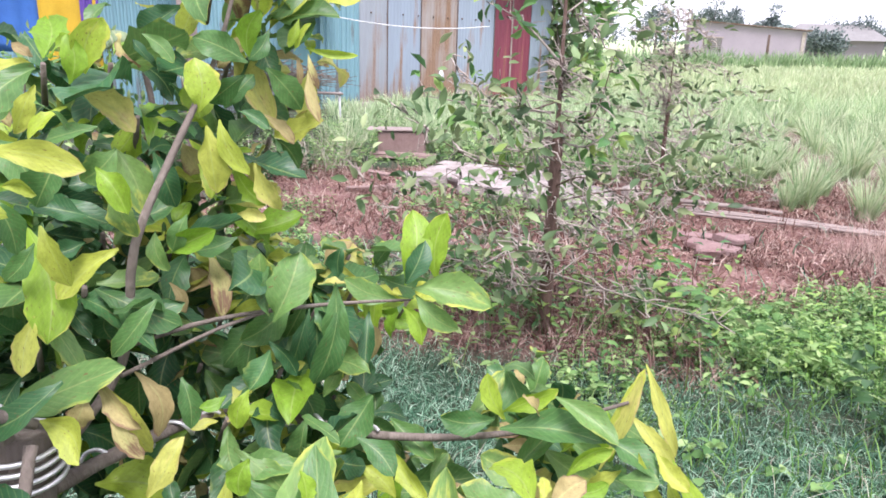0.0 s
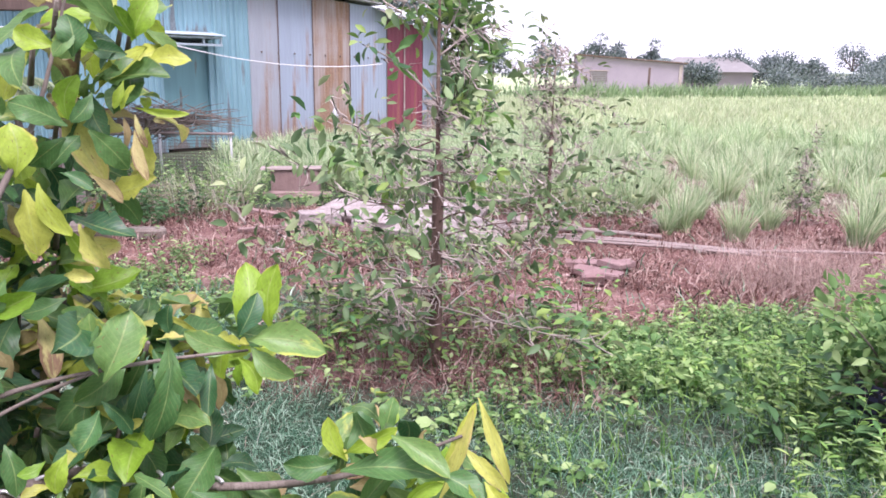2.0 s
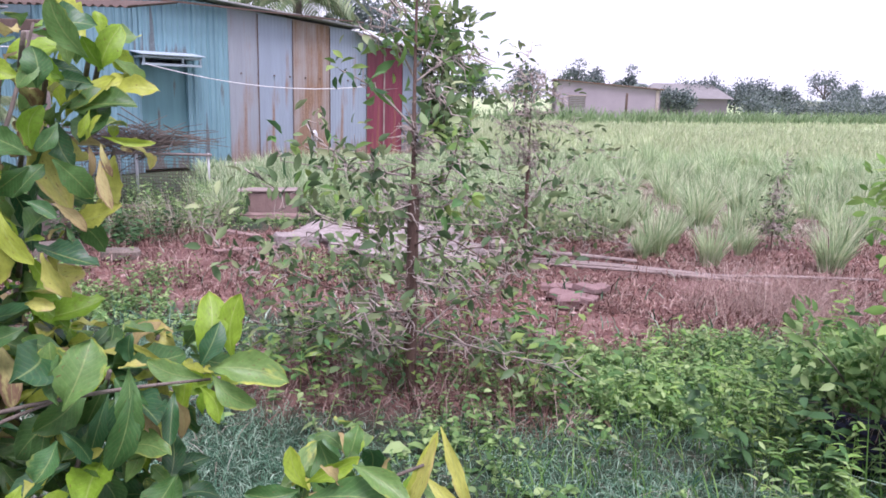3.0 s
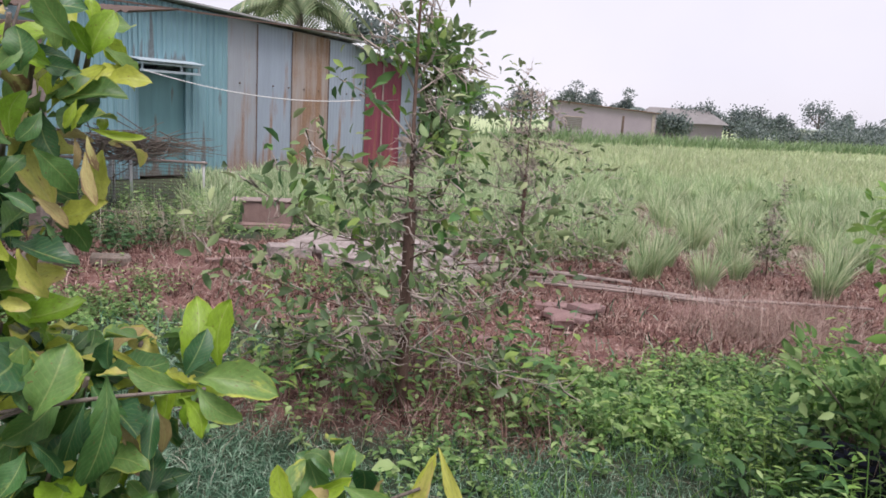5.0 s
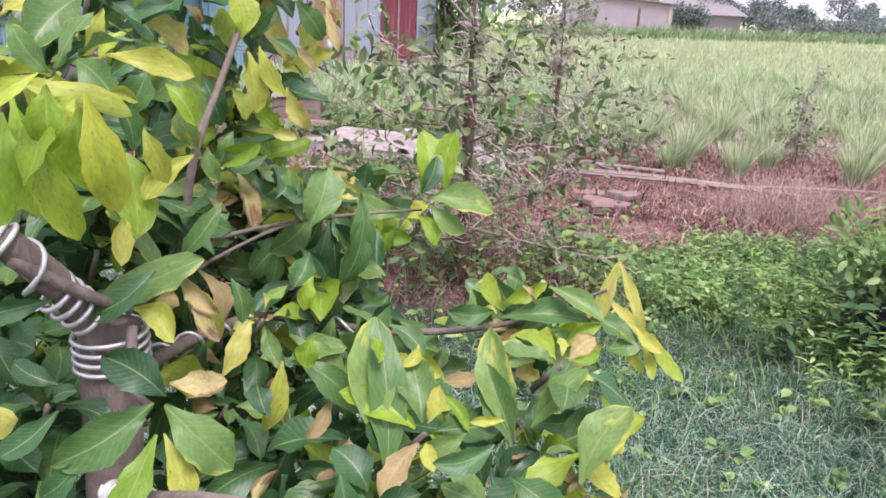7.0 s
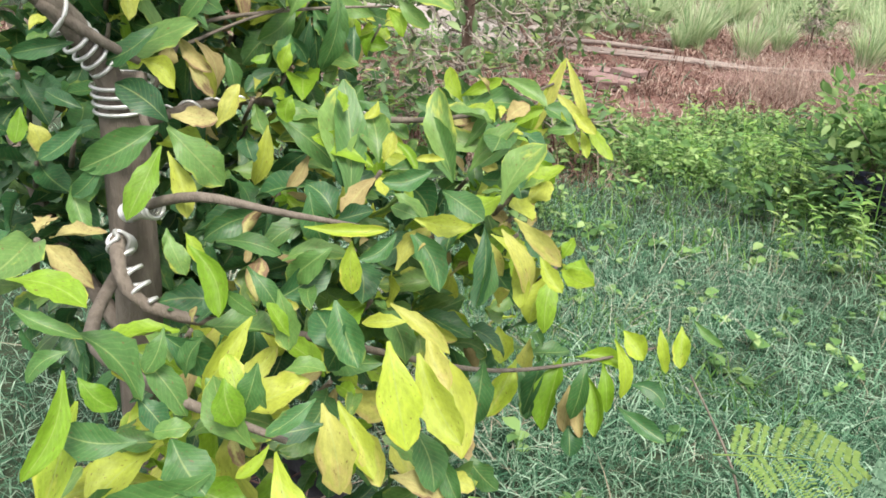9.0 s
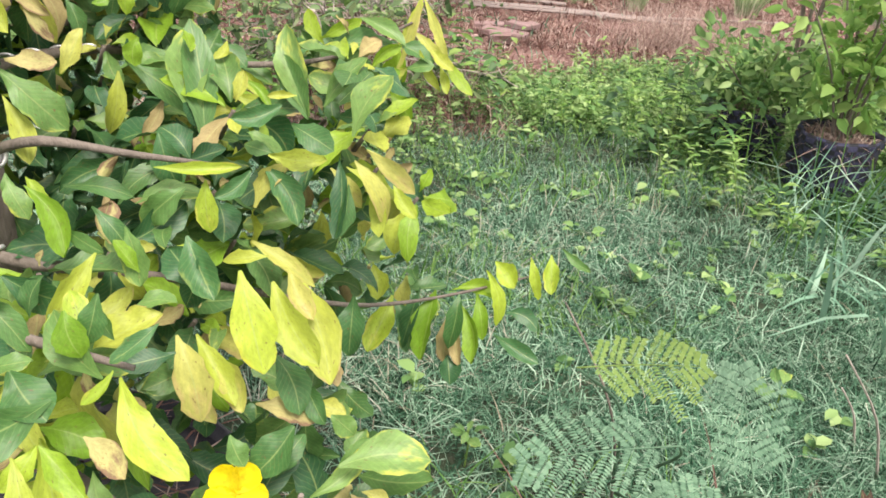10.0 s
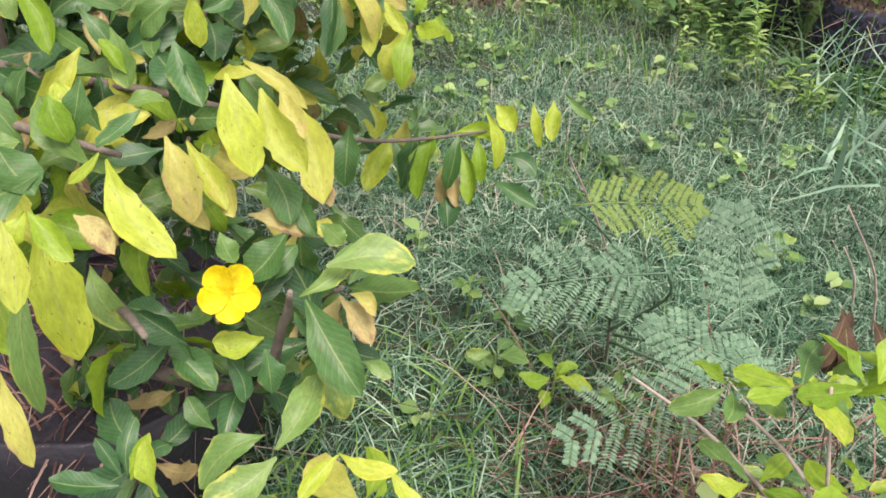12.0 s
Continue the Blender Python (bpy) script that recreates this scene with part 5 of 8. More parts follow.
weeds("low_weeds", 64, 70, (2.1, 3.2, 2.5, 3.0), lambda x, y: np.full(len(x), 0.8), (0.04, 0.12), 0.055, 6, WEED, "green weeds crowding the foot of the bags", 0.4)
lay_grass("broad_grass", 65, 90, (2.15, 3.1, 2.55, 3.1), lambda x, y: np.full(len(x), 0.8), (0.2, 0.4), 0.013, 0.8, GRASS_BROAD, "arching bluish grass blades before the bags", bend=1.3)
weeds("bushy_weeds", 61, 34, (1.65, 2.25, 3.35, 3.9), lambda x, y: np.full(len(x), 0.7), (0.15, 0.42), 0.085, 9, DARK_WEED, "large-leaved weeds in front of the bags, coloured dark for deep shade", 0.42)
weeds("bushy_weeds", 66, 420, (2.2, 4.6, 4.3, 5.9), lambda x, y: np.clip((x - 2.0) / 0.9, 0, 1) * band(y - 0.25 * (x - 2.2), 3.9, 5.1, 0.3), (0.12, 0.42), 0.06, 12, WEED_BRIGHT, "light green weeds creeping over the red straw", 0.4)
weeds("low_weeds", 67, 260, (-4.1, -2.0, 6.8, 8.4), lambda x, y: np.clip(1.2 - ((x + 3.1) / 0.75) ** 2 - ((y - 7.5) / 0.7) ** 2, 0, 1), (0.10, 0.36), 0.075, 10, DARK_WEED, "dark green plants under old netting", 0.5)
weeds("low_weeds", 68, 900, (-2.8, -0.9, 4.7, 6.0), lambda x, y: band(y + 0.3 * smooth_noise(x, y, 3.0, 6.0), 4.8, 5.65, 0.25), (0.03, 0.10), 0.035, 7, WEED, "matted green weeds at the near edge of the soil", 0.6)
weeds("low_weeds", 69, 60, (2.15, 2.75, 2.85, 3.12), lambda x, y: np.full(len(x), 0.8), (0.06, 0.16), 0.06, 7, DARK_WEED, "dark green leaves, also standing in for shade inside the crown at the foot of the bag", 0.4)
lay_grass("broad_grass", 70, 70, (2.1, 2.8, 2.8, 3.12), lambda x, y: np.full(len(x), 0.8), (0.25, 0.48), 0.008, 0.7, GRASS_BROAD, "thin arching grass blades hanging over the bag", bend=1.2)
weeds("low_weeds", 47, 150, (-0.6, 1.3, 3.6, 5.0), lambda x, y: np.full(len(x), 0.6), (0.05, 0.25), 0.05, 8, WEED, "weeds round the young tree's foot", 0.45)
weeds("low_weeds", 48, 500, (-5.2, -2.2, 7.6, 10.2), lambda x, y: np.full(len(x), 0.8), (0.1, 0.45), 0.06, 10, WEED, "green plants in front of the pen", 0.4)
weeds("low_weeds", 49, 500, (-1.4, 1.8, 8.3, 10.5), lambda x, y: np.full(len(x), 0.8), (0.15, 0.5), 0.06, 10, WEED, "green weeds behind the slab heap", 0.4)
lay_grass("dry_grass", 51, 6500, (1.7, 3.9, 5.3, 6.7), lambda x, y: np.clip(1.3 - ((x - 2.75) / 0.62) ** 2 - ((y - 6.0) / 0.5) ** 2, 0, 1), (0.2, 0.52), 0.0026, 0.8, FEATHER, "feathery red-brown dry grass")
lay_grass("dry_grass", 52, 550, (-3.3, -2.2, 7.6, 8.8), lambda x, y: np.full(len(x), 0.7), (0.2, 0.55), 0.005, 0.4, GRASS_DRY, "dry upright weeds by the pen")
lay_grass("dry_grass", 53, 900, (-0.4, 1.1, 3.7, 4.8), lambda x, y: np.full(len(x), 0.7), (0.1, 0.32), 0.003, 0.5, STRAW_RED, "fine reddish grass round the tree")
lay_grass("broad_grass", 54, 330, (1.75, 3.4, 1.7, 2.9), lambda x, y: np.clip(1.2 - ((x - 2.6) / 0.75) ** 2 - ((y - 2.25) / 0.55) ** 2, 0, 1), (0.16, 0.32), 0.015, 0.85, GRASS_BROAD, "broad arching bluish grass blades", bend=1.5)
lay_grass("tall_stalks", 55, 60, (1.9, 3.3, 2.5, 3.4), lambda x, y: np.full(len(x), 0.6), (0.35, 0.65), 0.007, 0.45, GRASS_FRESH, "tall thin grass stalks in front of the bags", bend=0.8)


# ---------- grow bags with shrubs ----------
def woven(name, a, b, nu, nv):
    m, n, l, s = material(name, 0.75)
    mp = n.new("ShaderNodeMapping")
    mp.inputs["Scale"].default_value = (nu, nv, 1)
    l.new(n.new("ShaderNodeUVMap").outputs[0], mp.inputs["Vector"])
    c = n.new("ShaderNodeTexChecker")
    c.inputs["Scale"].default_value = 1.0
    c.inputs["Color1"].default_value, c.inputs["Color2"].default_value = (*a, 1), (*b, 1)
    l.new(mp.outputs[0], c.inputs["Vector"])
    nz = noise_node(n, l, 14, 4)
    hv = n.new("ShaderNodeHueSaturation")
    mr = n.new("ShaderNodeMapRange")
    mr.inputs[3].default_value, mr.inputs[4].default_value = 0.5, 1.4
    l.new(nz.outputs[0], mr.inputs[0]), l.new(mr.outputs[0], hv.inputs["Value"]), l.new(c.outputs[0], hv.inputs["Color"])
    l.new(hv.outputs[0], s.inputs["Base Color"])
    bump(n, l, s, nz.outputs[0], 0.5, 0.02)
    return m


BAG_DARK = woven("dark_blue_woven_bag", (0.004, 0.004, 0.008), (0.022, 0.022, 0.055), 24, 44)
BAG_PALE = woven("white_grey_woven_bag", (0.27, 0.29, 0.29), (0.13, 0.145, 0.155), 46, 84)
POTSOIL = rough_surface("dry_potting_soil", [(0.3, (0.12, 0.07, 0.05)), (0.7, (0.30, 0.20, 0.15))], 14, 80, 0.95, 0.8)
BLACK_PLASTIC = rough_surface("black_plastic", [(0.3, (0.012, 0.011, 0.016)), (0.7, (0.03, 0.028, 0.04))], 9, 70, 0.42, 0.3)


def grow_bag(at, r, h, mat, label, shrub_h, spread, seed, leaf, leafmat, n_stems=7, per=26):
    g = np.random.default_rng(seed)
    t = thing("grow_bag", at, label, "grow bag", "grow bags")
    part("bag", lathe([(r * 0.86, -0.02), (r * 1.0, h * 0.12), (r * 0.95, h * 0.3), (r * 1.03, h * 0.5), (r * 0.97, h * 0.75), (r * 1.02, h * 0.92), (r * 1.0, h), (r * 0.97, h + 0.015), (r * 0.93, h - 0.005), (r * 0.9, h - 0.05)], 40, 0.055), mat, t)
    part("soil", lathe([(r * 0.91, h - 0.06), (r * 0.6, h - 0.03), (0.0, h - 0.02)], 24, 0.02), POTSOIL, t)
    k = 360
    a, rr = g.uniform(0, 6.28, k), r * 0.8 * np.sqrt(g.uniform(0, 1, k))
    root = np.stack([rr * np.cos(a), rr * np.sin(a), np.full(k, h - 0.02)], 1)
    tagged(part("straw", np_mesh("straw", *blades(g, root, g.uniform(0.03, 0.09, k), np.full(k, 0.005), g.normal(size=(k, 2)) * 1.2, bend=1.8)), FEATHER, t), kind="stuff")
    s = thing("shrub", (at[0], at[1], at[2] + h - 0.04), "light green leafy shrub growing in a woven bag", "shrub", "bagged shrubs")
    cs = []
    for i in range(n_stems):
        a = i * 2.4 + g.uniform(-0.3, 0.3)
        e = np.array([math.cos(a) * spread * g.uniform(0.3, 1), math.sin(a) * spread * g.uniform(0.3, 1), shrub_h * g.uniform(0.55, 1.0)])
        part("stem", tube("stem", [(math.cos(a) * 0.02, math.sin(a) * 0.02, 0), tuple(e * np.array([0.4, 0.4, 0.5])), tuple(e)], [0.007, 0.005, 0.002], 6), BARK, s)
        for u in np.linspace(0.3, 1.0, 7):
            cs.append(e * np.array([0.4 * u + 0.6 * u * u, 0.4 * u + 0.6 * u * u, u]))
    tagged(part("foliage", np_mesh("foliage", *leaf_crown(g, cs, per, 0.07, leaf, 0.5, 0.35)), leafmat, s), kind="stuff")


grow_bag((2.48, 3.28, 0.0), 0.17, 0.27, BAG_DARK, "dark blue woven grow bag topped with dry straw", 0.95, 0.32, 61, 0.08, WEED_BRIGHT, 9, 9)
grow_bag((2.28, 3.72, 0.0), 0.16, 0.24, BAG_DARK, "dark woven grow bag half hidden by weeds", 0.35, 0.3, 62, 0.06, WEED, 6, 18)
grow_bag((2.88, 2.98, 0.0), 0.165, 0.18, BAG_PALE, "white and grey checked woven grow bag, slumped", 0.36, 0.20, 63, 0.07, WEED_BRIGHT, 6, 9)
grow_bag((3.3, 3.9, 0.0), 0.18, 0.25, BAG_DARK, "dark grow bag with a tall leafy shrub", 1.15, 0.5, 64, 0.085, WEED_BRIGHT, 10, 9)
ts = thing("shrub", (2.78, 4.4, 0.0), "tall slender yellow-green shrub rising from the weeds", "shrub", "bagged shrubs")
g = np.random.default_rng(65)
tc = []
for i in range(6):
    a = i * 1.05
    e = np.array([math.cos(a) * 0.16, math.sin(a) * 0.16, g.uniform(1.05, 1.38)])
    part("stem", tube("stem", [(0, 0, -0.02), tuple(e * np.array([0.3, 0.3, 0.5])), tuple(e)], [0.010, 0.008, 0.003], 6), BARK, ts)
    tc += [tuple(e * np.array([u, u, u])) for u in (0.72, 0.82, 0.92, 1.0)]
tagged(part("foliage", np_mesh("foliage", *leaf_crown(g, tc, 18, 0.06, 0.07, 0.5, 0.35)), WEED_BRIGHT, ts), kind="stuff")
st = thing("stake", (3.05, 3.5, 0.0), "leaning brown wooden stake among the shrubs", "stake")
part("shaft", tube("shaft", [(0, 0, -0.02), (0.06, 0.05, 0.5), (0.13, 0.1, 1.0)], [0.013, 0.012, 0.011], 8, 0.05), BARK, st)
for i, (x, y, dx, dy, h) in enumerate(((1.80, 1.55, -0.28, -0.12, 0.43), (1.80, 1.66, -0.12, -0.04, 0.2))):
    t = thing("dead_stalk", (x, y, 0), "pale dead stalk standing in the grass", "stalk", "dead stalks")
    part("shaft", tube("shaft", [(0, 0, -0.02), (dx * 0.4, dy * 0.5, h * 0.5), (dx, dy, h)], [0.0034, 0.0028, 0.002], 6, 0.1), TWIG, t)

# ---------- the wired tree in front ----------
LEAF_YELLOWG = leafy("lemon_yellow_leaf", [(0.36, 0.49, 0.045), (0.44, 0.53, 0.06)], 0.42, 0.45, True, True, None, ((0.52, 0.50, 0.05), 1.2))


def leaf_mesh(name, ratio, fold, droop, wave, seed, ragged=0.0):
    """A blade of unit length along y, its face up: 12 rows by 5 columns, folded, drooping, twisted, with a wavy, notched edge."""
    g = np.random.default_rng(seed)
    v, uv = [], []
    ph, full = g.uniform(0, 6.28), g.uniform(1.05, 1.35)
    twist, sway, cup = g.normal() * 0.24, g.normal() * 0.07, g.uniform(-0.1, 0.25)
    for j in range(12):
        u = j / 11
        w = ratio * 0.5 * math.sin(math.pi * (0.02 + 0.96 * u ** full)) ** 0.58 * (0.4 + 0.6 * min(1.0, u / 0.4)) * (0.3 if j == 11 else 1.0)
        for i in range(5):
            s = (i - 2) / 2
            edge = 1.0
            if abs(s) == 1:
                edge += 0.045 * math.sin(u * 19 + ph + s) + 0.035 * math.sin(u * 31 + 2 * ph) - abs(g.normal()) * ragged
            x = s * w * edge
            z = fold * abs(x) + cup * x * x / max(ratio, 0.1) * 4 + wave * ratio * (math.sin(u * 9 + ph + (1.5 if s > 0 else 0)) + 0.5 * math.sin(u * 17 + 2 * ph * s)) * abs(s) ** 1.5 + 0.012 * g.normal() * abs(s)
            c, sn = math.cos(twist * u), math.sin(twist * u)
            bow = droop * u * u
            v.append((x * c - z * sn + sway * math.sin(u * 3), u * (1 - 0.35 * droop * u), x * sn + z * c - bow))
            uv.append((0.5 + s * 0.5, u))
    f = [[j * 5 + i, j * 5 + i + 1, (j + 1) * 5 + i + 1, (j + 1) * 5 + i] for j in range(11) for i in range(4)]
    return np.array(v), f, np.array(uv)


blade_bank = {}


def blade(ratio, mat, kind):
    """Blades of like shape and colour share one mesh."""
    r = round(min(max(ratio, 0.14), 0.72) * 12.5) / 12.5
    key = (r, mat.name, kind)
    if key not in blade_bank:
        fold, droop, wave = ((0.28, 0.15, 0.06), (0.12, 0.34, 0.09), (0.4, 0.06, 0.08), (0.2, 0.45, 0.07))[kind]
        v, f, uv = leaf_mesh("leaf", r, fold, droop, wave, len(blade_bank), 0.09 if mat in (LEAF_TAN, LEAF_YELLOW, LEAF_DRY) else 0.03)
        me = np_mesh("leaf", v, f, uv)
        me.materials.append(mat)
        blade_bank[key] = me
    return blade_bank[key]


tree = thing("flowering_tree", (0.05, 1.20, 0.0), "wire-trained potted tree with large green and yellowing leaves", "tree")
leaf_rng = np.random.default_rng(77)
T0 = Vector((0.05, 1.20, 0.0))


def leaf(base, tip, ratio, mat, facing=None):
    """One leaf of the front tree, from its stalk to its tip."""
    a, b = Vector(base) - T0, Vector(tip) - T0
    y = b - a
    n = y.length
    y.normalize()
    f = Vector(facing) if facing else Vector((0.15, -0.75, 0.65)) + Vector(leaf_rng.normal(size=3) * 0.35)
    x = y.cross(f).normalized()
    z = x.cross(y)
    m = Matrix((x, y, z)).transposed().to_4x4()
    m.translation = a
    part("leaf", blade(ratio, mat, int(leaf_rng.integers(0, 4))), None, tree, "", m @ Matrix.Diagonal((n, n, n, 1)))


def limb(name, pts, radii, label="", mat=BARK, sides=9):
    return part(name, tube(name, [tuple(Vector(p) - T0) for p in pts], radii, sides, 0.05, leaf_rng), mat, tree, label)


# trunk, cut off above, and limbs
limb("trunk", [(0.06, 1.20, 0.0), (0.03, 1.21, 0.4), (0.06, 1.20, 0.75), (0.06, 1.23, 1.04)], [0.036, 0.034, 0.033, 0.031], "thick grey-brown trunk, sawn off above")
limb("upper_limb", [(0.06, 1.22, 0.95), (0.05, 1.20, 1.06), (0.01, 1.14, 1.16), (-0.08, 1.09, 1.24), (-0.20, 1.08, 1.33)], [0.019, 0.0175, 0.016, 0.014, 0.012])
limb("upright_stem", [(0.06, 1.25, 0.98), (0.08, 1.36, 1.06), (0.11, 1.36, 1.2), (0.135, 1.42, 1.31), (0.14, 1.50, 1.40), (0.16, 1.55, 1.54)], [0.006, 0.0055, 0.005, 0.004, 0.003, 0.0015])
limb("side_stem", [(0.085, 1.36, 1.08), (0.15, 1.44, 1.09), (0.26, 1.50, 1.10), (0.365, 1.54, 1.105)], [0.0034, 0.003, 0.0025, 0.0016])
limb("side_stem", [(0.10, 1.33, 1.06), (0.17, 1.42, 1.09), (0.24, 1.47, 1.11)], [0.0026, 0.0022, 0.0016])
limb("wired_branch", [(0.07, 1.24, 0.97), (0.10, 1.38, 0.96), (0.15, 1.50, 0.94), (0.33, 1.52, 0.92), (0.50, 1.56, 0.93), (0.64, 1.55, 1.0)], [0.009, 0.008, 0.007, 0.0055, 0.004, 0.002])
limb("wired_branch", [(0.06, 1.20, 0.85), (0.12, 1.12, 0.90), (0.22, 1.08, 0.94), (0.32, 1.10, 0.92), (0.40, 1.13, 0.90)], [0.009, 0.0075, 0.006, 0.0045, 0.0025])
limb("wired_branch", [(0.06, 1.19, 0.80), (0.12, 1.06, 0.88), (0.17, 1.02, 0.82), (0.36, 1.08, 0.76), (0.55, 1.25, 0.62), (0.70, 1.36, 0.57), (0.90, 1.52, 0.53)], [0.010, 0.009, 0.008, 0.006, 0.004, 0.003, 0.002])
limb("wired_branch", [(0.05, 1.19, 0.78), (0.12, 0.98, 0.80), (0.26, 0.85, 0.84), (0.40, 0.82, 0.82)], [0.010, 0.008, 0.006, 0.003])
limb("low_branch", [(0.05, 1.19, 0.28), (0.22, 1.02, 0.34), (0.46, 0.90, 0.42), (0.53, 0.85, 0.58), (0.55, 0.82, 0.66)], [0.018, 0.013, 0.009, 0.006, 0.003])
limb("low_branch", [(0.05, 1.19, 0.5), (0.2, 0.98, 0.55), (0.34, 0.84, 0.62), (0.42, 0.74, 0.66)], [0.014, 0.010, 0.007, 0.003])
limb("low_branch", [(0.05, 1.21, 0.6), (-0.12, 1.3, 0.75), (-0.3, 1.45, 0.95), (-0.4, 1.5, 1.15)], [0.016, 0.012, 0.008, 0.003])
limb("twig", [(0.10, 1.2, 1.05), (0.12, 1.16, 1.0), (0.14, 1.15, 0.99)], [0.006, 0.005, 0.003])
limb("twig", [(0.02, 1.14, 1.14), (0.06, 1.17, 1.10), (0.09, 1.22, 1.06)], [0.008, 0.007, 0.005])


def coil(pts, r, turns, wire=0.0042, label="silver training wire"):
    """Wire wound round a limb."""
    pts = [np.array(Vector(p) - T0) for p in pts]
    n = int(turns * 10)
    out = []
    for i in range(n + 1):
        u = i / n * (len(pts) - 1)
        k = min(int(u), len(pts) - 2)
        c = pts[k] + (pts[k + 1] - pts[k]) * (u - k)
        d = unit(pts[k + 1] - pts[k])
        a = unit(np.cross(d, [0.31, 0.87, 0.38]))
        b = np.cross(d, a)
        w = i / n * turns * 2 * math.pi
        out.append(c + (a * math.cos(w) + b * math.sin(w)) * (r + wire * 0.8))
    part("wire", tube("wire", out[::1], [wire] * len(out), 5), WIRE, tree, label)


coil([(0.055, 1.205, 1.055), (0.035, 1.172, 1.10)], 0.0185, 4, 0.0031)
coil([(0.035, 1.172, 1.10), (0.016, 1.146, 1.15)], 0.0175, 1, 0.0031)
coil([(0.016, 1.146, 1.15), (-0.01, 1.132, 1.18)], 0.0165, 4, 0.0031)
coil([(-0.03, 1.12, 1.20), (-0.08, 1.09, 1.24)], 0.0155, 3, 0.0031)
coil([(0.06, 1.28, 0.967), (0.10, 1.38, 0.96), (0.15, 1.50, 0.94), (0.33, 1.52, 0.92)], 0.0085, 7, 0.0026)
coil([(0.08, 1.165, 0.87), (0.12, 1.12, 0.90), (0.15, 1.11, 0.905)], 0.0095, 9, 0.003)
coil([(0.07, 1.165, 0.82), (0.12, 1.06, 0.88), (0.17, 1.02, 0.82)], 0.0105, 8, 0.003)
coil([(0.06, 1.228, 0.99), (0.06, 1.228, 1.035)], 0.036, 4, 0.003)

# leaves that hold a place of their own
leaf((0.298, 1.393, 0.964), (0.341, 1.405, 1.016), .50, LEAF_DARK)
leaf((0.341, 1.408, 0.982), (0.394, 1.386, 0.955), .45, LEAF_MID)
leaf((0.122, 1.325, 1.071), (0.167, 1.301, 1.006), .30, LEAF_TAN)
leaf((0.434, 1.184, 0.924), (0.491, 1.162, 0.911), .50, LEAF_MID)
leaf((0.637, 1.496, 0.938), (0.594, 1.471, 0.909), .40, LEAF_YELLOW)
leaf((0.393, 1.122, 0.882), (0.403, 1.079, 0.825), .40, LEAF_LIME)
leaf((0.543, 1.350, 0.631), (0.503, 1.344, 0.662), .4, LEAF_LIME)
leaf((0.517, 1.304, 0.655), (0.454, 1.290, 0.677), .35, LEAF_YELLOW)
leaf((0.502, 1.264, 0.687), (0.411, 1.231, 0.686), .35, LEAF_LIME)
leaf((0.257, 0.888, 0.874), (0.323, 0.883, 0.842), .45, LEAF_DARK)
leaf((0.370, 0.854, 0.827), (0.349, 0.857, 0.863), .42, LEAF_MID)
leaf((0.420, 0.874, 0.798), (0.371, 0.847, 0.805), .46, LEAF_DARK)
leaf((0.371, 0.814, 0.811), (0.327, 0.831, 0.877), .5, LEAF_MID)
leaf((0.548, 1.076, 0.671), (0.569, 1.029, 0.636), .4, LEAF_TAN)
leaf((0.399, 1.010, 0.861), (0.435, 0.966, 0.802), .46, LEAF_DARK)
leaf((0.343, 0.982, 0.884), (0.360, 0.940, 0.831), .46, LEAF_MID)
leaf((0.282, 0.963, 0.894), (0.328, 0.949, 0.864), .36, LEAF_MID)
leaf((0.414, 0.845, 0.548), (0.359, 0.846, 0.598), .5, LEAF_DARK)
leaf((0.414, 0.863, 0.492), (0.383, 0.878, 0.544), .5, LEAF_DARK)
leaf((0.361, 0.900, 0.407), (0.297, 0.868, 0.432), .36, LEAF_TAN)
leaf((0.611, 0.853, 0.633), (0.642, 0.829, 0.622), .5, LEAF_YELLOW)
leaf((0.481, 0.884, 0.563), (0.533, 0.932, 0.626), .4, LEAF_DARK)
leaf((0.413, 0.693, 0.462), (0.393, 0.728, 0.514), .4, LEAF_LIME)
leaf((0.160, 1.501, 1.332), (0.200, 1.505, 1.314), .4, LEAF_DARK)
leaf((0.266, 1.543, 0.897), (0.300, 1.571, 0.956), .62, LEAF_MID)
leaf((0.391, 1.568, 0.874), (0.332, 1.563, 0.923), .42, LEAF_MID)
leaf((0.437, 1.653, 0.860), (0.397, 1.654, 0.910), .44, LEAF_LIME)
leaf((0.041, 1.321, 1.350), (0.083, 1.337, 1.329), .36, LEAF_MID)
leaf((0.097, 1.352, 1.264), (0.117, 1.335, 1.210), .5, LEAF_MID)
leaf((0.081, 1.294, 1.140), (0.061, 1.267, 1.160), .4, LEAF_LIME)
leaf((0.229, 1.560, 1.075), (0.240, 1.502, 0.981), .34, LEAF_DARK)
leaf((0.268, 1.583, 0.989), (0.253, 1.579, 1.030), .4, LEAF_LIME)
leaf((0.181, 1.542, 1.299), (0.214, 1.535, 1.260), .3, LEAF_MID)
leaf((0.085, 1.437, 1.416), (0.120, 1.443, 1.387), .4, LEAF_MID)
leaf((0.086, 1.460, 1.379), (0.081, 1.442, 1.416), .4, LEAF_DARK)
leaf((0.233, 1.537, 1.500), (0.206, 1.499, 1.566), .42, LEAF_MID)
leaf((0.220, 1.470, 1.491), (0.200, 1.440, 1.471), .5, LEAF_MID)
leaf((0.110, 1.091, 1.318), (0.092, 1.070, 1.354), .50, LEAF_MID)
leaf((0.104, 1.112, 1.320), (0.124, 1.114, 1.376), .44, LEAF_MID)
leaf((0.108, 1.115, 1.324), (0.164, 1.136, 1.369), .46, LEAF_MID)
leaf((0.118, 1.072, 1.311), (0.124, 1.054, 1.259), .56, LEAF_LIME)
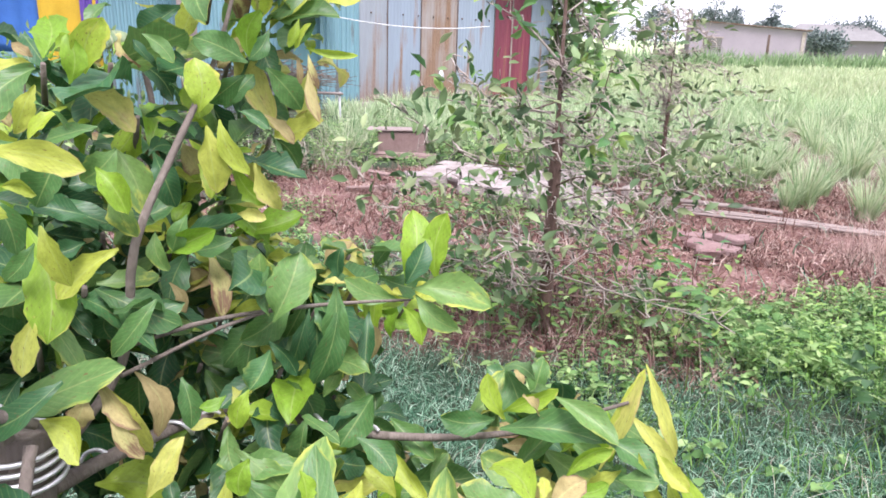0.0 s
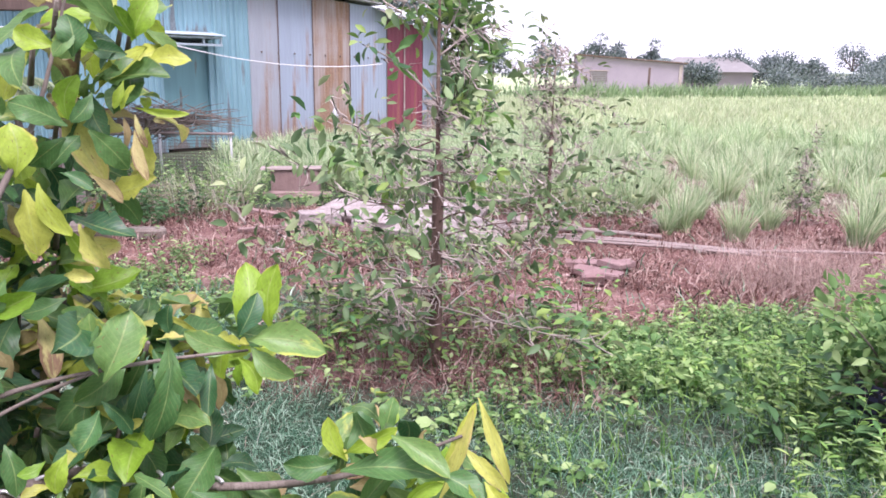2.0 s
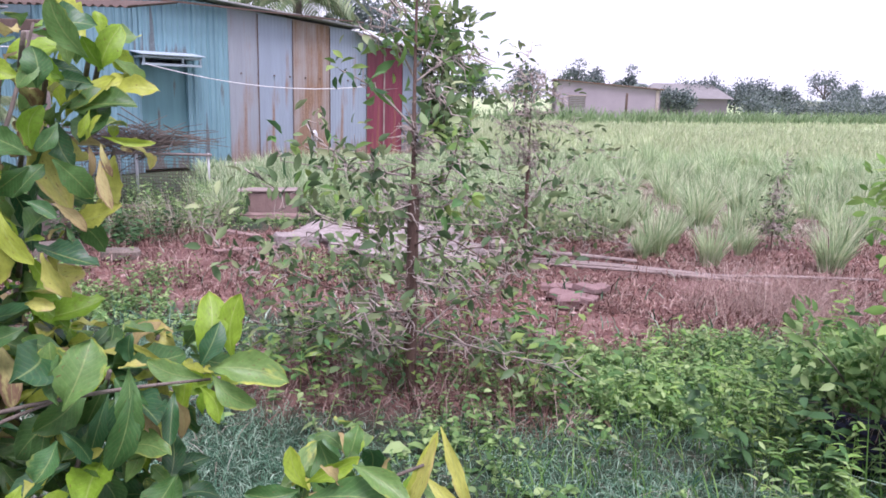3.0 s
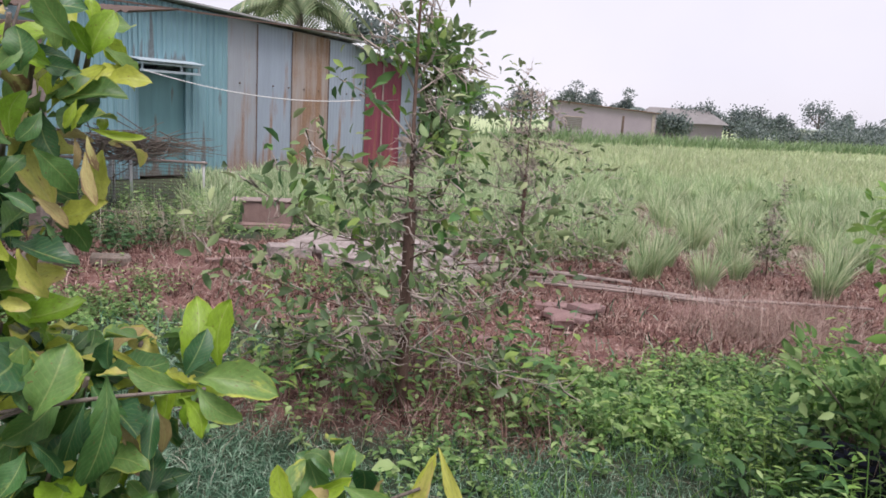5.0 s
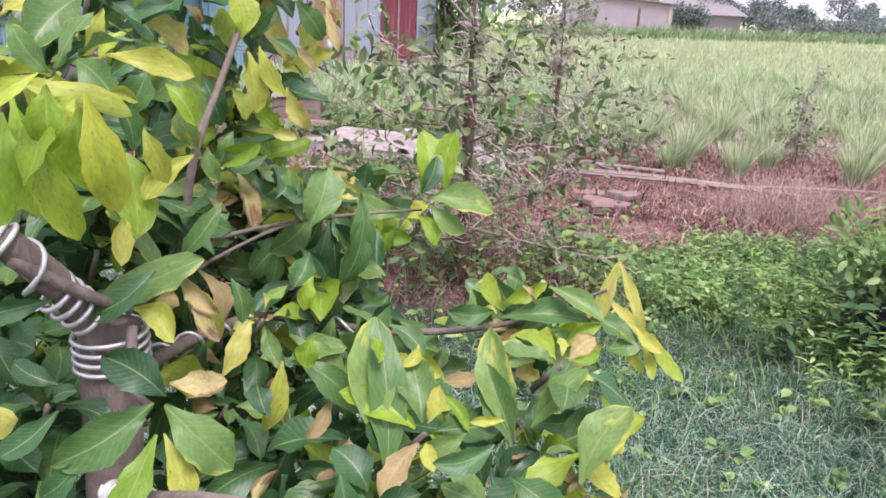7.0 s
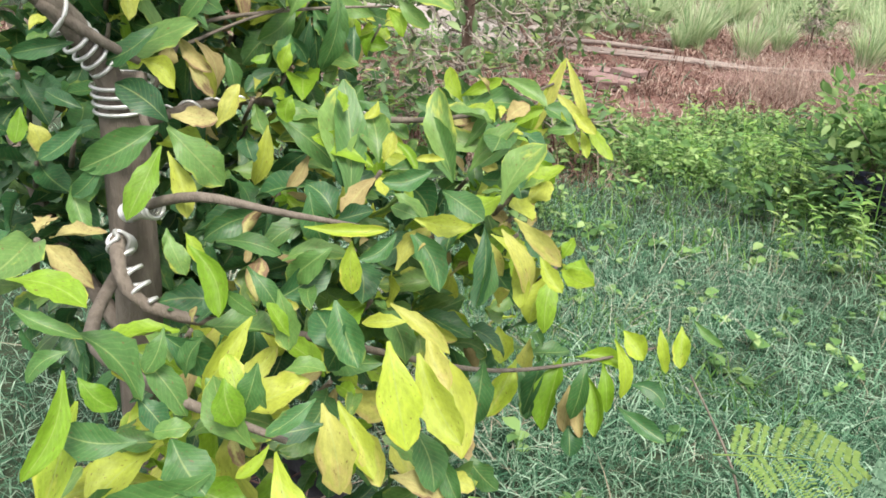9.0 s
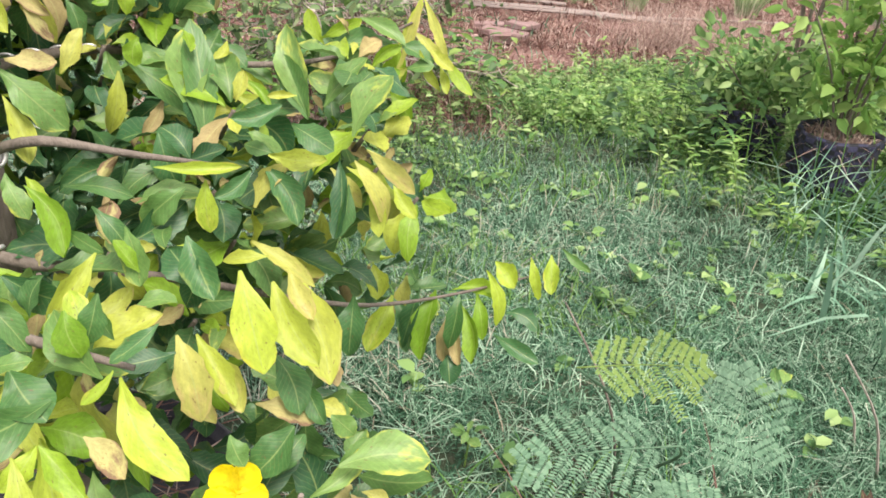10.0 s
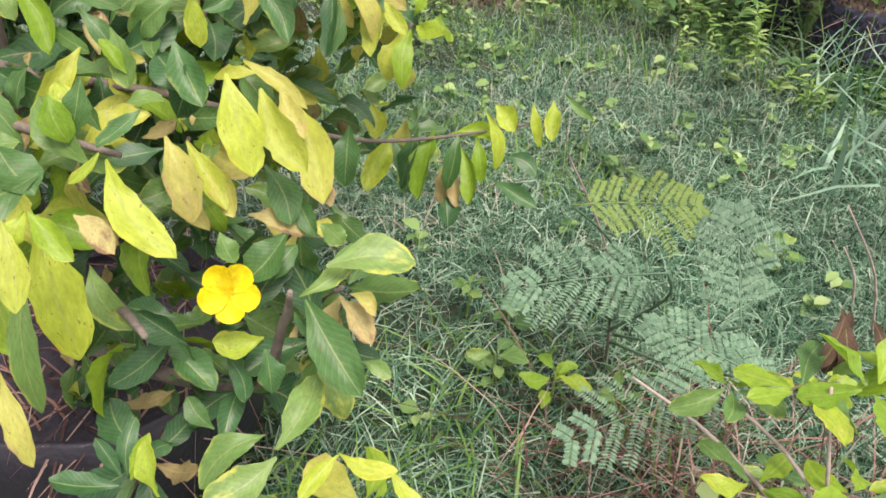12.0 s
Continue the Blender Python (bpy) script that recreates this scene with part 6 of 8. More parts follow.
leaf((0.101, 1.083, 1.300), (0.097, 1.054, 1.234), .5, LEAF_LIME)
leaf((0.108, 1.133, 1.286), (0.130, 1.115, 1.207), .5, LEAF_LIME)
leaf((0.112, 1.182, 1.290), (0.139, 1.175, 1.241), .4, LEAF_MID)
leaf((0.182, 1.563, 1.471), (0.159, 1.530, 1.501), .5, LEAF_LIME)
leaf((0.185, 1.565, 1.475), (0.170, 1.537, 1.511), .45, LEAF_LIME)
leaf((0.214, 1.604, 1.488), (0.201, 1.577, 1.527), .5, LEAF_LIME)
leaf((0.205, 1.576, 1.474), (0.187, 1.549, 1.461), .5, LEAF_DARK)
leaf((0.206, 1.578, 1.438), (0.202, 1.557, 1.405), .3, LEAF_LIME)
leaf((0.201, 1.573, 1.399), (0.220, 1.568, 1.436), .3, LEAF_LIME)
leaf((0.167, 1.554, 1.445), (0.153, 1.528, 1.427), .5, LEAF_DARK)
leaf((0.187, 1.489, 1.273), (0.214, 1.473, 1.215), .4, LEAF_YELLOW)
leaf((0.205, 1.482, 1.106), (0.190, 1.478, 1.166), .6, LEAF_MID)
leaf((0.207, 1.475, 1.152), (0.216, 1.441, 1.101), .55, LEAF_MID)
leaf((0.291, 1.593, 1.062), (0.300, 1.549, 1.002), .32, LEAF_DARK)
leaf((0.230, 1.535, 1.080), (0.237, 1.470, 0.986), .26, LEAF_DARK)
leaf((0.206, 1.514, 1.121), (0.173, 1.488, 1.155), .5, LEAF_MID)
leaf((0.277, 1.601, 1.097), (0.235, 1.576, 1.133), .2, LEAF_YELLOW)
leaf((0.228, 1.547, 1.112), (0.205, 1.503, 1.084), .45, LEAF_LIME)
leaf((0.260, 1.551, 1.054), (0.287, 1.523, 1.010), .3, LEAF_TAN)
leaf((0.208, 1.462, 1.060), (0.244, 1.443, 1.019), .4, LEAF_DARK)
leaf((0.252, 1.523, 0.962), (0.272, 1.540, 1.008), .4, LEAF_MID)
leaf((0.306, 1.542, 0.949), (0.283, 1.531, 0.983), .5, LEAF_MID)
leaf((0.236, 1.624, 1.087), (0.195, 1.604, 1.130), .3, LEAF_YELLOW)
leaf((0.271, 1.620, 1.042), (0.298, 1.588, 0.991), .28, LEAF_TAN)
leaf((0.207, 1.552, 1.027), (0.218, 1.507, 0.967), .26, LEAF_TAN)
leaf((0.143, 1.522, 1.087), (0.123, 1.486, 1.074), .3, LEAF_YELLOW)
leaf((0.061, 1.308, 1.182), (0.061, 1.280, 1.155), .4, LEAF_TAN)
leaf((0.080, 1.245, 1.159), (0.091, 1.211, 1.112), .4, LEAF_YELLOW)
leaf((0.050, 1.354, 1.342), (0.025, 1.312, 1.323), .35, LEAF_YELLOWG)
leaf((0.164, 1.134, 1.011), (0.114, 1.114, 1.060), 0.55, LEAF_DARK, (0.46, -0.75, 0.49))
leaf((0.157, 1.123, 1.009), (0.082, 1.046, 0.983), 0.38, LEAF_MID, (0.56, -0.62, 0.73))
leaf((0.167, 1.125, 1.007), (0.248, 1.111, 0.947), 0.45, LEAF_MID, (0.74, -1.06, 0.67))
leaf((0.172, 1.094, 0.994), (0.154, 1.021, 0.929), 0.33, LEAF_LIME, (0.30, -1.00, 0.64))
leaf((0.166, 1.121, 0.978), (0.204, 1.077, 0.911), 0.30, LEAF_YELLOW, (0.46, -0.75, 0.80))
leaf((0.229, 1.333, 0.992), (0.316, 1.311, 0.947), 0.34, LEAF_MID, (0.77, -0.73, 0.27))
leaf((0.364, 1.210, 0.923), (0.351, 1.275, 1.079), 0.28, LEAF_MID, (0.27, -1.07, 0.50))
leaf((0.356, 1.237, 0.957), (0.369, 1.205, 0.921), 0.85, LEAF_DARK, (0.51, -0.64, 0.32))
leaf((0.354, 1.193, 0.880), (0.319, 1.200, 0.934), 0.60, LEAF_DARK, (0.50, -0.74, 0.59))
leaf((0.365, 1.149, 0.895), (0.415, 1.149, 0.915), 0.50, LEAF_DARK, (-0.03, -1.00, 0.75))
leaf((0.216, 1.341, 0.951), (0.223, 1.281, 0.875), 0.35, LEAF_YELLOW, (0.72, -1.07, 0.49))
leaf((0.337, 1.105, 0.903), (0.444, 1.119, 0.910), 0.15, LEAF_LIME, (0.16, -0.65, 0.59))
leaf((0.371, 1.109, 0.877), (0.322, 1.064, 0.839), 0.45, LEAF_MID, (0.41, -1.07, 0.54))
leaf((0.250, 0.974, 0.932), (0.294, 0.938, 0.867), 0.36, LEAF_LIME, (0.53, -0.93, 0.85))
leaf((0.207, 1.015, 0.920), (0.240, 0.987, 0.889), 0.50, LEAF_MID, (0.44, -0.87, 1.06))
leaf((0.303, 1.000, 0.898), (0.354, 0.963, 0.860), 0.35, LEAF_MID, (0.39, -1.07, 0.76))
leaf((0.220, 0.798, 0.933), (0.302, 0.794, 0.883), 0.42, LEAF_MID, (0.04, -0.09, 0.94))
leaf((0.249, 0.844, 0.884), (0.315, 0.807, 0.849), 0.35, LEAF_MID, (0.62, -0.85, 0.76))
leaf((0.236, 0.774, 0.928), (0.210, 0.741, 0.921), 0.40, LEAF_MID, (0.30, -0.40, 0.73))
leaf((0.257, 0.734, 0.940), (0.249, 0.673, 0.881), 0.26, LEAF_LIME, (0.77, -0.57, 0.85))
leaf((0.183, 0.789, 0.981), (0.258, 0.774, 0.978), 0.40, LEAF_LIME, (0.58, -0.36, 0.66))
leaf((0.186, 0.784, 0.957), (0.248, 0.773, 0.959), 0.22, LEAF_MID, (0.42, -0.61, 1.02))
leaf((0.305, 0.738, 0.875), (0.246, 0.724, 0.890), 0.50, LEAF_MID, (0.31, -1.11, 1.27))
leaf((0.269, 0.807, 0.861), (0.305, 0.789, 0.844), 0.55, LEAF_DARK, (0.31, -0.53, 0.95))
leaf((0.358, 0.750, 0.839), (0.284, 0.687, 0.836), 0.50, LEAF_MID, (0.77, -0.73, 0.55))
leaf((0.361, 0.710, 0.826), (0.347, 0.670, 0.812), 0.50, LEAF_YELLOWG, (0.64, -0.92, 0.76))
leaf((0.363, 0.710, 0.826), (0.405, 0.684, 0.797), 0.42, LEAF_LIME, (0.27, -0.50, 0.94))
leaf((0.399, 0.791, 0.832), (0.472, 0.733, 0.768), 0.34, LEAF_YELLOWG, (0.26, -1.11, 1.41))
leaf((0.393, 0.793, 0.838), (0.369, 0.769, 0.817), 0.35, LEAF_LIME, (0.36, -0.71, 1.17))
leaf((0.335, 0.923, 0.884), (0.302, 0.863, 0.825), 0.33, LEAF_YELLOW, (0.68, -0.89, 1.02))
leaf((0.341, 0.829, 0.876), (0.368, 0.801, 0.846), 0.65, LEAF_LIME, (0.56, -0.78, 0.95))
leaf((0.369, 0.841, 0.888), (0.359, 0.804, 0.849), 0.50, LEAF_MID, (0.39, -0.60, 1.21))
leaf((0.427, 0.826, 0.868), (0.386, 0.794, 0.844), 0.36, LEAF_DARK, (0.51, -0.69, 0.95))
leaf((0.417, 1.022, 0.825), (0.406, 0.976, 0.775), 0.70, LEAF_DARK, (0.97, -1.19, 0.82))
leaf((0.401, 0.956, 0.741), (0.434, 0.888, 0.679), 0.35, LEAF_YELLOW, (-0.35, -0.39, 0.83))
leaf((0.435, 0.943, 0.747), (0.476, 0.894, 0.703), 0.40, LEAF_YELLOW, (0.18, -0.80, 1.03))
leaf((0.469, 0.960, 0.848), (0.504, 0.884, 0.761), 0.40, LEAF_YELLOWG, (-0.02, -0.72, 1.25))
leaf((0.499, 0.982, 0.822), (0.559, 0.920, 0.751), 0.40, LEAF_YELLOW, (-0.20, -0.86, 0.94))
leaf((0.494, 0.985, 0.720), (0.533, 0.928, 0.672), 0.45, LEAF_MID, (0.08, -0.59, 1.04))
leaf((0.473, 1.089, 0.794), (0.411, 1.073, 0.804), 0.35, LEAF_YELLOW, (0.31, -0.81, 0.91))
leaf((0.458, 1.199, 0.725), (0.531, 1.176, 0.712), 0.40, LEAF_YELLOW, (-0.53, -1.12, 0.48))
leaf((0.495, 1.102, 0.768), (0.534, 1.057, 0.720), 0.40, LEAF_YELLOW, (0.35, -0.74, 0.55))
leaf((0.588, 1.397, 0.611), (0.596, 1.348, 0.568), 0.65, LEAF_YELLOW, (-0.10, -0.84, 0.99))
leaf((0.625, 1.368, 0.567), (0.586, 1.295, 0.494), 0.38, LEAF_LIME, (0.42, -0.41, 0.63))
leaf((0.624, 1.381, 0.554), (0.650, 1.306, 0.479), 0.40, LEAF_DARK, (-0.20, -0.54, 1.03))
leaf((0.699, 1.371, 0.580), (0.673, 1.286, 0.488), 0.42, LEAF_LIME, (-0.38, -0.71, 0.68))
leaf((0.571, 1.207, 0.665), (0.563, 1.140, 0.593), 0.50, LEAF_DARK, (-0.05, -0.97, 1.42))
leaf((0.673, 1.377, 0.579), (0.613, 1.304, 0.509), 0.36, LEAF_DARK, (-0.30, -0.30, 1.18))
leaf((0.648, 1.437, 0.568), (0.630, 1.379, 0.506), 0.40, LEAF_YELLOW, (-0.07, -0.89, 0.99))
leaf((0.742, 1.370, 0.574), (0.710, 1.296, 0.504), 0.36, LEAF_MID, (-0.17, -0.50, 0.85))
leaf((0.776, 1.406, 0.555), (0.790, 1.337, 0.497), 0.30, LEAF_LIME, (-0.02, -0.77, 0.72))
leaf((0.748, 1.393, 0.536), (0.767, 1.316, 0.460), 0.30, LEAF_LIME, (-0.34, -0.82, 0.43))
leaf((0.724, 1.394, 0.508), (0.717, 1.325, 0.455), 0.40, LEAF_TAN, (-0.09, -0.79, 0.97))
leaf((0.741, 1.390, 0.498), (0.749, 1.324, 0.449), 0.30, LEAF_TAN, (-0.13, -0.72, 0.87))
leaf((0.793, 1.432, 0.589), (0.818, 1.351, 0.514), 0.26, LEAF_YELLOWG, (-0.02, -1.19, 1.09))
leaf((0.812, 1.456, 0.594), (0.845, 1.409, 0.566), 0.65, LEAF_YELLOWG, (-0.37, -0.74, 0.76))
leaf((0.734, 1.436, 0.542), (0.831, 1.414, 0.542), 0.30, LEAF_LIME, (-0.37, -0.43, 0.92))
leaf((0.887, 1.512, 0.576), (0.896, 1.449, 0.511), 0.25, LEAF_YELLOWG, (-0.46, -0.89, 0.85))
leaf((0.927, 1.517, 0.580), (0.926, 1.460, 0.523), 0.42, LEAF_LIME, (0.06, -0.77, 0.41))
leaf((0.952, 1.537, 0.584), (1.005, 1.485, 0.568), 0.26, LEAF_MID, (-0.24, -0.93, 0.75))
leaf((0.832, 1.426, 0.502), (0.895, 1.377, 0.498), 0.42, LEAF_DARK, (-0.44, -0.52, 0.87))
leaf((0.815, 1.400, 0.468), (0.895, 1.342, 0.447), 0.32, LEAF_DARK, (-0.20, -0.57, 0.59))
leaf((0.727, 1.350, 0.455), (0.736, 1.303, 0.426), 0.80, LEAF_DARK, (0.13, -0.64, 0.68))
leaf((0.508, 1.236, 0.932), (0.477, 1.282, 1.048), 0.28, LEAF_MID, (0.36, -1.02, 0.78))
leaf((0.507, 1.234, 0.929), (0.466, 1.261, 1.011), 0.42, LEAF_MID, (-0.47, -0.90, 0.74))
leaf((0.500, 1.522, 0.883), (0.571, 1.543, 0.972), 0.22, LEAF_MID, (0.10, -0.76, 0.44))
leaf((0.573, 1.164, 0.933), (0.619, 1.187, 1.016), 0.50, LEAF_MID, (-0.41, -0.77, 0.68))
leaf((0.502, 1.132, 0.956), (0.556, 1.101, 0.938), 0.55, LEAF_MID, (-0.02, -0.82, 0.61))
leaf((0.485, 1.164, 0.970), (0.425, 1.138, 0.960), 0.40, LEAF_DARK, (0.26, -1.13, 0.72))
leaf((0.415, 1.233, 0.932), (0.454, 1.203, 0.901), 0.40, LEAF_LIME, (0.02, -0.83, 0.60))
leaf((0.358, 1.487, 0.924), (0.414, 1.448, 0.883), 0.30, LEAF_YELLOW, (-0.04, -0.94, 0.18))
leaf((0.353, 1.385, 0.923), (0.419, 1.366, 0.913), 0.25, LEAF_LIME, (0.05, -0.75, 0.66))
leaf((0.471, 1.666, 0.970), (0.507, 1.589, 0.881), 0.50, LEAF_MID, (-0.28, -0.94, 0.51))
leaf((0.553, 1.519, 1.010), (0.631, 1.481, 0.976), 0.28, LEAF_MID, (0.01, -0.86, 0.41))
leaf((0.606, 1.545, 0.940), (0.656, 1.560, 1.043), 0.14, LEAF_YELLOW, (0.03, -1.61, 0.33))
leaf((0.658, 1.591, 1.035), (0.700, 1.514, 0.946), 0.20, LEAF_YELLOW, (-0.31, -1.16, 1.01))
leaf((0.642, 1.544, 0.987), (0.711, 1.506, 0.951), 0.24, LEAF_YELLOW, (0.09, -1.07, 0.85))
leaf((0.654, 1.486, 0.970), (0.683, 1.439, 0.916), 0.26, LEAF_YELLOW, (-0.35, -1.14, 0.46))
leaf((0.693, 1.498, 0.961), (0.745, 1.450, 0.908), 0.25, LEAF_LIME, (-0.08, -1.16, 0.56))
leaf((0.613, 1.498, 0.974), (0.677, 1.467, 0.947), 0.50, LEAF_MID, (-0.15, -0.72, 0.92))
leaf((0.576, 1.463, 0.939), (0.627, 1.470, 0.980), 0.30, LEAF_LIME, (0.16, -1.09, 0.42))
leaf((0.459, 1.160, 0.888), (0.506, 1.117, 0.823), 0.40, LEAF_DARK, (0.02, -0.96, 0.72))
leaf((0.555, 1.175, 0.900), (0.550, 1.112, 0.809), 0.25, LEAF_DARK, (-0.39, -0.60, 0.92))
leaf((0.446, 1.141, 0.889), (0.404, 1.109, 0.864), 0.42, LEAF_DARK, (0.46, -0.91, 0.81))
leaf((0.576, 1.154, 0.903), (0.642, 1.109, 0.846), 0.30, LEAF_YELLOW, (0.51, -0.84, 0.96))
leaf((0.591, 1.170, 0.913), (0.654, 1.129, 0.866), 0.30, LEAF_YELLOW, (-0.38, -0.72, 0.24))
leaf((0.543, 1.175, 0.883), (0.595, 1.143, 0.845), 0.30, LEAF_YELLOW, (0.18, -0.66, 0.49))
leaf((0.467, 1.154, 0.907), (0.543, 1.137, 0.905), 0.38, LEAF_YELLOW, (0.10, -0.88, 0.16))
leaf((0.613, 1.342, 0.940), (0.642, 1.310, 0.905), 0.50, LEAF_LIME, (-0.23, -1.22, 0.66))
leaf((0.529, 0.980, 0.689), (0.560, 0.941, 0.647), 0.40, LEAF_MID, (-0.26, -0.91, 1.49))
leaf((0.570, 0.923, 0.680), (0.599, 0.904, 0.662), 0.80, LEAF_MID, (-0.38, -1.00, 0.98))
leaf((0.527, 0.923, 0.662), (0.480, 0.879, 0.625), 0.60, LEAF_MID, (-0.09, -0.84, 1.33))
leaf((0.581, 0.877, 0.644), (0.617, 0.885, 0.681), 0.30, LEAF_MID, (0.17, -0.83, 0.73))
leaf((0.587, 0.843, 0.680), (0.690, 0.848, 0.692), 0.50, LEAF_MID, (0.18, -0.74, 1.29))
leaf((0.474, 0.847, 0.716), (0.497, 0.824, 0.693), 0.60, LEAF_MID, (0.24, -0.44, 0.95))
leaf((0.363, 0.954, 0.844), (0.338, 0.960, 0.880), 0.40, LEAF_LIME, (0.00, -0.53, 0.75))
leaf((0.370, 1.016, 0.832), (0.397, 1.019, 0.848), 0.40, LEAF_LIME, (0.77, -0.59, 1.34))
leaf((0.365, 0.923, 0.821), (0.412, 0.918, 0.830), 0.50, LEAF_MID, (0.21, -0.83, 0.99))
leaf((0.281, 0.875, 0.835), (0.298, 0.887, 0.877), 0.50, LEAF_MID, (0.46, -0.26, 1.18))
leaf((0.279, 0.850, 0.909), (0.268, 0.819, 0.877), 0.50, LEAF_MID, (0.18, -0.73, 1.05))
leaf((0.247, 0.763, 0.911), (0.284, 0.760, 0.887), 0.45, LEAF_LIME, (0.59, -0.74, 0.98))
leaf((0.252, 0.750, 0.898), (0.242, 0.687, 0.832), 0.30, LEAF_LIME, (0.17, -0.47, 0.90))
leaf((0.281, 0.790, 0.836), (0.320, 0.792, 0.853), 0.50, LEAF_MID, (0.45, -0.62, 1.13))
leaf((0.223, 0.677, 0.802), (0.287, 0.685, 0.841), 0.35, LEAF_MID, (0.52, 0.06, 1.26))
leaf((0.287, 0.693, 0.815), (0.271, 0.700, 0.848), 0.50, LEAF_YELLOW, (0.72, -0.83, 0.96))
leaf((0.116, 1.230, 1.104), (0.053, 1.169, 1.083), 0.42, LEAF_DARK, (0.14, -0.40, 0.52))
leaf((0.066, 1.362, 1.066), (0.134, 1.372, 1.142), 0.42, LEAF_DARK, (0.07, -1.01, 0.56))
leaf((0.118, 1.272, 1.088), (0.171, 1.263, 1.043), 0.28, LEAF_TAN, (0.10, -1.00, 0.67))
leaf((0.157, 1.158, 1.011), (0.215, 1.173, 1.016), 0.45, LEAF_TAN, (0.50, -1.04, 0.89))
leaf((0.286, 1.318, 0.922), (0.261, 1.274, 0.878), 0.34, LEAF_TAN, (0.27, -0.73, 0.71))
leaf((0.239, 1.315, 0.974), (0.339, 1.275, 0.918), 0.36, LEAF_MID, (0.03, -1.27, 0.69))
leaf((0.374, 1.196, 0.892), (0.351, 1.265, 1.063), 0.27, LEAF_MID, (0.33, -0.93, 0.82))
leaf((0.227, 1.321, 0.962), (0.304, 1.332, 0.989), 0.42, LEAF_MID, (0.26, -0.92, 0.87))
leaf((0.224, 1.444, 1.094), (0.244, 1.456, 1.186), 0.55, LEAF_MID, (0.21, -0.71, 0.92))
leaf((0.365, 1.513, 1.133), (0.364, 1.515, 1.233), 0.42, LEAF_LIME, (0.18, -1.12, 0.28))
leaf((0.400, 1.528, 1.135), (0.409, 1.528, 1.225), 0.40, LEAF_LIME, (-0.01, -1.01, 0.38))
leaf((0.368, 1.504, 1.138), (0.391, 1.502, 1.193), 0.50, LEAF_DARK, (0.44, -1.64, 0.40))
leaf((0.373, 1.514, 1.130), (0.479, 1.502, 1.124), 0.38, LEAF_MID, (-0.42, -0.78, 0.49))
leaf((0.378, 1.513, 1.122), (0.438, 1.492, 1.091), 0.40, LEAF_MID, (0.31, -1.31, 0.50))
leaf((0.362, 1.516, 1.104), (0.391, 1.492, 1.066), 0.45, LEAF_LIME, (0.05, -1.32, 0.28))
leaf((0.287, 1.484, 1.138), (0.292, 1.438, 1.041), 0.34, LEAF_MID, (0.08, -0.65, 0.85))
leaf((0.295, 1.474, 1.148), (0.300, 1.466, 1.185), 0.60, LEAF_DARK, (0.00, -0.66, 0.61))
leaf((0.198, 1.509, 1.093), (0.140, 1.478, 1.070), 0.35, LEAF_YELLOW, (0.49, -1.18, 0.44))
leaf((0.210, 1.527, 1.098), (0.155, 1.481, 1.046), 0.50, LEAF_MID, (0.71, -1.15, 0.96))
leaf((0.526, 1.250, 0.941), (0.587, 1.266, 1.009), 0.32, LEAF_MID, (0.27, -1.18, 0.60))
leaf((0.385, 1.313, 0.935), (0.447, 1.302, 0.932), 0.30, LEAF_YELLOW, (-0.21, -1.53, 0.69))
leaf((0.397, 1.295, 0.968), (0.371, 1.281, 0.957), 0.50, LEAF_YELLOW, (0.41, -0.72, 0.51))
leaf((0.418, 1.250, 0.977), (0.458, 1.226, 0.943), 0.25, LEAF_LIME, (0.06, -0.88, 0.96))
leaf((0.456, 1.216, 0.948), (0.402, 1.191, 0.935), 0.42, LEAF_MID, (0.16, -1.34, 0.81))
leaf((0.472, 1.160, 0.906), (0.435, 1.154, 0.926), 0.50, LEAF_MID, (-0.07, -0.72, 0.66))
leaf((0.495, 1.218, 0.966), (0.458, 1.206, 0.968), 0.35, LEAF_YELLOW, (0.18, -1.14, 0.79))
leaf((0.491, 1.540, 0.958), (0.465, 1.543, 1.018), 0.40, LEAF_LIME, (-0.02, -0.95, 0.62))
leaf((0.507, 1.709, 0.902), (0.515, 1.723, 0.971), 0.50, LEAF_MID, (-0.14, -0.93, 0.38))
leaf((0.486, 1.541, 0.967), (0.559, 1.535, 1.003), 0.35, LEAF_LIME, (0.32, -0.95, 0.28))
leaf((0.478, 1.540, 0.957), (0.411, 1.519, 0.963), 0.45, LEAF_MID, (-0.03, -0.73, 0.66))
leaf((0.488, 1.516, 0.958), (0.618, 1.496, 0.969), 0.34, LEAF_MID, (-0.10, -1.44, 1.02))
leaf((0.497, 1.614, 0.921), (0.582, 1.578, 0.885), 0.40, LEAF_MID, (-0.03, -1.36, 0.62))
leaf((0.512, 1.541, 0.960), (0.577, 1.530, 0.984), 0.30, LEAF_LIME, (0.27, -0.86, 0.36))
leaf((0.453, 1.600, 0.903), (0.507, 1.597, 0.919), 0.40, LEAF_TAN, (0.02, -0.89, 1.11))
leaf((0.689, 1.491, 0.943), (0.700, 1.453, 0.908), 0.32, LEAF_YELLOW, (-0.52, -1.16, 0.91))
leaf((0.635, 1.472, 0.941), (0.678, 1.457, 0.956), 0.55, LEAF_MID, (-0.29, -0.64, 0.72))
leaf((0.564, 1.177, 0.885), (0.625, 1.147, 0.857), 0.35, LEAF_YELLOW, (0.13, -0.82, 1.11))
leaf((0.333, 1.147, 0.932), (0.366, 1.108, 0.873), 0.50, LEAF_DARK, (0.17, -0.90, 1.05))
leaf((0.307, 1.107, 0.852), (0.390, 1.107, 0.891), 0.35, LEAF_MID, (0.16, -0.48, 0.82))
leaf((0.447, 1.144, 0.835), (0.485, 1.153, 0.898), 0.40, LEAF_YELLOW, (-0.09, -0.81, 0.81))
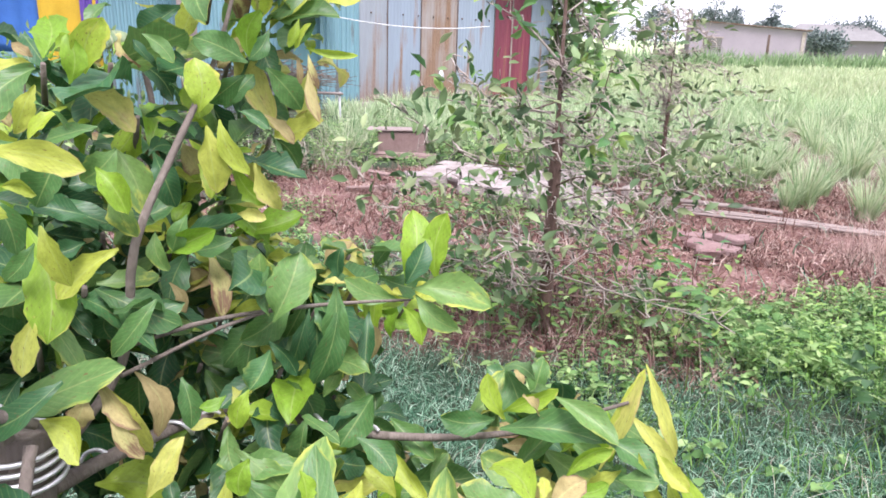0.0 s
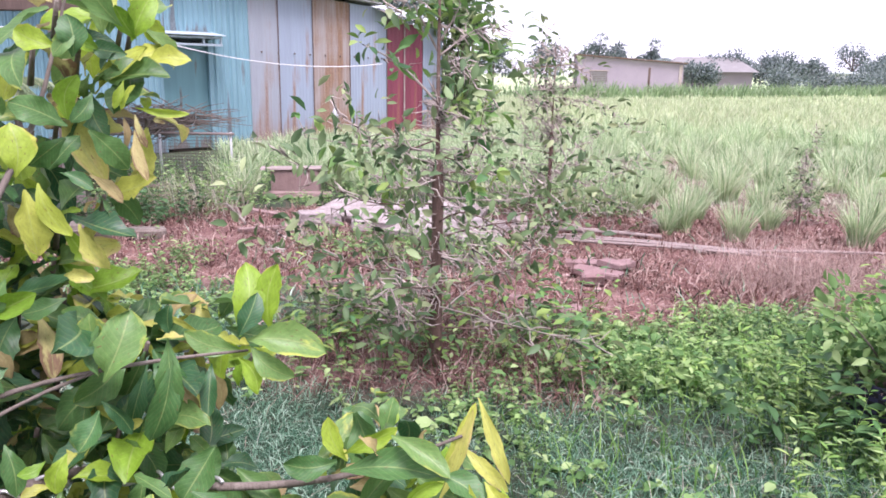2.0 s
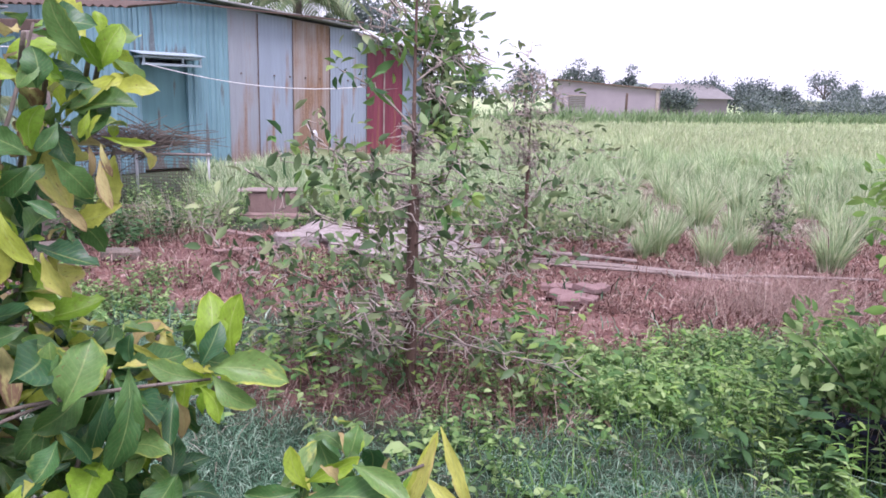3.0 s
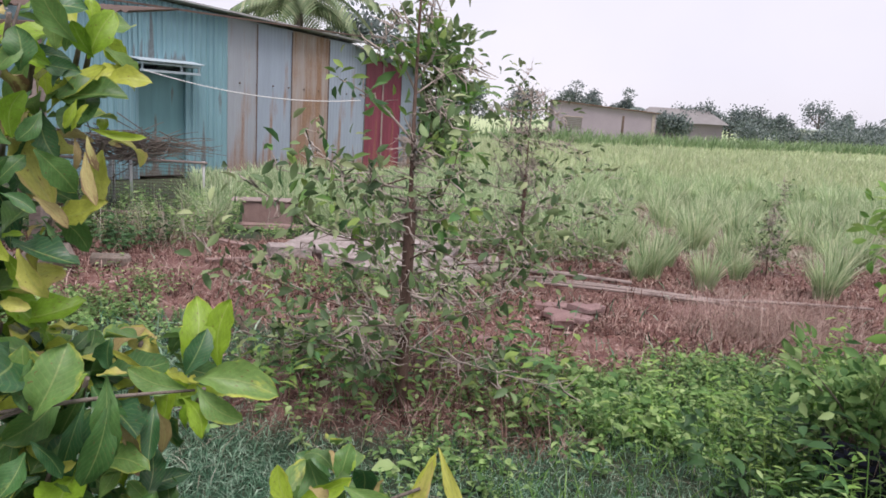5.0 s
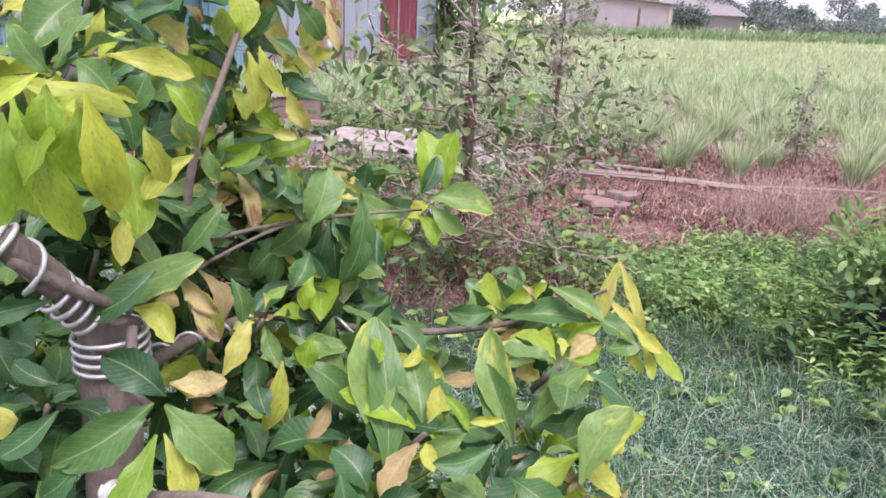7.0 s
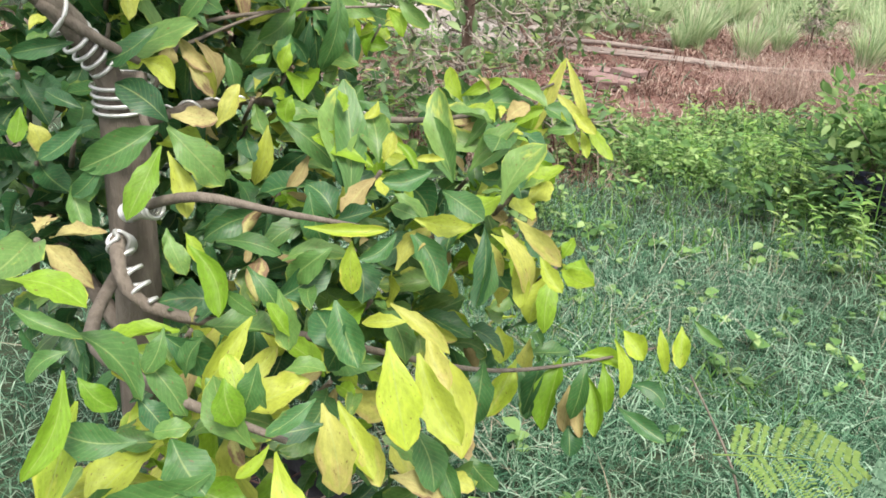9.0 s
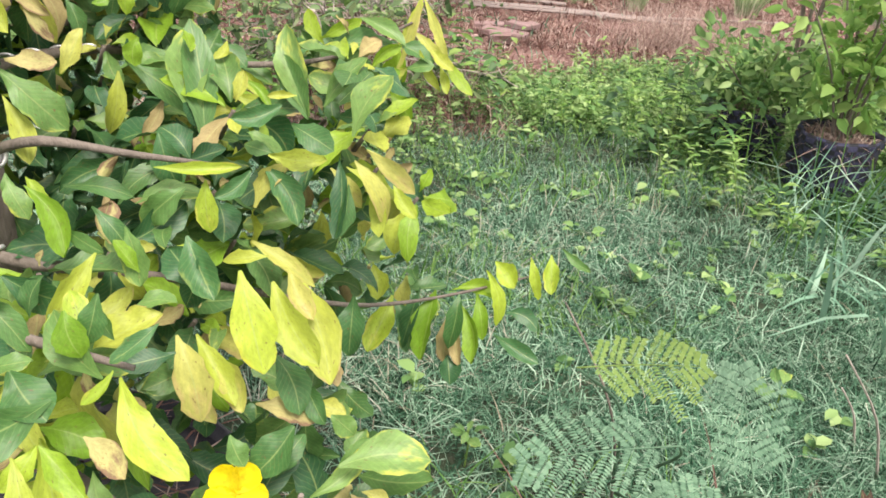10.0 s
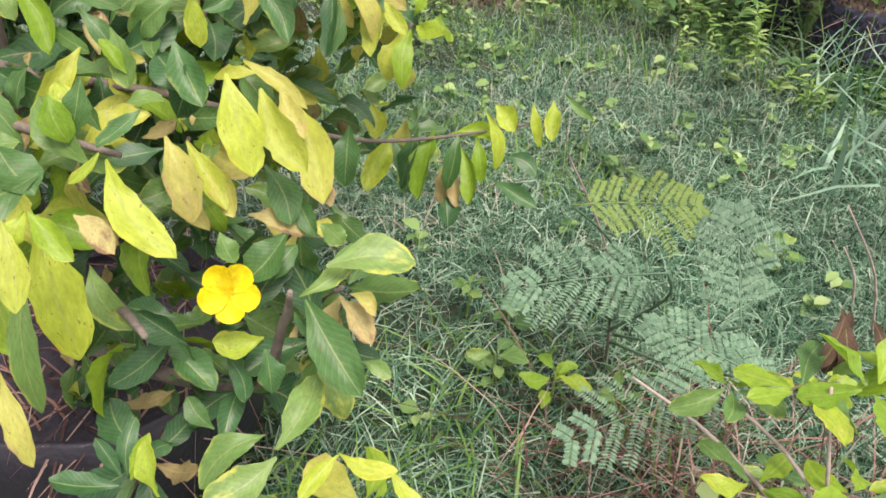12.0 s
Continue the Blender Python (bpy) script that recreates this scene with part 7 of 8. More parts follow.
leaf((0.226, 1.100, 0.874), (0.312, 1.091, 0.885), 0.36, LEAF_MID, (0.47, -0.68, 1.08))
leaf((0.289, 1.127, 0.849), (0.365, 1.116, 0.852), 0.34, LEAF_TAN, (0.63, -0.39, 0.88))
leaf((0.199, 1.032, 0.919), (0.211, 1.014, 0.891), 0.50, LEAF_MID, (0.64, -0.64, 0.90))
leaf((0.221, 1.032, 0.916), (0.258, 1.017, 0.895), 0.40, LEAF_LIME, (0.48, -0.41, 1.32))
leaf((0.117, 1.115, 1.300), (0.105, 1.095, 1.272), 0.60, LEAF_YELLOWG, (0.57, -0.84, 0.50))
leaf((0.123, 1.117, 1.300), (0.166, 1.105, 1.190), 0.30, LEAF_YELLOWG, (0.38, -0.70, 0.80))
leaf((0.100, 1.077, 1.269), (0.141, 1.057, 1.180), 0.28, LEAF_LIME, (0.48, -1.27, 1.04))
leaf((0.070, 1.088, 1.285), (0.097, 1.036, 1.201), 0.40, LEAF_LIME, (0.68, -0.28, 0.83))
leaf((0.044, 1.288, 1.231), (0.101, 1.231, 1.138), 0.42, LEAF_LIME, (0.36, -0.42, 0.71))
leaf((0.117, 1.225, 1.255), (0.145, 1.207, 1.201), 0.40, LEAF_YELLOW, (0.33, -1.20, 0.56))
leaf((0.117, 1.068, 1.320), (0.081, 1.031, 1.290), 0.30, LEAF_YELLOWG, (0.47, -0.79, 0.54))
leaf((0.003, 1.306, 1.313), (0.059, 1.279, 1.270), 0.50, LEAF_MID, (0.22, -0.95, 0.19))
leaf((0.108, 1.184, 1.327), (0.184, 1.208, 1.309), 0.35, LEAF_YELLOW, (0.70, -0.71, 0.08))
leaf((0.107, 1.267, 1.308), (0.093, 1.236, 1.264), 0.60, LEAF_MID, (0.53, -0.77, 0.45))
leaf((0.095, 1.330, 1.287), (0.136, 1.309, 1.253), 0.50, LEAF_LIME, (0.69, -1.05, 0.30))
leaf((0.162, 1.455, 1.326), (0.202, 1.443, 1.265), 0.35, LEAF_YELLOW, (0.07, -0.69, 0.54))
leaf((0.176, 1.535, 1.325), (0.215, 1.539, 1.290), 0.35, LEAF_TAN, (0.21, -1.32, 0.90))
leaf((0.112, 1.412, 1.177), (0.173, 1.413, 1.210), 0.40, LEAF_LIME, (0.48, -0.90, 0.68))
leaf((0.130, 1.510, 1.104), (0.198, 1.507, 1.126), 0.50, LEAF_MID, (-0.03, -1.00, 0.57))
leaf((0.114, 1.391, 1.209), (0.136, 1.368, 1.171), 0.40, LEAF_MID, (0.32, -1.13, 0.66))
leaf((0.108, 1.505, 1.153), (0.146, 1.462, 1.083), 0.30, LEAF_TAN, (0.49, -1.07, 0.76))
leaf((0.137, 1.263, 1.058), (0.180, 1.253, 1.013), 0.30, LEAF_TAN, (0.40, -0.82, 0.78))
leaf((0.086, 1.228, 1.059), (0.140, 1.208, 1.031), 0.50, LEAF_YELLOW, (0.07, -0.70, 0.83))
leaf((0.006, 1.105, 1.004), (0.026, 1.088, 0.977), 0.70, LEAF_YELLOW, (0.75, -0.87, 1.04))
leaf((-0.001, 1.102, 1.023), (-0.001, 1.077, 0.986), 0.50, LEAF_LIME, (0.52, -0.94, 0.57))
leaf((0.043, 1.161, 1.091), (-0.023, 1.129, 1.078), 0.35, LEAF_DARK, (0.54, -0.82, 0.30))
leaf((0.080, 1.093, 1.011), (0.034, 1.058, 0.976), 0.42, LEAF_DARK, (0.67, -0.59, 0.83))
leaf((0.067, 1.118, 1.023), (0.022, 1.111, 1.058), 0.42, LEAF_DARK, (0.35, -0.68, 0.64))
leaf((0.103, 1.085, 0.968), (0.062, 1.050, 0.934), 0.40, LEAF_DARK, (0.39, -0.84, 0.60))
leaf((0.055, 1.089, 0.935), (0.086, 1.058, 0.886), 0.40, LEAF_MID, (0.64, -0.76, 0.74))
leaf((0.143, 1.376, 1.044), (0.168, 1.345, 0.994), 0.40, LEAF_MID, (0.56, -1.17, 1.02))
leaf((0.166, 1.498, 1.050), (0.159, 1.464, 1.000), 0.40, LEAF_MID, (0.18, -0.89, 0.87))
leaf((0.493, 1.127, 0.754), (0.559, 1.004, 0.654), 0.34, LEAF_YELLOW, (-0.03, -0.65, 1.10))
leaf((0.441, 1.139, 0.787), (0.538, 1.094, 0.771), 0.26, LEAF_YELLOW, (0.59, -0.77, 0.81))
leaf((0.324, 0.775, 0.772), (0.392, 0.690, 0.662), 0.34, LEAF_YELLOWG, (0.37, -0.32, 0.81))
leaf((0.348, 0.696, 0.826), (0.368, 0.639, 0.773), 0.30, LEAF_YELLOW, (0.27, -0.84, 0.90))
leaf((0.309, 0.760, 0.728), (0.340, 0.643, 0.611), 0.20, LEAF_MID, (0.53, -1.06, 1.05))
leaf((0.246, 0.755, 0.583), (0.297, 0.673, 0.519), 0.26, LEAF_YELLOW, (0.28, -0.53, 0.84))
leaf((0.334, 0.830, 0.676), (0.384, 0.771, 0.632), 0.42, LEAF_MID, (-0.13, -0.74, 1.18))
leaf((0.394, 0.876, 0.563), (0.329, 0.873, 0.586), 0.50, LEAF_DARK, (-0.08, -0.78, 1.03))
leaf((0.387, 0.866, 0.536), (0.319, 0.795, 0.526), 0.42, LEAF_DARK, (0.28, -0.73, 1.06))
leaf((0.376, 0.882, 0.513), (0.444, 0.833, 0.483), 0.50, LEAF_DARK, (0.44, -0.76, 1.35))
leaf((0.452, 0.864, 0.513), (0.476, 0.812, 0.477), 0.42, LEAF_DARK, (-0.21, -0.60, 0.93))
leaf((0.509, 0.842, 0.550), (0.529, 0.799, 0.515), 0.60, LEAF_DARK, (0.90, -1.05, 1.08))
leaf((0.505, 0.856, 0.555), (0.443, 0.842, 0.560), 0.55, LEAF_LIME, (0.24, -0.93, 1.00))
leaf((0.507, 0.896, 0.607), (0.539, 0.913, 0.656), 0.50, LEAF_MID, (0.04, -1.04, 0.68))
leaf((0.556, 0.837, 0.639), (0.622, 0.872, 0.694), 0.24, LEAF_MID, (0.11, -0.81, 0.89))
leaf((0.563, 0.835, 0.637), (0.634, 0.759, 0.565), 0.38, LEAF_MID, (0.01, -0.66, 1.34))
leaf((0.598, 0.866, 0.615), (0.641, 0.821, 0.584), 0.50, LEAF_TAN, (0.31, -0.83, 1.20))
leaf((0.539, 0.733, 0.501), (0.572, 0.800, 0.575), 0.42, LEAF_MID, (0.11, -0.36, 1.32))
leaf((0.515, 0.779, 0.469), (0.433, 0.715, 0.462), 0.40, LEAF_MID, (0.45, -0.09, 1.36))
leaf((0.536, 0.740, 0.479), (0.462, 0.678, 0.474), 0.45, LEAF_MID, (0.43, -0.26, 0.92))
leaf((0.566, 0.866, 0.508), (0.614, 0.805, 0.463), 0.50, LEAF_MID, (0.05, -0.74, 1.28))
leaf((0.622, 0.863, 0.515), (0.660, 0.841, 0.508), 0.50, LEAF_MID, (0.07, -0.96, 0.91))
leaf((0.616, 0.687, 0.556), (0.580, 0.640, 0.540), 0.35, LEAF_YELLOWG, (0.09, -0.68, 1.06))
leaf((0.616, 0.688, 0.557), (0.679, 0.669, 0.559), 0.35, LEAF_YELLOWG, (-0.26, -0.57, 0.86))
leaf((0.669, 0.693, 0.529), (0.714, 0.658, 0.508), 0.35, LEAF_YELLOWG, (-0.07, -0.39, 1.68))
leaf((0.361, 0.734, 0.441), (0.368, 0.762, 0.505), 0.30, LEAF_DARK, (0.26, -1.11, 0.90))
leaf((0.363, 0.720, 0.458), (0.336, 0.738, 0.503), 0.36, LEAF_DARK, (0.43, -0.63, 1.26))
leaf((0.366, 0.705, 0.463), (0.292, 0.698, 0.485), 0.40, LEAF_DARK, (0.45, -0.29, 1.05))
leaf((0.367, 0.728, 0.442), (0.389, 0.750, 0.496), 0.30, LEAF_LIME, (0.54, -0.74, 1.51))
leaf((0.408, 0.915, 0.792), (0.450, 0.841, 0.732), 0.40, LEAF_YELLOW, (0.12, -0.44, 0.90))
leaf((0.415, 0.956, 0.764), (0.469, 0.899, 0.709), 0.35, LEAF_YELLOW, (0.37, -0.76, 0.85))
leaf((0.415, 0.980, 0.808), (0.378, 0.998, 0.861), 0.60, LEAF_DARK, (0.34, -0.88, 0.58))
leaf((0.344, 0.849, 0.822), (0.326, 0.871, 0.878), 0.42, LEAF_LIME, (0.21, -0.59, 0.71))
leaf((0.316, 0.771, 0.851), (0.358, 0.737, 0.828), 0.70, LEAF_MID, (0.46, -0.93, 1.14))
leaf((0.477, 0.950, 0.670), (0.553, 0.927, 0.672), 0.40, LEAF_TAN, (0.40, -0.78, 0.92))
leaf((0.569, 1.155, 0.870), (0.554, 1.113, 0.809), 0.30, LEAF_MID, (0.37, -0.94, 0.67))
leaf((0.597, 1.165, 0.868), (0.609, 1.120, 0.809), 0.30, LEAF_YELLOW, (-0.19, -0.74, 0.66))
leaf((0.628, 1.140, 0.878), (0.660, 1.109, 0.846), 0.40, LEAF_YELLOW, (-0.14, -0.67, 0.89))
leaf((0.438, 0.819, 0.427), (0.405, 0.835, 0.470), 0.50, LEAF_MID, (0.27, -0.85, 0.97))
leaf((0.374, 0.757, 0.793), (0.417, 0.726, 0.774), 0.50, LEAF_TAN, (0.08, -0.59, 0.82))
leaf((0.334, 0.844, 0.819), (0.311, 0.856, 0.854), 0.40, LEAF_MID, (0.51, -0.77, 0.82))
leaf((0.052, 1.359, 1.365), (0.064, 1.349, 1.415), 0.50, LEAF_LIME, (0.61, -0.66, 0.04))
leaf((0.056, 1.377, 1.375), (0.084, 1.380, 1.432), 0.55, LEAF_LIME, (0.71, -0.76, -0.08))
leaf((0.140, 1.449, 1.333), (0.148, 1.437, 1.395), 0.62, LEAF_LIME, (0.39, -0.55, 0.59))
leaf((0.180, 1.494, 1.387), (0.134, 1.455, 1.422), 0.50, LEAF_MID, (0.36, -0.78, 0.32))
leaf((0.180, 1.496, 1.394), (0.200, 1.492, 1.445), 0.50, LEAF_LIME, (0.86, -1.10, 0.77))
leaf((0.191, 1.518, 1.381), (0.236, 1.522, 1.330), 0.50, LEAF_MID, (0.37, -0.96, 0.20))
leaf((0.188, 1.635, 1.402), (0.259, 1.644, 1.395), 0.20, LEAF_LIME, (0.28, -1.37, 0.10))
leaf((0.125, 1.533, 1.330), (0.157, 1.541, 1.379), 0.50, LEAF_MID, (0.34, -0.92, 0.62))
leaf((0.149, 1.450, 1.319), (0.179, 1.434, 1.244), 0.50, LEAF_YELLOW, (0.94, -0.75, 0.29))
leaf((0.220, 1.570, 1.377), (0.245, 1.543, 1.319), 0.22, LEAF_TAN, (0.16, -0.81, 0.66))
leaf((0.098, 1.360, 1.301), (0.082, 1.321, 1.275), 0.80, LEAF_MID, (0.76, -0.91, 0.31))
leaf((0.042, 1.384, 1.358), (0.099, 1.395, 1.316), 0.50, LEAF_YELLOW, (0.72, -0.72, 0.36))
leaf((0.024, 1.343, 1.364), (0.022, 1.314, 1.316), 0.42, LEAF_YELLOW, (1.01, -0.71, 0.47))
leaf((0.097, 1.337, 1.327), (0.042, 1.306, 1.327), 0.30, LEAF_MID, (0.40, -0.78, 0.59))
leaf((0.068, 1.345, 1.232), (0.033, 1.305, 1.257), 0.50, LEAF_DARK, (0.54, -0.60, 0.50))
leaf((0.083, 1.224, 1.287), (0.112, 1.231, 1.279), 0.50, LEAF_YELLOW, (0.40, -1.03, 0.03))
leaf((0.071, 1.392, 1.298), (0.120, 1.364, 1.232), 0.42, LEAF_MID, (0.74, -1.35, 0.86))
leaf((0.101, 1.418, 1.290), (0.133, 1.404, 1.231), 0.45, LEAF_DARK, (0.40, -0.96, 0.75))
leaf((0.112, 1.488, 1.267), (0.136, 1.471, 1.230), 0.50, LEAF_LIME, (0.62, -1.30, 0.52))
leaf((0.135, 1.301, 1.215), (0.094, 1.258, 1.171), 0.40, LEAF_YELLOW, (0.29, -0.83, 0.54))
leaf((0.044, 1.284, 1.152), (0.120, 1.265, 1.102), 0.26, LEAF_MID, (0.65, -0.65, 1.14))
leaf((0.155, 1.326, 1.156), (0.122, 1.268, 1.113), 0.36, LEAF_MID, (0.45, -0.76, 0.77))
leaf((0.032, 1.236, 1.048), (0.155, 1.254, 1.119), 0.36, LEAF_MID, (0.64, -0.79, 0.94))
leaf((0.125, 1.271, 1.083), (0.182, 1.253, 1.007), 0.35, LEAF_YELLOW, (0.17, -0.85, 0.74))
leaf((0.123, 1.250, 1.080), (0.121, 1.229, 1.048), 0.70, LEAF_TAN, (0.81, -0.58, 0.74))
leaf((0.181, 1.525, 1.059), (0.128, 1.464, 1.020), 0.50, LEAF_MID, (0.14, -0.78, 0.66))
leaf((0.233, 1.417, 1.071), (0.219, 1.388, 1.032), 0.60, LEAF_DARK, (0.44, -0.78, 0.91))
leaf((0.294, 1.476, 1.113), (0.284, 1.427, 1.012), 0.33, LEAF_MID, (0.72, -0.84, 0.79))
leaf((0.325, 1.609, 1.077), (0.262, 1.575, 1.113), 0.42, LEAF_MID, (0.11, -0.87, 0.42))
leaf((0.322, 1.519, 0.977), (0.291, 1.475, 0.922), 0.62, LEAF_MID, (0.17, -0.65, 0.74))
leaf((0.334, 1.555, 0.927), (0.403, 1.539, 0.887), 0.42, LEAF_MID, (0.35, -0.72, 1.22))
leaf((0.295, 1.477, 0.915), (0.196, 1.424, 0.929), 0.36, LEAF_MID, (0.62, -0.95, 1.16))
leaf((0.272, 1.287, 1.015), (0.270, 1.264, 0.980), 0.60, LEAF_LIME, (0.31, -0.63, 0.89))
leaf((0.344, 1.250, 1.038), (0.356, 1.236, 1.012), 0.60, LEAF_LIME, (0.61, -0.37, 1.09))
leaf((0.545, 1.536, 0.883), (0.462, 1.530, 0.913), 0.50, LEAF_MID, (-0.19, -1.18, 1.08))
leaf((0.612, 1.533, 0.912), (0.649, 1.556, 1.038), 0.11, LEAF_YELLOW, (-0.32, -0.73, 0.51))
leaf((0.673, 1.492, 0.971), (0.712, 1.460, 0.946), 0.40, LEAF_YELLOW, (0.11, -1.30, 0.96))
leaf((0.583, 1.441, 0.934), (0.626, 1.445, 0.956), 0.40, LEAF_LIME, (0.07, -1.26, 1.01))
leaf((0.485, 1.577, 0.898), (0.531, 1.576, 0.897), 0.45, LEAF_TAN, (0.22, -1.02, 0.71))
leaf((0.137, 1.418, 1.223), (0.129, 1.392, 1.183), 0.50, LEAF_MID, (0.47, -0.58, 0.61))
leaf((0.156, 1.494, 1.179), (0.110, 1.465, 1.168), 0.50, LEAF_MID, (0.63, -0.95, 0.98))
leaf((0.164, 1.482, 1.211), (0.201, 1.481, 1.207), 0.50, LEAF_YELLOW, (0.28, -0.76, 0.08))
leaf((0.101, 1.502, 1.134), (0.160, 1.492, 1.106), 0.25, LEAF_YELLOW, (0.41, -1.02, 0.36))
leaf((0.090, 1.444, 1.129), (0.117, 1.422, 1.097), 0.35, LEAF_TAN, (0.44, -0.89, 0.59))
leaf((0.232, 1.319, 1.062), (0.209, 1.303, 1.054), 0.50, LEAF_LIME, (0.39, -0.78, 0.77))
leaf((0.267, 1.303, 1.082), (0.265, 1.279, 1.045), 0.50, LEAF_LIME, (0.52, -0.54, 0.97))
leaf((0.169, 1.264, 0.966), (0.200, 1.274, 1.030), 0.40, LEAF_YELLOW, (0.68, -1.02, 1.02))
leaf((0.394, 1.278, 1.019), (0.378, 1.259, 0.998), 0.50, LEAF_YELLOW, (0.66, -0.83, 1.40))
leaf((0.376, 1.447, 0.884), (0.343, 1.439, 0.930), 0.50, LEAF_YELLOW, (0.02, -0.62, 1.04))
leaf((0.189, 1.514, 1.140), (0.150, 1.489, 1.172), 0.50, LEAF_MID, (0.67, -0.69, 0.50))
leaf((0.097, 1.273, 1.321), (0.072, 1.251, 1.302), 0.50, LEAF_DARK, (0.89, -0.17, 0.63))
leaf((0.082, 1.254, 1.228), (0.064, 1.228, 1.196), 0.50, LEAF_MID, (0.64, -0.72, 0.67))
leaf((0.113, 1.283, 1.224), (0.089, 1.265, 1.215), 0.60, LEAF_DARK, (0.60, -0.97, 0.50))
leaf((0.177, 1.491, 1.475), (0.137, 1.479, 1.495), 0.60, LEAF_LIME, (0.54, -1.00, 0.53))
leaf((0.214, 1.463, 1.464), (0.216, 1.454, 1.512), 0.60, LEAF_MID, (0.64, -1.06, 0.09))
leaf((0.172, 1.500, 1.373), (0.134, 1.475, 1.333), 0.50, LEAF_MID, (0.99, -0.95, 0.12))
leaf((0.087, 1.526, 1.368), (0.108, 1.504, 1.320), 0.70, LEAF_LIME, (0.42, -0.79, 0.71))
leaf((0.207, 1.604, 1.486), (0.250, 1.603, 1.543), 0.50, LEAF_LIME, (0.67, -0.89, -0.17))
leaf((0.170, 1.564, 1.476), (0.218, 1.558, 1.480), 0.50, LEAF_DARK, (0.25, -0.87, 0.43))
leaf((0.215, 1.583, 1.396), (0.236, 1.566, 1.358), 0.24, LEAF_TAN, (0.45, -1.16, 0.35))
leaf((0.200, 1.581, 1.393), (0.214, 1.565, 1.357), 0.24, LEAF_TAN, (0.63, -0.65, 0.53))
leaf((0.176, 1.557, 1.423), (0.162, 1.527, 1.390), 0.50, LEAF_MID, (0.72, -0.76, 0.58))
leaf((0.204, 1.545, 1.491), (0.210, 1.529, 1.535), 0.50, LEAF_MID, (0.35, -1.02, 0.42))
# leafy whorls that fill the crown, joined by colour
fill_rng = np.random.default_rng(91)
JOINED = {
    "dark": leafy("dark_and_shaded_foliage", [(0.022, 0.075, 0.03), (0.035, 0.115, 0.04), (0.06, 0.16, 0.05)], 0.2, 0.42, False, True, None, ((0.20, 0.26, 0.06), 1.26)),
    "mid": leafy("mid_green_foliage", [(0.05, 0.13, 0.038), (0.09, 0.19, 0.05), (0.15, 0.26, 0.07)], 0.3, 0.42, False, True, None, ((0.42, 0.45, 0.08), 1.2)),
    "lime": leafy("yellow_green_foliage", [(0.15, 0.30, 0.022), (0.24, 0.39, 0.03), (0.36, 0.47, 0.05)], 0.4, 0.45, False, True, None, ((0.50, 0.50, 0.08), 1.2)),
    "yellow": leafy("yellow_foliage", [(0.34, 0.42, 0.05), (0.41, 0.45, 0.07), (0.46, 0.45, 0.12)], 0.34, 0.5, False, True, None, ((0.44, 0.36, 0.13), 1.14)),
    "tan": leafy("withered_foliage", [(0.28, 0.21, 0.10), (0.38, 0.31, 0.13), (0.46, 0.43, 0.17)], 0.25, 0.7, False, True, None, ((0.20, 0.12, 0.07), 1.04)),
}
MIXED = ["dark"] * 5 + ["mid"] * 7 + ["lime"] * 2 + ["yellow"] * 1 + ["tan"] * 1
GOLDEN = ["yellow"] * 4 + ["lime"] * 4 + ["tan"] * 1 + ["mid"] * 1
WITHERED = ["tan"] * 3 + ["yellow"] * 2 + ["mid"]
SMALL = ["yellow"] * 2 + ["tan"] * 2 + ["lime"] * 3 + ["mid"] * 5
# SHADY: mostly dark leaves, so the crown's inner shade sits in the colour
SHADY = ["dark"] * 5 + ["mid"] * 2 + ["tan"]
gathered = {k: [] for k in JOINED}
shapes = [leaf_mesh("leaf", r, fo, dr, wv, 40 + i, 0.045 + 0.13 * (i % 3 == 2)) for i, (r, fo, dr, wv) in enumerate(((0.42, 0.28, 0.14, 0.08), (0.50, 0.15, 0.3, 0.10), (0.44, 0.45, 0.08, 0.08), (0.56, 0.2, 0.2, 0.12), (0.36, 0.3, 0.42, 0.09), (0.48, -0.2, 0.5, 0.12), (0.40, 0.3, 0.6, 0.1), (0.52, 0.1, 0.35, 0.12), (0.46, 0.35, 0.25, 0.06), (0.38, 0.2, 0.2, 0.14), (0.50, 0.4, 0.45, 0.1), (0.44, 0.0, 0.15, 0.1)))]


def whorl(c, n, length, pal=MIXED, more=2):
    """A rosette of leaves round the end of a twig, the outer ones hanging."""
    c = np.array(c) - np.array(T0)
    n = max(3, n - 1)
    axis = unit(np.array([fill_rng.normal() * 0.4, -0.35 + fill_rng.normal() * 0.4, 0.8]))
    u = unit(np.cross(axis, [0.3, 0.9, 0.1]))
    w = np.cross(axis, u)
    a0 = fill_rng.uniform(0, 6.28)
    for i in range(n + more):
        a = a0 + i * 2.4
        small = i >= n
        rise = fill_rng.uniform(0.3, 1.2) if small else fill_rng.uniform(-0.75, 0.55)
        y = unit(u * math.cos(a) + w * math.sin(a) + axis * rise)
        f = unit(axis * (1.0 if rise > -0.3 else 0.5) + np.array([0.1, -0.45, 0.25]) + fill_rng.normal(size=3) * 0.3)
        x = unit(np.cross(y, f))
        z = np.cross(x, y)
        tones = SMALL if small and pal is not SHADY else pal
        tone = tones[int(fill_rng.integers(0, len(tones)))]
        ln = length * (0.5 if small else 1.08) * (0.7 if tone == "tan" else 1.0) * fill_rng.uniform(0.7, 1.15)
        v, fc, uv = shapes[int(fill_rng.integers(0, len(shapes)))]
        at = c + y * 0.012 + (v[:, :1] * x + v[:, 1:2] * y + v[:, 2:] * z) * ln
        gathered[tone].append((at, np.array(fc), uv))
    limb("twig", [tuple(Vector(c) + T0), tuple(Vector(c) + T0 + Vector((-0.03, 0.03, -0.05)))], [0.003, 0.004])


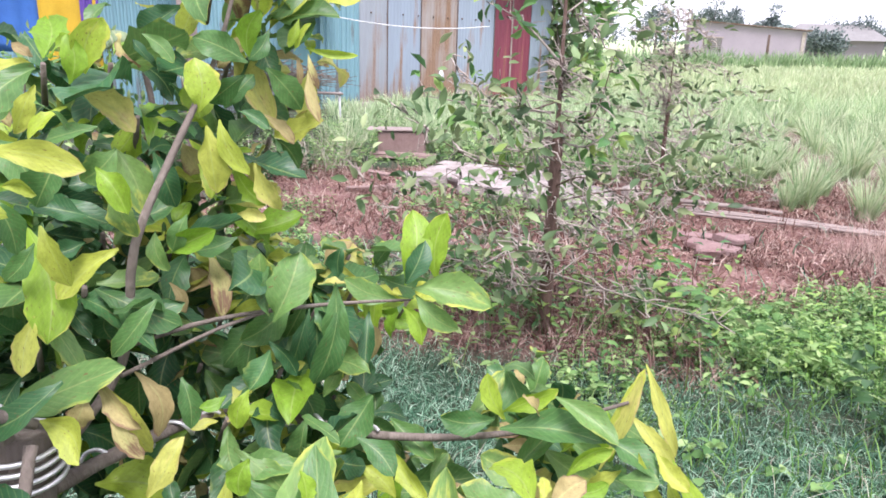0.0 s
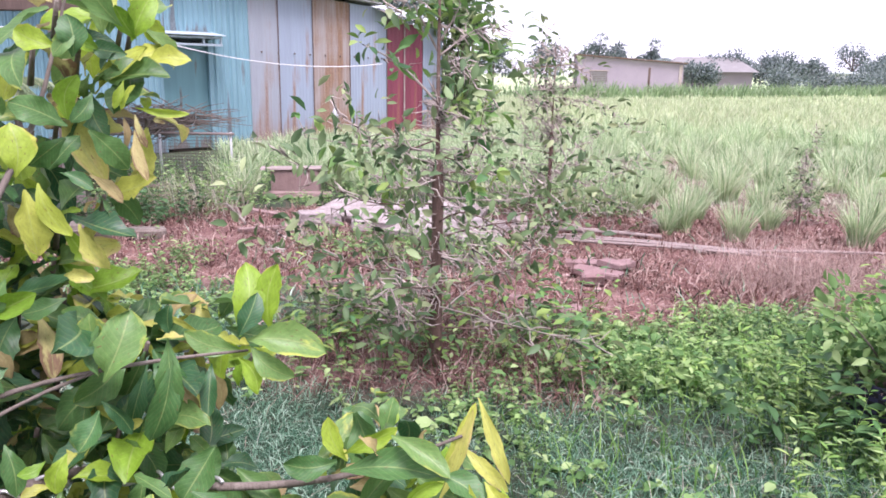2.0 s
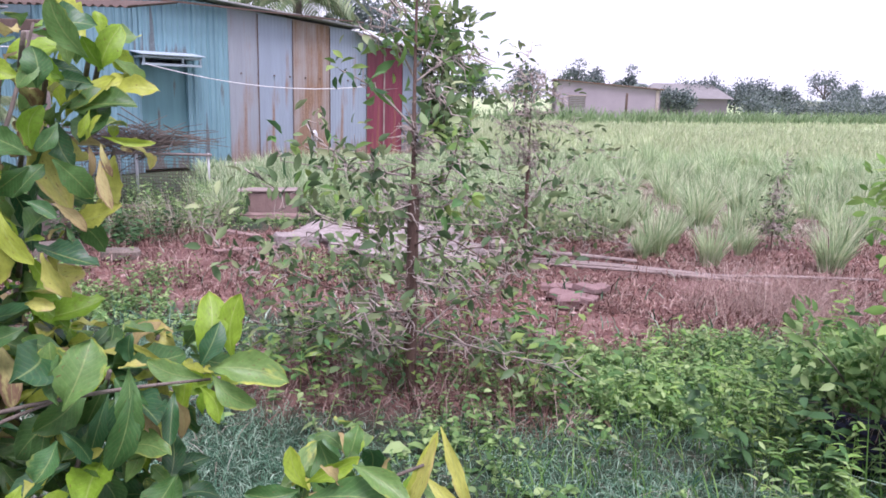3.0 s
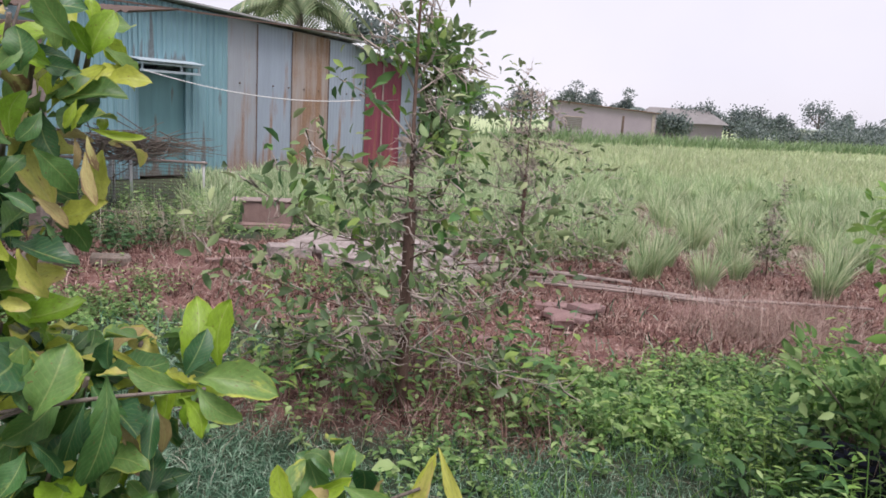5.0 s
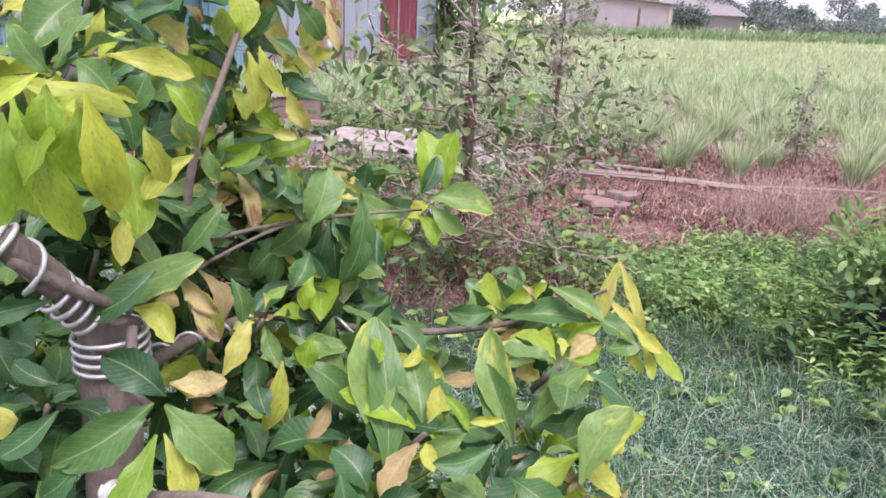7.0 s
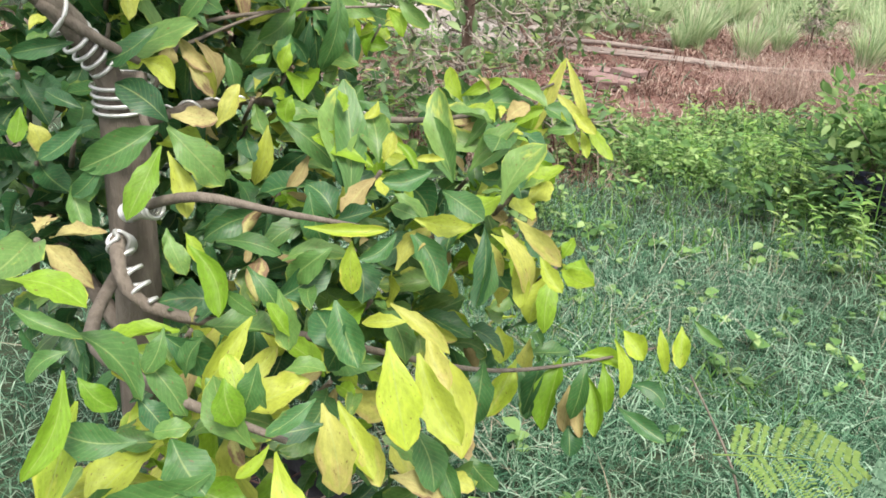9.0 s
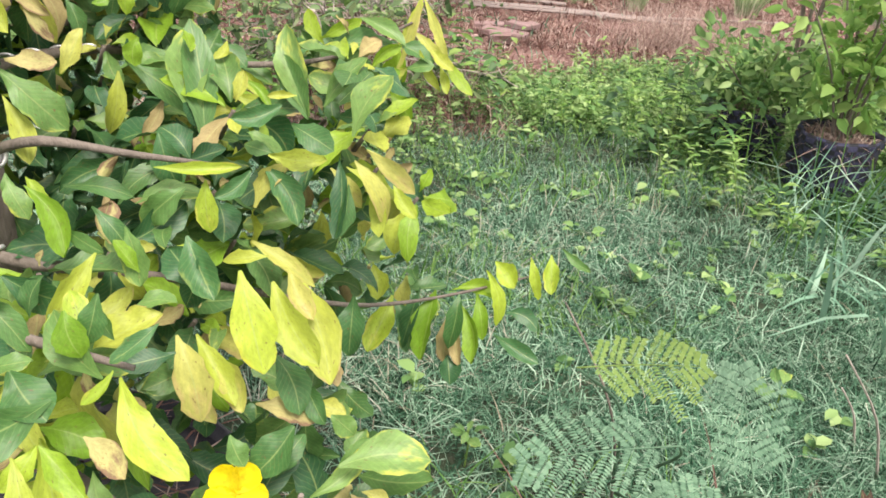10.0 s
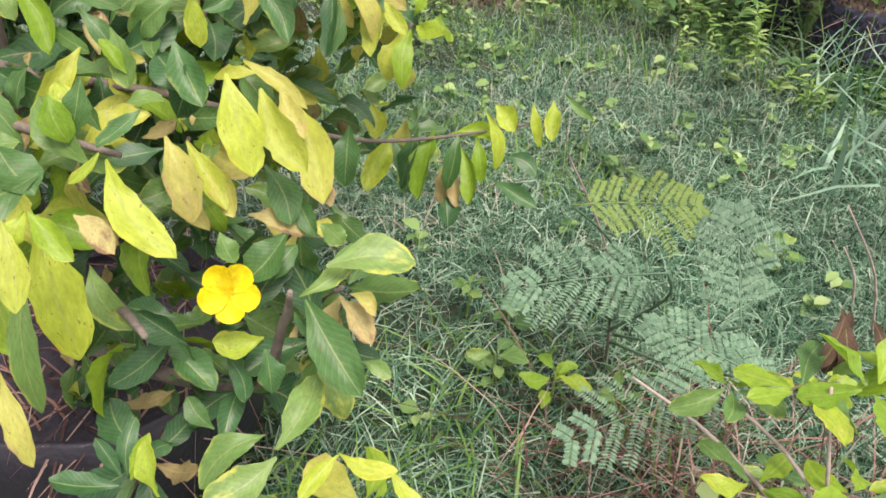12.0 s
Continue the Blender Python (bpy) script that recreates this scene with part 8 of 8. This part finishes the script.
whorl((0.11, 1.65, 1.49), 5, 0.087, MIXED)
whorl((0.08, 1.63, 1.39), 5, 0.087, MIXED)
whorl((0.16, 1.70, 1.52), 4, 0.074, MIXED)
whorl((0.12, 1.64, 1.43), 5, 0.083, MIXED)
whorl((0.16, 1.72, 1.38), 4, 0.074, WITHERED)
whorl((0.10, 1.58, 1.26), 5, 0.092, GOLDEN)
whorl((0.09, 1.59, 1.15), 6, 0.092, MIXED)
whorl((0.15, 1.61, 1.09), 6, 0.083, MIXED)
whorl((0.22, 1.56, 1.10), 6, 0.092, MIXED)
whorl((0.23, 1.68, 1.11), 5, 0.083, MIXED)
whorl((0.20, 1.51, 1.00), 5, 0.083, MIXED)
whorl((0.28, 1.58, 0.91), 6, 0.083, MIXED)
whorl((0.08, 1.57, 1.03), 5, 0.092, MIXED)
whorl((0.09, 1.58, 1.48), 6, 0.092, MIXED)
whorl((0.14, 1.56, 1.53), 5, 0.092, MIXED)
whorl((0.15, 1.61, 1.10), 6, 0.092, MIXED)
whorl((0.21, 1.60, 1.05), 6, 0.092, MIXED)
whorl((0.22, 1.55, 0.99), 6, 0.092, MIXED)
whorl((0.19, 1.51, 0.98), 6, 0.092, MIXED)
whorl((0.12, 1.60, 1.11), 6, 0.083, GOLDEN)
whorl((0.22, 1.37, 0.83), 6, 0.101, MIXED)
whorl((0.32, 1.27, 0.84), 6, 0.090, MIXED)
whorl((0.39, 1.54, 0.83), 5, 0.101, MIXED)
whorl((0.49, 1.25, 0.85), 7, 0.082, MIXED)
whorl((0.54, 1.28, 0.89), 6, 0.092, MIXED)
whorl((0.58, 1.68, 0.84), 7, 0.083, MIXED)
whorl((0.49, 1.79, 0.87), 7, 0.083, MIXED)
whorl((0.59, 1.27, 0.87), 5, 0.082, MIXED)
whorl((0.16, 1.44, 0.96), 5, 0.083, GOLDEN)
whorl((0.38, 1.20, 0.83), 6, 0.090, MIXED)
whorl((0.04, 1.14, 1.30), 6, 0.098, GOLDEN)
whorl((-0.03, 1.35, 1.17), 5, 0.082, MIXED)
whorl((0.02, 1.36, 1.13), 5, 0.092, MIXED)
whorl((0.06, 1.50, 1.17), 5, 0.083, MIXED)
whorl((0.19, 1.51, 0.82), 6, 0.092, MIXED)
whorl((0.33, 1.62, 0.83), 6, 0.083, MIXED)
whorl((0.27, 0.86, 0.77), 6, 0.090, GOLDEN)
whorl((0.32, 0.89, 0.78), 6, 0.090, GOLDEN)
whorl((0.38, 1.06, 0.71), 6, 0.090, GOLDEN)
whorl((0.23, 0.82, 0.67), 6, 0.098, GOLDEN)
whorl((0.41, 1.17, 0.77), 6, 0.092, MIXED)
whorl((0.29, 1.05, 0.81), 6, 0.092, MIXED)
whorl((0.45, 1.28, 0.70), 6, 0.092, MIXED)
whorl((0.52, 1.33, 0.90), 6, 0.083, MIXED)
whorl((0.56, 1.31, 0.99), 6, 0.083, MIXED)
whorl((0.41, 1.22, 0.94), 6, 0.092, MIXED)
whorl((0.52, 1.03, 0.60), 6, 0.092, MIXED)
whorl((0.24, 0.98, 0.82), 6, 0.082, MIXED)
whorl((0.59, 1.26, 0.91), 6, 0.083, GOLDEN)
whorl((0.18, 0.74, 0.74), 6, 0.098, MIXED)
whorl((0.28, 0.95, 0.76), 6, 0.098, GOLDEN)
whorl((0.27, 0.85, 0.72), 6, 0.098, GOLDEN)
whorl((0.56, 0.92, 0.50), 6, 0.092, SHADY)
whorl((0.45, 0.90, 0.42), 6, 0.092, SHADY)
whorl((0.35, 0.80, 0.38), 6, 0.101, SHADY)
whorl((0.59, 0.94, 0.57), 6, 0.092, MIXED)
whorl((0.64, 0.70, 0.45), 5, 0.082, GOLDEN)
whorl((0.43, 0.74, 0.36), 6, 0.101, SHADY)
whorl((-0.04, 1.43, 1.38), 6, 0.092, MIXED)
whorl((0.01, 1.48, 1.38), 5, 0.092, MIXED)
whorl((-0.04, 1.39, 1.19), 6, 0.090, MIXED)
whorl((0.05, 1.35, 1.15), 6, 0.090, MIXED)
whorl((-0.01, 1.34, 1.08), 6, 0.082, MIXED)
whorl((0.05, 1.55, 1.14), 6, 0.092, MIXED)
whorl((0.09, 1.60, 1.06), 6, 0.092, MIXED)
whorl((0.04, 1.48, 1.32), 5, 0.083, MIXED)
whorl((0.12, 1.51, 0.89), 6, 0.092, MIXED)
whorl((0.18, 1.51, 0.83), 6, 0.092, MIXED)
whorl((0.34, 1.56, 0.83), 6, 0.092, MIXED)
whorl((0.07, 1.53, 0.98), 5, 0.092, MIXED)
whorl((0.02, 1.54, 1.09), 6, 0.092, SHADY)
whorl((0.11, 1.64, 1.13), 5, 0.083, GOLDEN)
whorl((0.26, 1.71, 1.02), 6, 0.074, GOLDEN)
whorl((0.15, 1.69, 1.52), 5, 0.083, GOLDEN)
whorl((0.12, 1.64, 1.41), 6, 0.092, MIXED)
whorl((0.16, 1.68, 1.45), 5, 0.074, GOLDEN)
whorl((0.19, 1.65, 1.08), 6, 0.083, MIXED)
whorl((0.26, 1.69, 1.08), 6, 0.083, GOLDEN)
whorl((0.14, 1.61, 1.09), 6, 0.092, MIXED)
whorl((0.18, 1.63, 0.96), 6, 0.083, SHADY)
whorl((0.22, 1.64, 0.90), 5, 0.083, MIXED)
whorl((0.14, 1.60, 0.98), 6, 0.083, MIXED)
whorl((0.29, 1.63, 0.86), 5, 0.083, MIXED)
whorl((0.22, 1.57, 0.84), 6, 0.083, SHADY)
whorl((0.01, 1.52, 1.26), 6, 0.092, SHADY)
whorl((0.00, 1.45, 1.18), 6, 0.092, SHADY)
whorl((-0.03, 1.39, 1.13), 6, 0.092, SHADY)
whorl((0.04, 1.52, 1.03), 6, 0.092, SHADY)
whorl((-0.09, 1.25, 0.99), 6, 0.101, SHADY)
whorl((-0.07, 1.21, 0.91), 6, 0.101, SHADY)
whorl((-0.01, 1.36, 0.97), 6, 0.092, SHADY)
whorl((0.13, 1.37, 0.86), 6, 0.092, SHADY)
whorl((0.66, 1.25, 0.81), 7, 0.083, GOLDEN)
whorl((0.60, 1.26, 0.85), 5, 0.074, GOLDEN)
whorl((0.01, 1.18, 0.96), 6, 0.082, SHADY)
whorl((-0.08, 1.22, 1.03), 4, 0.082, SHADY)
whorl((0.15, 0.88, 0.97), 6, 0.082, SHADY)
whorl((0.13, 1.64, 1.28), 5, 0.074, GOLDEN)
whorl((0.08, 1.59, 1.20), 5, 0.074, GOLDEN)
whorl((0.32, 1.68, 1.05), 4, 0.05, GOLDEN)
whorl((0.24, 1.67, 1.06), 4, 0.05, WITHERED)
# deeper leaves of the crown, joined
def inner_leaves(seed, centres, per, spread, length, pal):
    g = np.random.default_rng(seed)
    for c in centres:
        for _ in range(per):
            pos = np.array(c) + g.normal(size=3) * spread - np.array(T0)
            y = unit(g.normal(size=3) * np.array([1, 1, 0.7]) + np.array([0.1, -0.1, -0.3]))
            x = unit(np.cross(y, g.normal(size=3) * 0.5 + np.array([0, -0.3, 1.0])))
            z = np.cross(x, y)
            v, fc, uv = shapes[int(g.integers(0, len(shapes)))]
            tone = pal[int(g.integers(0, len(pal)))]
            ln = length * (0.65 if tone == "tan" else 1.0) * g.uniform(0.55, 1.2)
            gathered[tone].append((pos + (v[:, :1] * x + v[:, 1:2] * y + v[:, 2:] * z) * ln, np.array(fc), uv))


left_mass = [(-0.02, 1.58, 1.28), (-0.12, 1.5, 1.2), (-0.2, 1.6, 1.25), (-0.1, 1.45, 1.08), (-0.22, 1.5, 1.03), (-0.05, 1.55, 1.13), (-0.3, 1.6, 1.15), (-0.12, 1.48, 0.92), (-0.25, 1.55, 0.85), (0.0, 1.55, 0.9), (-0.05, 1.45, 0.78), (0.08, 1.56, 0.82), (0.02, 1.6, 1.0), (-0.1, 1.6, 0.7), (0.15, 1.58, 0.75), (-0.35, 1.55, 0.95)]
inner_leaves(501, left_mass, 40, 0.09, 0.105, ["dark"] * 4 + ["mid"] * 3 + ["lime"] + ["tan"])
inner_leaves(502, left_mass, 6, 0.10, 0.09, ["yellow", "mid", "tan"])
# near-black leaves low behind the trunk, shade put into their colour
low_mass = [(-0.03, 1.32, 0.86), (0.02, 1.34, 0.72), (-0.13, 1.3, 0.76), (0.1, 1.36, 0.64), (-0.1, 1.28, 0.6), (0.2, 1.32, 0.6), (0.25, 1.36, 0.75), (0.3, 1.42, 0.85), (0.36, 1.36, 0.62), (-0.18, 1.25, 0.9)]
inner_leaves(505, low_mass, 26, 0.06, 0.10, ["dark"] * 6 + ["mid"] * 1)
right_mass = [(0.34, 1.25, 0.82), (0.44, 1.3, 0.82), (0.52, 1.3, 0.80), (0.30, 1.16, 0.76), (0.40, 1.26, 0.70), (0.46, 1.34, 0.62), (0.20, 1.1, 0.70), (0.30, 1.07, 0.68), (0.25, 1.05, 0.58), (0.35, 1.1, 0.58), (0.40, 1.03, 0.46), (0.30, 0.98, 0.46), (0.48, 0.97, 0.46), (0.25, 0.97, 0.38), (0.50, 1.62, 0.90), (0.58, 1.62, 0.91), (0.12, 1.15, 0.6), (0.18, 1.06, 0.48), (0.62, 1.46, 0.52)]
inner_leaves(503, right_mass, 14, 0.045, 0.09, ["dark"] * 3 + ["mid"] * 3 + ["lime"])
inner_leaves(504, right_mass, 5, 0.06, 0.075, ["yellow", "mid", "tan"])

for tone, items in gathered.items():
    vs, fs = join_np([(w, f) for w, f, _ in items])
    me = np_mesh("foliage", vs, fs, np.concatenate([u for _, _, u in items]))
    tagged(part("foliage", me, JOINED[tone], tree, {"dark": "dark green leaves, also standing in for shade inside the crown", "mid": "mid green leaves", "lime": "yellow-green leaves", "yellow": "yellowing leaves", "tan": "withered tan leaves"}[tone]), kind="stuff")

# yellow flower
flower = part("flower", lathe([(0.0, -0.012), (0.005, -0.008), (0.006, 0.0), (0.0, 0.004)], 8), PETAL, tree, "yellow five-petalled flower", look(Vector((0.472, 0.855, 0.625)) - T0, Vector((0.55, 0.4, 0.95)) - T0) @ pose(0, 0, 0, 180))
pv, pf = [], []
for j in range(6):
    u = j / 5
    w = 0.62 * math.sin(math.pi * min(0.93, 0.1 + 0.62 * u)) ** 1.1 * (1.0 if u < 0.9 else 0.72)
    for k in range(5):
        q = (k - 2) / 2
        pv.append((q * w * (0.5 if j == 0 else 1) * 0.75, u - 0.06 * q * q * u, 0.10 * q * q + 0.05 * math.sin(u * 7 + q * 3) + 0.12 * u * u))
for j in range(5):
    for k in range(4):
        pf.append([j * 5 + k, j * 5 + k + 1, j * 5 + k + 6, j * 5 + k + 5])
fm = np_mesh("petal", np.array(pv), pf)
fm.materials.append(PETAL)
for i in range(5):
    part("petal", fm, None, flower, "", pose(0, 0, 0.0006 * i, 0, 0, 72 * i) @ Matrix.Diagonal((0.036, 0.036, 0.036, 1)))

# its black bag with leaf litter
bag = thing("grow_bag", (0.12, 1.16, 0.0), "black plastic grow bag filled with dry litter", "grow bag", "grow bags")
part("bag", lathe([(0.24, -0.02), (0.27, 0.08), (0.28, 0.2), (0.275, 0.27), (0.265, 0.275), (0.255, 0.24)], 30, 0.03), BLACK_PLASTIC, bag)
part("soil", lathe([(0.257, 0.21), (0.15, 0.23), (0.0, 0.235)], 24, 0.02), POTSOIL, bag)
g = np.random.default_rng(66)
k = 260
a, rr = g.uniform(0, 6.28, k), 0.24 * np.sqrt(g.uniform(0, 1, k))
tagged(part("straw", np_mesh("straw", *blades(g, np.stack([rr * np.cos(a), rr * np.sin(a), np.full(k, 0.225)], 1), g.uniform(0.06, 0.2, k), np.full(k, 0.005), g.normal(size=(k, 2)) * 1.4, bend=1.8)), STRAW_RED, bag), kind="stuff")


# ---------- feathery sapling, young shrub and dry leaves in the grass ----------
def frond(root, tip, parent, mat, n=7):
    """Twice-feathered leaf: a rachis with pairs of pinnae of many narrow leaflets."""
    r0, r1 = np.array(root), np.array(tip)
    d = unit(r1 - r0)
    L = float(np.linalg.norm(r1 - r0))
    up = np.array([-0.05, -0.35, 0.9])
    up = unit(up - d * float(d @ up))
    s = unit(np.cross(d, up))
    pos, way = [], []
    for i in range(n):
        u = 0.16 + 0.84 * i / (n - 1)
        c = r0 + d * L * u - np.array([0, 0, 0.10 * L * u * u])
        pl = min(0.075, L * 0.36) * math.sin(math.pi * (0.28 + 0.55 * u))
        for sg in (-1, 1):
            pw = unit(s * sg + d * (0.6 + 0.15 * math.sin(i * 5.3 + sg)) + up * 0.12 * math.sin(i * 3.1 + 2 * sg))
            pl = pl * (1 + 0.16 * math.sin(i * 7.7 + 3 * sg))
            lw = unit(np.cross(pw, up))
            for q in np.linspace(0.08, 1, 16):
                p = c + pw * pl * q - np.array([0, 0, 0.15 * pl * q * q])
                for t2 in (-1, 1):
                    pos.append(p)
                    way.append(lw * t2 + pw * 0.3)
    pos, way = np.array(pos), np.array(way)
    ln = 0.0115 * (0.8 + 0.35 * np.abs(np.sin(np.arange(len(pos)) * 12.9898)))
    v, f = leaf_cloud(pos, way, np.tile(up, (len(pos), 1)), ln, ln * 0.3, 0.1, 0.05)
    part("frond", np_mesh("frond", v, f), mat, parent)
    part("rachis", tube("rachis", [r0, (r0 + r1) / 2 - np.array([0, 0, 0.025 * L]), r1 - np.array([0, 0, 0.10 * L])], [0.0016, 0.0013, 0.0008], 5), mat, parent)


sap = thing("feathery_sapling", (1.12, 1.42, 0.0), "sapling with feathery grey-green compound leaves in the grass", "sapling")
S0 = np.array([1.12, 1.42, 0.0])
for pts in (((1.12, 1.42, -0.02), (1.09, 1.40, 0.2), (1.04, 1.40, 0.36), (0.99, 1.60, 0.42)), ((1.10, 1.40, 0.12), (1.05, 1.30, 0.38), (0.93, 1.22, 0.535)), ((1.10, 1.40, 0.1), (1.12, 1.2, 0.36), (1.04, 1.03, 0.55)), ((1.12, 1.41, 0.08), (1.16, 1.2, 0.26), (1.19, 1.06, 0.43)), ((1.12, 1.42, 0.05), (1.17, 1.2, 0.2), (1.17, 0.98, 0.40))):
    part("stem", tube("stem", [np.array(p) - S0 for p in pts], [0.004, 0.003, 0.0024, 0.002][:len(pts)], 7), BARK if len(pts) == 4 else FERN, sap)
for a, b, mt in (((1.04, 1.03, 0.55), (0.835, 1.05, 0.514), FERN), ((1.19, 1.06, 0.43), (1.191, 1.20, 0.57), FERN), ((0.93, 1.22, 0.535), (1.131, 1.224, 0.563), FERN_LIME), ((1.17, 0.98, 0.40), (0.93, 0.93, 0.33), FERN), ((1.18, 1.0, 0.40), (1.06, 1.08, 0.42), FERN), ((1.16, 1.05, 0.42), (1.24, 1.0, 0.36), FERN)):
    frond(np.array(a) - S0, np.array(b) - S0, sap, mt)

ysh = thing("young_shrub", (1.28, 0.72, 0.0), "young shrub with light green pointed leaves and dry remains", "shrub")
Y0 = np.array([1.28, 0.72, 0.0])
for pts in (((1.28, 0.72, -0.02), (1.24, 0.76, 0.3), (1.18, 0.81, 0.56)), ((1.28, 0.72, 0.2), (1.2, 0.80, 0.4), (1.08, 0.88, 0.48)), ((1.28, 0.72, 0.1), (1.36, 0.80, 0.4), (1.42, 0.86, 0.6)), ((1.28, 0.74, 0.25), (1.12, 0.86, 0.38), (1.0, 0.95, 0.42))):
    part("stem", tube("stem", [np.array(p) - Y0 for p in pts], [0.004, 0.003, 0.002], 6), TWIG, ysh)
yr = np.random.default_rng(88)
for k, (c, n, ln) in enumerate((((1.16, 0.83, 0.53), 7, 0.085), ((1.10, 0.87, 0.49), 6, 0.08), ((1.22, 0.80, 0.57), 6, 0.085), ((1.32, 0.83, 0.55), 6, 0.09), ((1.40, 0.88, 0.60), 7, 0.09), ((1.24, 0.76, 0.42), 6, 0.08), ((1.14, 0.80, 0.38), 6, 0.08), ((1.34, 0.78, 0.42), 6, 0.085))):
    for i in range(n):
        a = i * 2.4 + k
        d = unit(np.array([math.cos(a), math.sin(a), yr.uniform(-0.4, 0.4)]))
        y = Vector(d)
        x = y.cross(Vector((0.1, -0.3, 1.0)) + Vector(yr.normal(size=3) * 0.3)).normalized()
        m = Matrix((x, y, x.cross(y))).transposed().to_4x4()
        m.translation = Vector(np.array(c) - Y0 + d * 0.01)
        s = ln * 0.9 * yr.uniform(0.6, 1.2)
        part("leaf", blade(yr.uniform(0.36, 0.5), (LEAF_LIME, LEAF_MID, LEAF_LIME)[int(yr.integers(0, 3))], int(yr.integers(0, 3))), None, ysh, "", m @ Matrix.Diagonal((s, s, s, 1)))
for b, t, rr in (((1.22, 0.91, 0.60), (1.25, 0.85, 0.53), 0.34), ((1.24, 0.92, 0.59), (1.235, 0.86, 0.51), 0.3), ((1.225, 0.905, 0.595), (1.21, 0.85, 0.53), 0.3), ((1.14, 1.0, 0.30), (1.15, 1.02, 0.21), 0.34), ((1.15, 1.0, 0.30), (1.17, 1.0, 0.22), 0.3), ((1.26, 0.9, 0.59), (1.30, 0.86, 0.54), 0.3)):
    y = Vector(t) - Vector(b)
    n = y.length
    y.normalize()
    x = y.cross(Vector((0.2, -0.9, 0.3))).normalized()
    m = Matrix((x, y, x.cross(y))).transposed().to_4x4()
    m.translation = Vector(np.array(b) - Y0)
    part("dry_leaf", blade(rr, LEAF_DRY, 1), None, ysh, "curled dark brown dry leaf", m @ Matrix.Diagonal((n, n, n, 1)))


# bright sprouts and dry litter in the grass
for k, (x, y, n, ln) in enumerate(((0.85, 1.32, 9, 0.06), (0.97, 1.27, 6, 0.065), (1.10, 1.22, 8, 0.05), (1.62, 1.75, 8, 0.07), (1.55, 1.30, 7, 0.06), (0.80, 1.55, 6, 0.045), (1.35, 1.05, 7, 0.055))):
    sp = thing("sprout", (x, y, 0), "small bright lime-green sprout in the grass", "sprout", "lime sprouts")
    for i in range(n):
        a = i * 2.4 + k
        d = unit(np.array([math.cos(a), math.sin(a), yr.uniform(0.1, 0.7)]))
        fy = Vector(d)
        fx = fy.cross(Vector((0, -0.2, 1.0)) + Vector(yr.normal(size=3) * 0.2)).normalized()
        m = Matrix((fx, fy, fx.cross(fy))).transposed().to_4x4()
        m.translation = Vector((d[0] * 0.01, d[1] * 0.01, yr.uniform(0.03, 0.10)))
        sc = ln * yr.uniform(0.7, 1.2)
        part("leaf", blade(0.48, (LEAF_MID, LEAF_LIME, LEAF_MID)[k % 3], int(yr.integers(0, 4))), None, sp, "", m @ Matrix.Diagonal((sc, sc, sc, 1)))
    part("stem", tube("stem", [(0, 0, -0.02), (0.004, 0, 0.05), (0, 0, 0.1)], [0.003, 0.0025, 0.0015], 5), FERN_LIME, sp)
lay_grass("dry_grass", 71, 1000, (0.85, 1.75, 0.8, 1.45), lambda x, y: np.clip(1.1 - ((x - 1.25) / 0.4) ** 2 - ((y - 1.1) / 0.3) ** 2, 0, 1), (0.06, 0.22), 0.0035, 1.2, STRAW_RED, "brown dry litter under the sapling")
